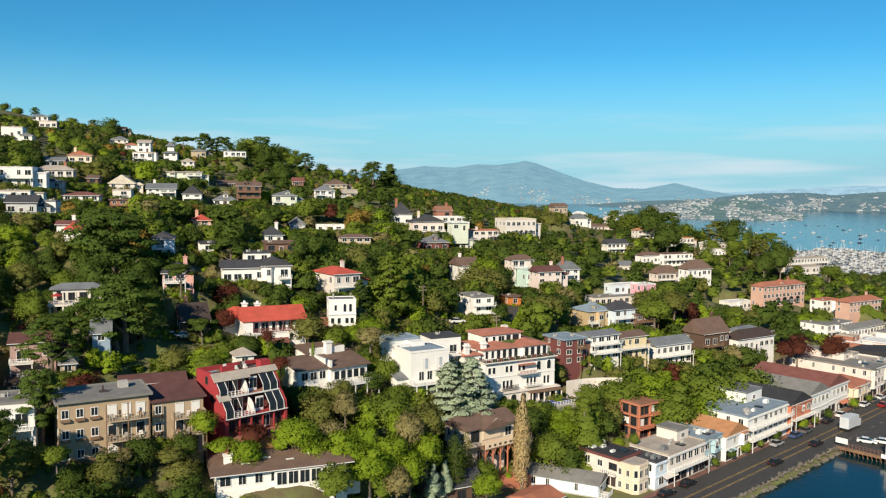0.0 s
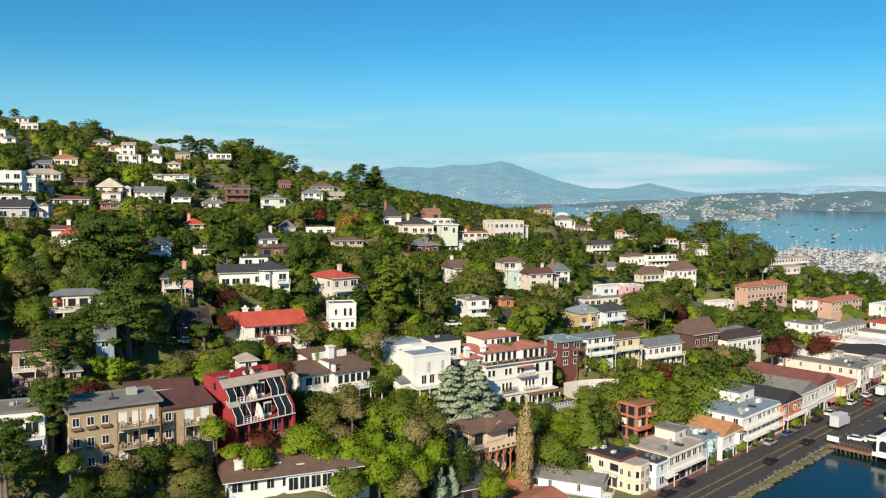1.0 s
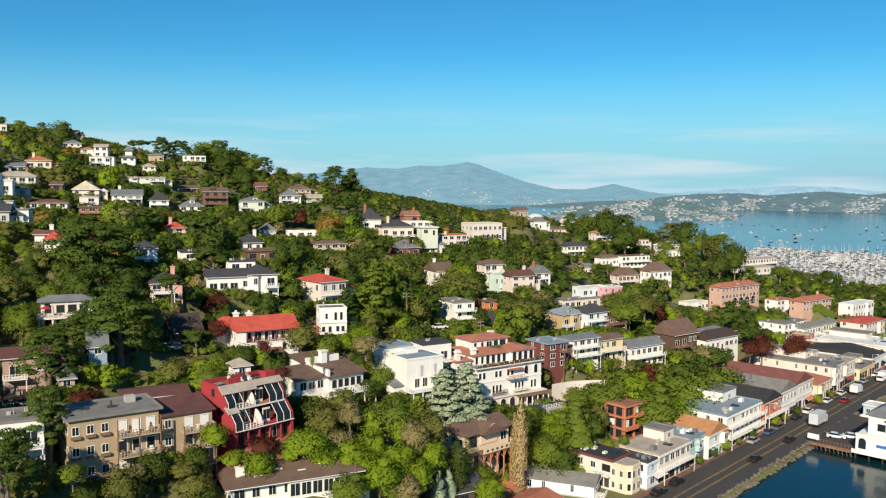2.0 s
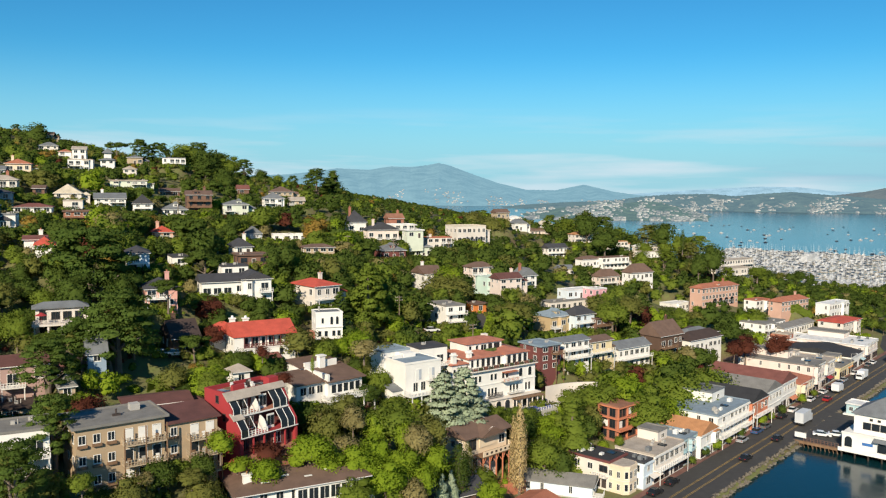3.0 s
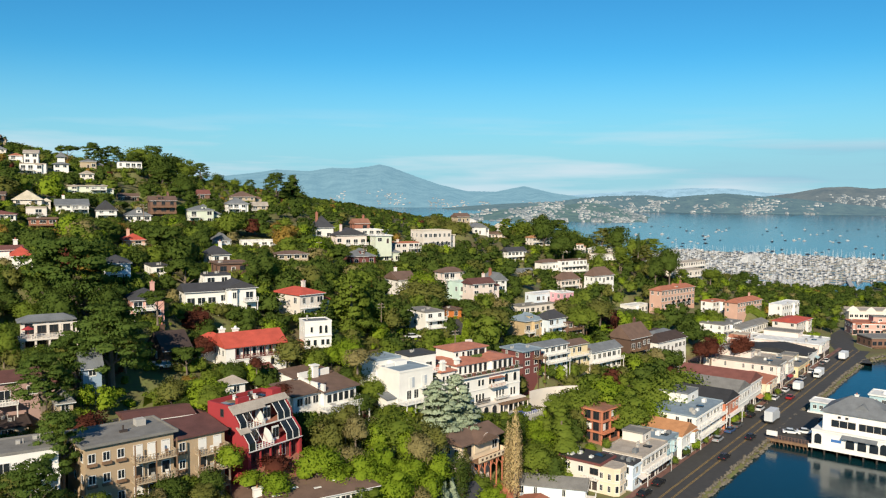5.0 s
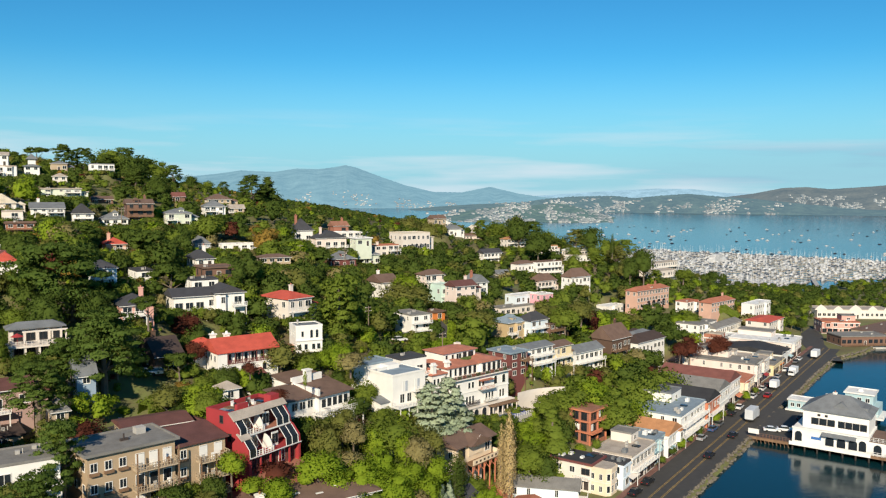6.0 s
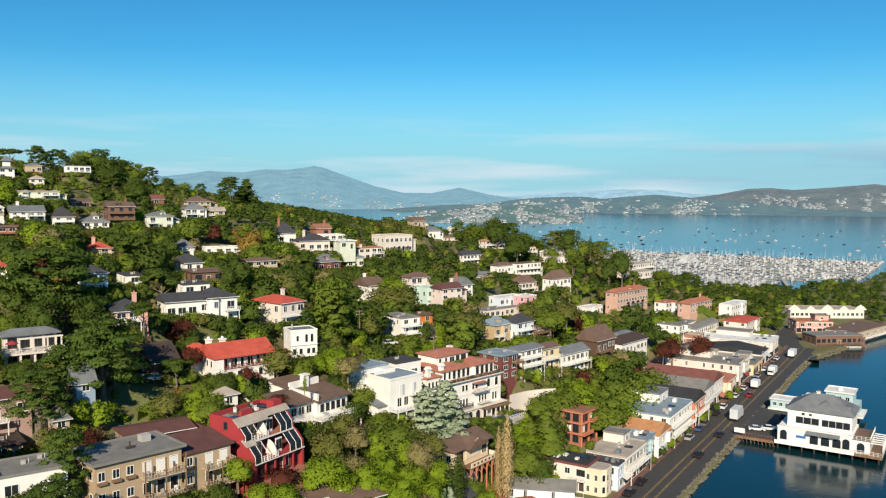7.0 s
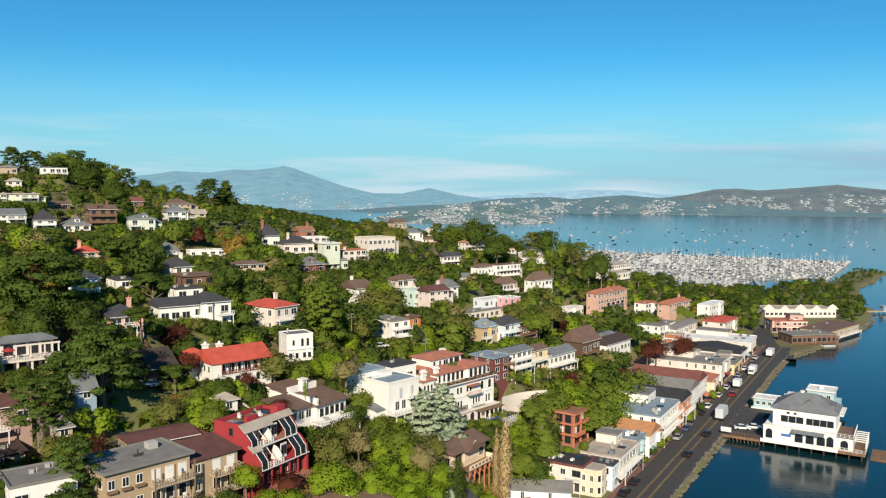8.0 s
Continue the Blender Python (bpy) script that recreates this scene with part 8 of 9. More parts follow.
def build_marina():
    white, blue = mat("boat_white", (0.56, 0.56, 0.56), 0.5, 0.45, 0.15, 2.0), mat("boat_canvas_blue", (0.07, 0.09, 0.12), 0.8, 0.4)
    hull, cabin, mast = boat_meshes()
    first = {}

    def boat(x, y, yaw, k, big=1.0, sail=True, dark=False):
        key = (sail, dark)
        m = pose(x, y, WATER, 0, 0, yaw)
        if key not in first:
            e = thing("boat", x, y, WATER, yaw, ("dark-hulled" if dark else "white-hulled") + (" sailing boat" if sail else " motor boat") + " lying on calm water", "boat", "boats on the bay")
            part("hull", hull.mesh("hull", mat("boat_dark", (0.03, 0.04, 0.06), 0.4, 0.2) if dark else white), None, e)
            part("cabin", cabin.mesh("cabin", white if not dark else blue), None, e)
            if sail:
                part("mast", mast.mesh("mast", FRAME), None, e)
            first[key] = e
        else:
            e = copy_thing(first[key], m)
        e.scale = (big, big, big)
        return e

    rng = np.random.default_rng(3)
    # loose moorings
    for i in range(120):
        d, a = 820 + 900 * rng.random() ** 0.9, radians(rng.uniform(21, 46))
        x, y = -20 + d * math.sin(a), d * math.cos(a)
        boat(x, y, rng.uniform(-20, 20), i, rng.uniform(0.35, 0.7), bool(rng.random() < 0.35), bool(rng.random() < 0.5))
    # berths on both sides of floating docks
    dock_m = mat("dock_planks", (0.40, 0.36, 0.30), 0.9, 0.3)
    V = {"white": Geo(), "mast": Geo(), "blue": Geo()}
    alone = 0
    for r, s in enumerate(np.arange(450, 752, 17.5)):
        u0, u1 = 62 - 50 * min(1, max(0, (s - 505) / 45)), 255 + (s - 450) * 0.14
        x0, y0 = plan(s, u0)
        x1, y1 = plan(s, u1)
        L = math.hypot(x1 - x0, y1 - y0)
        yw = math.degrees(math.atan2(y1 - y0, x1 - x0))
        d = thing("dock", x0, y0, WATER, yw, "long floating timber dock between moored boats", "dock", "marina docks")
        part("walkway", Geo().box(0, -0.9, 0.1, L, 0.9, 0.5), dock_m, d)
        for u in np.arange(u0 + 2, u1, 4.4):
            for side in (-1, 1):
                if rng.random() < 0.44:
                    continue
                x, y = plan(s + side * rng.uniform(5.6, 6.4), u + rng.uniform(-0.4, 0.4))
                yaw = ROAD_YAW + (0 if side > 0 else 180) + rng.uniform(-3, 3)
                big = rng.uniform(0.7, 1.15)
                sail = rng.random() < 0.62
                if r < 4 and alone < 150:
                    alone += 1
                    boat(x, y, yaw, alone, big, bool(sail))
                    continue
                c, q = math.cos(radians(yaw)) * big, math.sin(radians(yaw)) * big
                for src, dst in ((hull, "white"), (cabin, "blue" if rng.random() < 0.42 else "white"), (mast, "mast")):
                    if src is mast and not sail:
                        continue
                    V[dst].add([(px * c - py * q + x, px * q + py * c + y, pz * big + WATER) for px, py, pz in src.v], src.f)
    for k, g in V.items():
        tagged(new("moored_boats", g.mesh("moored_boats", {"white": white, "mast": FRAME, "blue": blue}[k])), {"white": "dense rows of white boat hulls in the marina", "mast": "thicket of thin white masts in the marina", "blue": "blue canvas boat covers in the marina"}[k], "boats", kind="stuff")
    x, y = plan(640, 175)
    e = thing("ferry", x, y, WATER, 30, "large white motor yacht moored in the marina", "boat")
    part("hull", Geo().prism([(-14, -4), (10, -4), (16, 0), (10, 4), (-14, 4)], -0.5, 3.0), white, e)
    part("cabin", Geo().box(-12, -3.2, 3.0, 8, 3.2, 5.6), white, e)
    part("bridge", Geo().box(-8, -2.6, 5.6, 4, 2.6, 7.6), white, e)
    x, y = plan(446, 46)
    e = thing("breakwater", x, y, WATER, 55, "long low pale breakwater pier by the marina", "pier")
    part("wall", Geo().box(0, -1.6, -3, 70, 1.6, 1.4), CONC, e)


build_marina()


# ---- houses across the bay, tiny with distance ----
def far_houses():
    """Small pale houses in clusters, tied to the slopes of the far shore."""
    g, r = Geo(), Geo()
    rng = np.random.default_rng(8)
    # azimuths, crest heights, crest distance, depth, how far up the slope, count, size
    shores = (
        ((17.0, 20.9, 22.5, 25.3, 26.8, 28.4, 30.3, 32.6, 34.5, 37), (30, 46, 54, 58, 50, 59, 67, 57, 50, 36), 3150, 400, 0.8, 1400, 1.1),
        ((12.0, 15, 17, 18.5, 19.6, 21, 22.2, 23.4, 24.4, 25.0), (14, 22, 28, 36, 33, 40, 36, 24, 10, 5), 2250, 480, 0.9, 1100, 0.9),
        ((34.5, 36.3, 37.7, 39.1, 41.5, 43.8, 44.8, 47, 49), (69, 92, 96, 88, 99, 112, 103, 89, 94), 3500, 500, 0.6, 1200, 1.2),
        ((2, 5, 6.7, 7.4, 9.4, 10.9, 12.9, 14.9, 16.9, 18.9), (190, 200, 217, 205, 147, 106, 69, 67, 100, 62), 4600, 1500, 0.22, 420, 1.0),
    )
    for az, tops, dist, depth, reach, count, size in shores:
        for _ in range(count):
            a, k = rng.uniform(az[0], az[-1]), 0.03 + reach * rng.random() ** 1.5
            if noise.noise((a * 1.3, k * 3.0, dist * 0.01)) + 0.6 * noise.noise((a * 5.0, k * 9.0, 2.0)) < 0.02:
                continue
            d = dist + depth * (k - 1) * 0.9
            z = np.interp(a, az, tops) * k ** 0.8 + 0.5
            x, y = d * math.sin(radians(a)), d * math.cos(radians(a))
            w, h = rng.uniform(3.0, 8.0) * size, rng.uniform(0.8, 2.2) * size
            g.box(x - w / 2, y - 9, z - 2.0, x + w / 2, y, z + h)
            r.add([(x - w / 2 - 0.4, y - 9.5, z + h), (x + w / 2 + 0.4, y - 9.5, z + h), (x + w / 2, y, z + h + 1.1), (x - w / 2, y, z + h + 1.1)], [(0, 1, 2, 3)])
    # far walls and roofs get the same haze as a faint glow
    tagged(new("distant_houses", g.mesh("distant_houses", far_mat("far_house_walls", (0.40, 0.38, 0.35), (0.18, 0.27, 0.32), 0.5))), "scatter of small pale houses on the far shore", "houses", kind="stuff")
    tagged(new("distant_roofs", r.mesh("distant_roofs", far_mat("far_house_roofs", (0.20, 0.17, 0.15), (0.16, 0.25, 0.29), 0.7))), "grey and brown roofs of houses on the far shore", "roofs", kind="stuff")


far_houses()


# ---- rock bank below the road ----
def rock_bank():
    rng = np.random.default_rng(17)
    stone = mat("revetment_rock", (0.16, 0.138, 0.108), 0.95, 0.5, 0.7, 4.0, 0.5)
    shapes = []
    for i in range(7):
        v = ICO0_V * (1 + 0.22 * rng.normal(size=(len(ICO0_V), 1))) * rng.uniform(0.7, 1.25, 3) * (1, 1, 0.75)
        shapes.append((v, Geo().add(v, ICO0_F).mesh("rock", stone)))
    e = thing("rock_bank", 59.2, 159.0, 0.0, 0, "bank of tan boulders between the road and the water", "rocks")
    rest = Geo()
    n = 0
    for s in np.arange(-50, 330, 0.62):
        for q in range(3):
            k = (q + rng.uniform(-0.3, 0.3)) / 2.2
            ss = s + rng.uniform(-0.4, 0.4)
            nn = coast(ss) - 1.5 + 2.1 * k
            x, y = plan(ss, -nn)
            z = 3.3 - 3.5 * max(0, k) ** 1.1 + rng.uniform(-0.1, 0.15)
            r = rng.uniform(0.32, 0.62)
            v, me = shapes[rng.integers(7)]
            a = rng.uniform(0, 6.28)
            if 0 < s < 130 and n < 290 and q == n % 3:
                n += 1
                o = part("rock", me, None, e, loc=(x - 59.2, y - 159.0, z), rz=a)
                o.scale = (r, r, r)
            else:
                cs, sn = math.cos(a) * r, math.sin(a) * r
                rest.add([(px * cs - py * sn + x, px * sn + py * cs + y, pz * r + z) for px, py, pz in v], ICO0_F.tolist())
    tagged(new("rock_rubble", rest.mesh("rock_rubble", stone)), "tan boulders heaped along the water's edge", "rocks", kind="stuff")


rock_bank()


# ---- far pier off the point ----
def far_pier():
    e = thing("pier", 348.8, 369.9, WATER - 0.4, -8, "dark timber pier on posts reaching into the bay", "pier")
    part("deck", Geo().box(-6, -2.2, 1.5, 70, 2.2, 2.0), PALEWOOD, e)
    part("shed", Geo().box(8, -1.8, 2.0, 20, 1.8, 4.6).box(7.6, -2.1, 4.6, 20.4, 2.1, 4.9), wall_m("bluegrey"), e)
    for i in range(13):
        for y in (-1.8, 1.8):
            part("pier_post", PILE, None, e, loc=(-4 + i * 6.0, y, 1.5))


far_pier()


# ---- put the place together ----
build_road()
build_far()
build_setting()
build_lanes()
# ---- single large trees ----
tree("cypress", "cypress", -46.6, 161.7, 17.6, 1.1, 29.4)
tree("cypress", "cypress", -59.4, 189.4, 23.2, 1.1, 34.4)
tree("cypress", "cypress", -54.5, 147.5, 11.0, 1.05, 29.5)
tree("cypress", "cypress", -51.6, 157.6, 13.0, 0.95, 29.6)
tree("cypress", "cypress", -72.4, 197.1, 16.8, 0.9, 33.3)
tree("cypress", "cypress", -47.2, 113.8, 9.9, 0.9, 23.0)
tree("cypress", "cypress", -47.6, 128.3, 11.6, 0.8, 23.9)
tree("flat", "dark", -40.4, 177.3, 7.2, 1.1, 41.0)
tree("flat", "dark", -39.3, 214.9, 11.6, 1.1, 40.9)
tree("cedar", "mid", 3.2, 213.6, 18.3, 0.95, 30.0)
tree("cedar", "dark", -4.4, 206.9, 10.1, 0.9, 31.4)
tree("cedar", "blue", 17.8, 171.5, 12.6, 1.15, 15.4)
tree("cedar", "blue", 22.4, 174.0, 13.4, 1.1, 15.4)
tree("column", "straw", 32.0, 159.7, 20.5, 0.55, 4.2)
tree("column", "straw", 31.5, 162.9, 18.1, 0.45, 3.0)
tree("column", "olive", 20.8, 157.1, 11.6, 0.9, 5.9)
tree("cone", "mid", 46.8, 173.0, 16.2, 1.3, 4.1)
tree("cone", "blue", 16.6, 149.7, 6.8, 0.9, 7.3)
tree("round", "bright", -9.0, 138.0, 8.0, 1.35, 18.4)
tree("round", "mid", 5.0, 153.3, 10.2, 1.45, 17.0)
tree("round", "brown", -1.9, 148.8, 6.7, 1.0, 21.0)
tree("round", "olive", -3.4, 153.9, 7.7, 1.0, 21.2)
tree("round", "brown", 9.8, 146.7, 7.8, 0.95, 16.9)
tree("round", "olive", 13.1, 152.3, 8.3, 1.1, 16.5)
tree("round", "bright", 1.9, 143.6, 8.1, 0.95, 15.8)
tree("round", "bright", -1.2, 139.8, 9.1, 1.0, 14.3)
tree("round", "brown", -3.8, 142.9, 7.0, 1.0, 17.4)
tree("round", "bright", 6.5, 142.1, 8.2, 1.05, 14.0)
tree("round", "bright", 3.5, 137.4, 9.0, 1.15, 12.5)
tree("round", "bright", 10.2, 141.6, 8.8, 0.9, 10.4)
tree("round", "bright", 13.1, 147.3, 8.4, 0.9, 12.8)
tree("round", "bright", 8.0, 149.0, 7.8, 0.8, 16.8)
tree("round", "bright", -6.1, 138.0, 7.9, 1.0, 15.3)
tree("round", "bright", 2.1, 150.6, 8.1, 0.8, 17.6)
tree("cone", "blue", 14.4, 146.1, 6.4, 0.9, 8.4)
tree("column", "dark", 18.4, 152.5, 11.2, 1.6, 7.2)
tree("round", "mid", -1.7, 131.8, 7.6, 1.1, 12.7)
tree("round", "brown", 8.0, 137.9, 7.1, 1.0, 10.5)
tree("round", "bright", -16.3, 132.8, 6.1, 1.2, 17.8)
tree("cone", "mid", 5.1, 138.2, 7.5, 1.1, 11.5)
tree("round", "brown", -7.3, 152.0, 4.9, 1.1, 20.8)
tree("round", "bright", 24.4, 150.2, 6.7, 1.1, 5.5)
tree("round", "mid", 38.8, 167.1, 10.0, 1.1, 5.4)
tree("round", "dark", 42.3, 166.1, 8.7, 1.0, 4.3)
tree("round", "bright", 44.5, 182.0, 5.0, 1.2, 11.0)
tree("round", "mid", 50.6, 186.5, 6.9, 1.3, 13.1)
tree("round", "bright", 55.0, 175.8, 4.6, 0.9, 6.4)
tree("round", "mid", 57.4, 172.4, 3.9, 0.8, 9.0)
tree("column", "bright", -9.7, 162.0, 3.6, 0.9, 30.4)
tree("round", "brown", 0.8, 173.7, 5.5, 1.5, 29.8)
tree("round", "olive", 30.0, 261.0, 14.9, 1.5, 26.7)
tree("round", "bright", 31.8, 266.8, 9.5, 1.4, 33.3)
tree("round", "mid", 11.8, 226.0, 8.8, 1.6, 30.0)
tree("round", "mid", 46.6, 181.0, 7.0, 1.2, 9.0)
tree("round", "bright", 42.7, 174.4, 7.6, 1.1, 8.0)
tree("round", "mid", 59.4, 195.1, 11.7, 1.3, 8.9)
tree("round", "mid", 71.2, 190.5, 13.0, 1.2, 5.4)
tree("round", "bright", 77.9, 195.2, 13.3, 1.2, 2.1)
tree("round", "bright", 69.6, 202.0, 10.6, 1.2, 9.5)
tree("round", "mid", 88.4, 208.0, 17.4, 1.3, 2.4)
tree("round", "mid", 148.4, 316.7, 10.3, 1.2, 8.2)
tree("round", "dark", 153.2, 314.2, 9.7, 1.2, 8.5)
tree("round", "bright", 158.8, 312.4, 10.0, 1.2, 8.7)
tree("round", "mid", 164.6, 311.4, 10.0, 1.2, 9.2)
tree("round", "dark", 123.3, 304.2, 8.2, 1.3, 14.1)
tree("round", "mid", 126.9, 300.4, 8.1, 1.3, 13.8)
tree("round", "olive", 133.2, 299.6, 8.6, 1.3, 12.9)
tree("round", "mid", 101.4, 220.6, 16.8, 1.3, 1.5)
tree("round", "red", 128.6, 251.4, 9.6, 1.1, 11.0)
tree("round", "red", 139.6, 250.9, 9.6, 1.1, 10.9)
tree("round", "red", 123.1, 248.7, 7.6, 1.0, 11.8)
tree("cypress", "dark", -107.0, 436.2, 17.2, 0.85, 74.4)
tree("cypress", "dark", -98.4, 441.1, 17.1, 0.85, 73.1)
tree("cypress", "dark", -88.7, 447.0, 13.0, 0.85, 74.2)
tree("round", "dark", -77.5, 451.9, 21.0, 1.1, 69.0)
tree("cypress", "dark", -71.1, 417.5, 17.3, 1.05, 63.3)
tree("round", "dark", -59.3, 398.9, 14.0, 1.1, 63.6)
tree("flat", "mid", -47.5, 465.4, 13.2, 1.0, 62.3)
tree("cypress", "dark", -17.6, 426.9, 18.0, 1.05, 59.1)
tree("cone", "dark", -8.9, 436.0, 19.5, 1.8, 57.5)
tree("round", "dark", -161.3, 446.8, 16.9, 1.3, 84.1)
tree("flat", "dark", -122.1, 448.0, 11.7, 1.2, 80.3)
tree("flat", "mid", -16.3, 301.9, 9.3, 1.0, 48.2)
tree("column", "gold", -16.4, 306.9, 8.4, 1.6, 49.0)
tree("round", "gold", -11.2, 302.0, 8.3, 1.2, 48.2)
tree("round", "olive", 65.6, 435.6, 14.5, 1.3, 42.3)
tree("round", "olive", 75.7, 423.5, 13.5, 1.4, 41.5)
tree("round", "dark", 137.9, 458.9, 23.3, 0.8, 34.1)
tree("round", "dark", 138.4, 427.1, 19.3, 1.1, 30.2)
tree("column", "dark", 176.0, 412.0, 12.8, 0.8, 34.3)
# trees along the skyline
tree("round", "dark", -215.5, 443.4, 6.0, 1.22, 101.7)
tree("round", "mid", -210.4, 446.2, 6.0, 1.34, 99.7)
tree("cypress", "cypress", -206.1, 457.2, 6.0, 1.10, 100.2)
tree("round", "dark", -197.8, 461.4, 6.0, 1.22, 97.6)
tree("round", "mid", -189.3, 465.4, 6.0, 1.34, 96.2)
tree("cypress", "cypress", -182.4, 477.0, 6.1, 1.10, 95.2)
tree("round", "dark", -172.8, 481.2, 6.0, 1.22, 91.8)
tree("round", "mid", -88.5, 457.2, 17.2, 1.34, 74.9)
tree("cypress", "cypress", -82.0, 458.6, 17.2, 1.10, 74.1)
tree("round", "dark", -73.5, 460.4, 16.2, 1.22, 73.0)
tree("round", "mid", -65.9, 462.0, 13.6, 1.34, 72.1)
tree("cypress", "cypress", -58.2, 463.4, 11.6, 1.10, 71.1)
tree("round", "dark", -48.8, 464.9, 8.6, 1.22, 69.8)
tree("round", "mid", -40.3, 474.1, 6.9, 1.34, 68.5)
tree("cypress", "cypress", -32.2, 475.0, 7.0, 1.10, 67.3)
# dense wood over the shoulder of the hill
for k, (x, y, h) in enumerate(((117, 500, 9), (126, 499, 13), (137, 496, 17), (147, 493, 22), (157, 490, 19), (162, 479, 17), (171, 476, 15), (177, 464, 16), (184, 461, 19),
                               (191, 448, 20), (199, 444, 18), (203, 432, 13), (122, 486, 9), (132, 482, 12), (143, 480, 15), (152, 476, 14), (165, 466, 12), (172, 456, 11),
                               (182, 448, 13), (190, 436, 14), (150, 436, 11), (158, 424, 12), (170, 420, 12), (178, 402, 11), (186, 410, 13), (190, 388, 10))):
    tree(("round", "cypress", "round")[k % 3], ("dark", "mid", "mid", "olive")[k % 4], x, y, h, 0.95 + 0.15 * (k % 3))
tree("round", "mid", 290.1, 539.2, 9.4, 1.3, 2.4)
tree("round", "dark", 296.7, 537.7, 10.2, 1.3, 2.5)
tree("round", "olive", 303.8, 537.1, 8.6, 1.3, 2.4)
tree("round", "dark", 310.9, 536.4, 8.2, 1.3, 2.4)
tree("round", "dark", 317.9, 535.6, 10.2, 1.3, 2.5)
tree("round", "dark", 325.5, 535.7, 7.8, 1.3, 2.4)
tree("round", "dark", 177.5, 378.1, 19.8, 0.75, 22.8)
tree("round", "dark", 169.3, 376.6, 14.0, 0.8, 23.1)
tree("round", "mid", 204.9, 386.3, 8.8, 1.6, 21.6)
tree("flat", "olive", 46.7, 235.4, 15.4, 0.9, 20.1)
tree("round", "dark", 51.6, 244.5, 12.4, 1.1, 21.7)
tree("round", "olive", 92.8, 262.7, 9.7, 1.3, 23.3)
tree("round", "mid", 85.8, 260.0, 11.5, 1.3, 20.0)
tree("flat", "dark", -33.8, 170.2, 7.6, 1.0, 30.4)
tree("round", "red", -20.2, 169.7, 3.5, 1.2, 31.3)
tree("round", "red", -15.2, 156.9, 3.8, 1.3, 28.5)
tree("round", "red", -34.1, 190.4, 7.8, 1.2, 34.9)
tree("bush", "bright", -45.6, 158.6, 2.2, 1.8)
tree("bush", "bright", -42.6, 157.6, 1.8, 1.6)
tree("bush", "gold", -33.0, 168.4, 2.2, 1.3)
tree("round", "mid", -29.2, 169.6, 4.6, 1.2)
tree("round", "mid", -27.6, 150.9, 5.7, 1.2, 28.3)
tree("round", "bright", -23.4, 133.3, 5.6, 1.1, 22.7)
tree("bush", "bright", -20.7, 132.5, 2.8, 1.5, 21.0)
tree("bush", "red", -16.4, 136.8, 4.3, 1.2, 20.7)
tree("round", "olive", -27.2, 128.8, 3.6, 1.6, 20.0)
tree("round", "brown", -33.3, 125.7, 3.0, 1.1, 21.3)
tree("round", "olive", -30.7, 129.2, 3.4, 1.1, 20.9)
# garden trees between the lower villas
tree("round", "mid", 248.2, 360.5, 6.5, 1.2)
tree("round", "dark", 249.4, 354.5, 7.5, 1.2)
tree("bush", "bright", 254.3, 353.1, 3.5, 1.2)
tree("round", "mid", 232.3, 334.3, 6.5, 1.2)
tree("round", "dark", 235.8, 331.5, 7.5, 1.2)
tree("bush", "bright", 219.8, 320.1, 3.5, 1.2)
tree("round", "mid", 202.8, 346.2, 6.5, 1.2)
tree("round", "dark", 199.3, 335.1, 7.5, 1.2)
tree("bush", "bright", 145.5, 351.1, 3.5, 1.2)
tree("round", "mid", 141.5, 335.0, 6.5, 1.2)
tree("round", "mid", -40.2, 118.0, 4.0, 1.2, 23.2)


def hedge(x0, y0, x1, y1, wide, h, leaf, label):
    """A clipped hedge following the ground."""
    rng = np.random.default_rng(int(abs(x0 * 10)))
    L = math.hypot(x1 - x0, y1 - y0)
    tx, ty = (x1 - x0) / L, (y1 - y0) / L
    n = max(2, int(L / 1.5))
    v, f = [], []
    for i in range(n + 1):
        x, y = x0 + tx * L * i / n, y0 + ty * L * i / n
        z = gz(x, y)
        w = wide / 2 * rng.uniform(0.85, 1.05)
        v += [(x - ty * w, y + tx * w, z - 0.5), (x + ty * w, y - tx * w, z - 0.5), (x + ty * w * 0.9, y - tx * w * 0.9, z + h * 0.92), (x - ty * w * 0.9, y + tx * w * 0.9, z + h * 0.92)]
        if i:
            q = (i - 1) * 4
            f += [(q, q + 3, q + 7), (q, q + 7, q + 4), (q + 3, q + 2, q + 6), (q + 3, q + 6, q + 7), (q + 1, q + 5, q + 6), (q + 1, q + 6, q + 2)]
    V, T = [np.array(v)], [np.array(f)]
    c = int(L * (wide + 2 * h) * 9)
    k, side = rng.random(c) * L, rng.uniform(-1, 1, c) * (wide / 2 + h)
    off = np.clip(side, -wide / 2, wide / 2)
    drop = np.abs(side) - np.abs(off)
    X, Y = x0 + tx * k - ty * off, y0 + ty * k + tx * off
    Z = ground_z(X, Y) + h - drop
    P = np.stack([X, Y, Z], 1)
    a, b = rng.normal(size=(c, 3)) * 0.16, rng.normal(size=(c, 3)) * 0.16
    n0 = len(v)
    V.append(np.stack([P - a, P + b, P + a, P - b], 1).reshape(-1, 3))
    i4 = n0 + 4 * np.arange(c)
    T += [np.stack([i4, i4 + 1, i4 + 2], 1), np.stack([i4, i4 + 2, i4 + 3], 1)]
    FREE.append(((x0 + x1) / 2, (y0 + y1) / 2, 2.5))
    tagged(new("hedge", tri_mesh("hedge", np.concatenate(V), np.concatenate(T), LEAF[leaf])), label, "hedge")


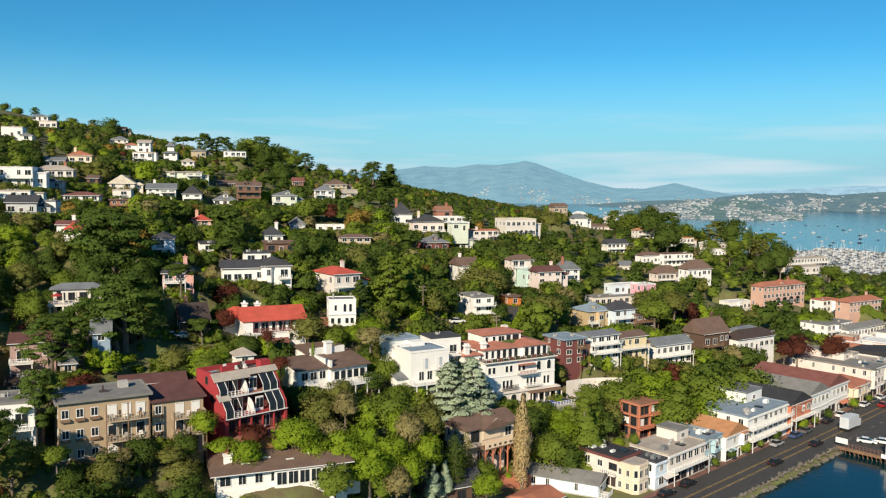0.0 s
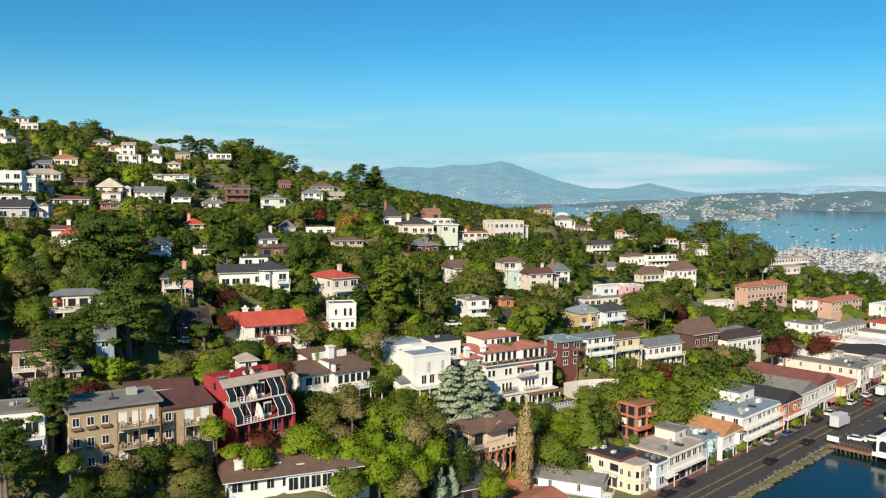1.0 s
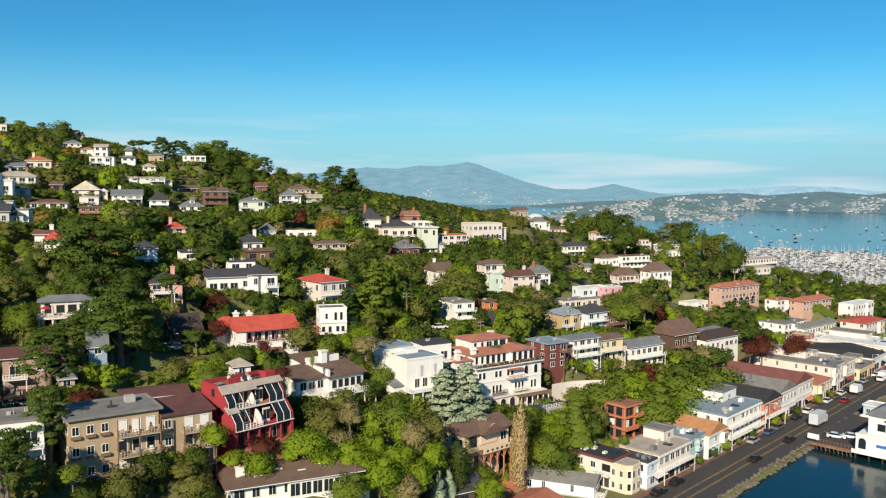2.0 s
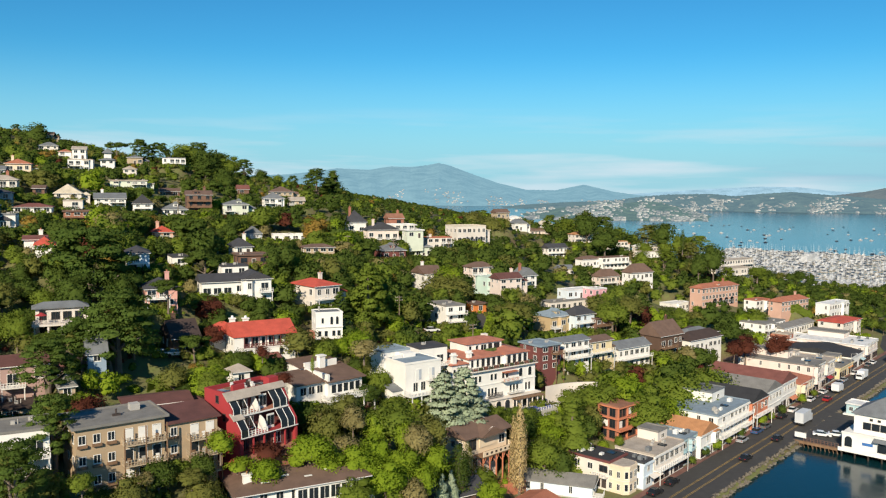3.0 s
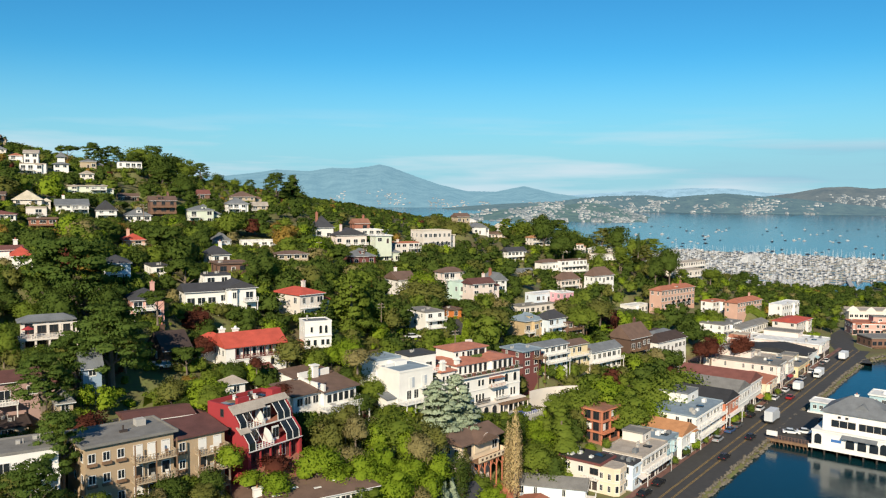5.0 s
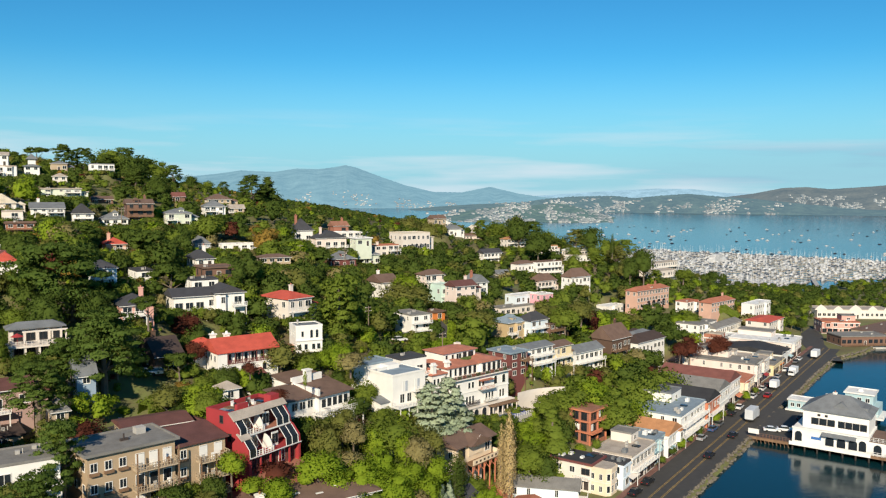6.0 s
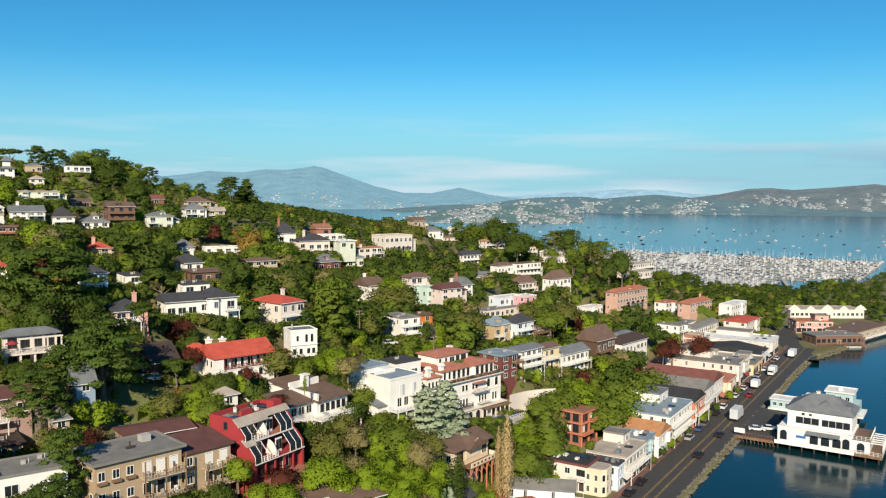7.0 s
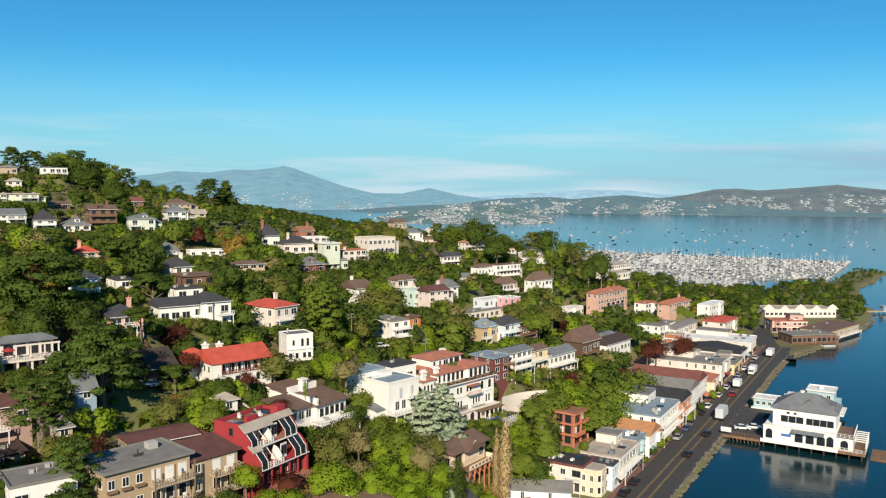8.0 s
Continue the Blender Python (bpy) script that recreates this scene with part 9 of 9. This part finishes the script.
hedge(-39.2, 155.8, -29.8, 166.2, 3.0, 2.2, "mid", "broad clipped green hedge beside the villa garden")
hedge(25.0, 219.5, 38.0, 232.0, 2.2, 2.2, "bright", "bright green curving hedge below the tall white house")
hedge(38.0, 232.0, 43.0, 250.0, 2.2, 2.4, "bright", "bright green hedge running up beside the lane")
hedge(-3.0, 196.0, 9.0, 210.0, 2.0, 2.0, "olive", "olive hedge above the bending lane")
hedge(-28.0, 157.0, -20.0, 160.0, 2.0, 1.8, "bright", "low bright hedge behind the crimson house")
hedge(166.0, 330.0, 205.0, 326.0, 3.0, 3.0, "mid", "long tall green hedge below the salmon villas")
hedge(58.0, 318.0, 84.0, 330.0, 3.0, 3.0, "dark", "long dark hedge beside the cream villa lawn")
hedge(-14.0, 158.0, -6.0, 154.0, 1.8, 1.6, "mid", "garden hedge in front of the low white house")
for q, at in enumerate((24, 31, 37, 44, 52, 66, 73, 81, 97, 108)):
    x, y = plan(at, 1.55)
    tree("round", ("mid", "dark", "bright")[q % 3], x, y, 2.6 + (q * 37 % 11) * 0.14, 0.95, 3.66, place="by the shops")
pts = place_woods()
ALONE = 200
for dist, kind, leaf, x, y, z, h, wd in pts[:ALONE]:
    tree(kind, leaf, x, y, h, wd, z)


def stuff_mesh(sel, cards, size, material, name, boughs=24):
    base = {}
    V, T, N, n0 = [], [], [], 0
    rng = np.random.default_rng(5)
    for q, (dist, kind, leaf, x, y, z, h, wd) in enumerate(sel):
        key = (kind, q % 5)
        if key not in base:
            base[key] = crown_arrays(kind, np.random.default_rng(q % 5 + 40), cards if kind != "bush" else cards // 3, size if kind != "bush" else size * 2, boughs)
        v, t, n = base[key]
        a = rng.uniform(0, 6.28)
        ca, sa = math.cos(a), math.sin(a)
        c, s = ca * h * wd, sa * h * wd
        V.append(np.stack([v[:, 0] * c - v[:, 1] * s + x, v[:, 0] * s + v[:, 1] * c + y, v[:, 2] * h + z - 0.04 * h], 1))
        N.append(np.stack([n[:, 0] * ca - n[:, 1] * sa, n[:, 0] * sa + n[:, 1] * ca, n[:, 2]], 1))
        T.append(t + n0)
        n0 += len(v)
    return tri_mesh(name, np.concatenate(V), np.concatenate(T), material, np.concatenate(N))


for leaf in LEAF:
    for band, (lo, hi, cards, size, boughs) in {"slope": (0, 330, 560, 0.040, 20), "ridge": (330, 9999, 220, 0.062, 14)}.items():
        sel = [p for p in pts[ALONE:] if p[2] == leaf and lo <= p[0] < hi]
        if sel:
            ob = new("woodland_" + band, stuff_mesh(sel, cards, size, LEAF[leaf], "woodland", boughs))
            tagged(ob, TONE[leaf] + " tree crowns filling the hillside between the houses", "woodland", kind="stuff")
shrubs = place_shrubs(pts)
for leaf in LEAF:
    sel = [p for p in shrubs if p[2] == leaf]
    if sel:
        tagged(new("undergrowth", stuff_mesh(sel, 280, 0.038, LEAF[leaf], "undergrowth")), TONE[leaf] + " shrubs and undergrowth covering the slope", "undergrowth", kind="stuff")
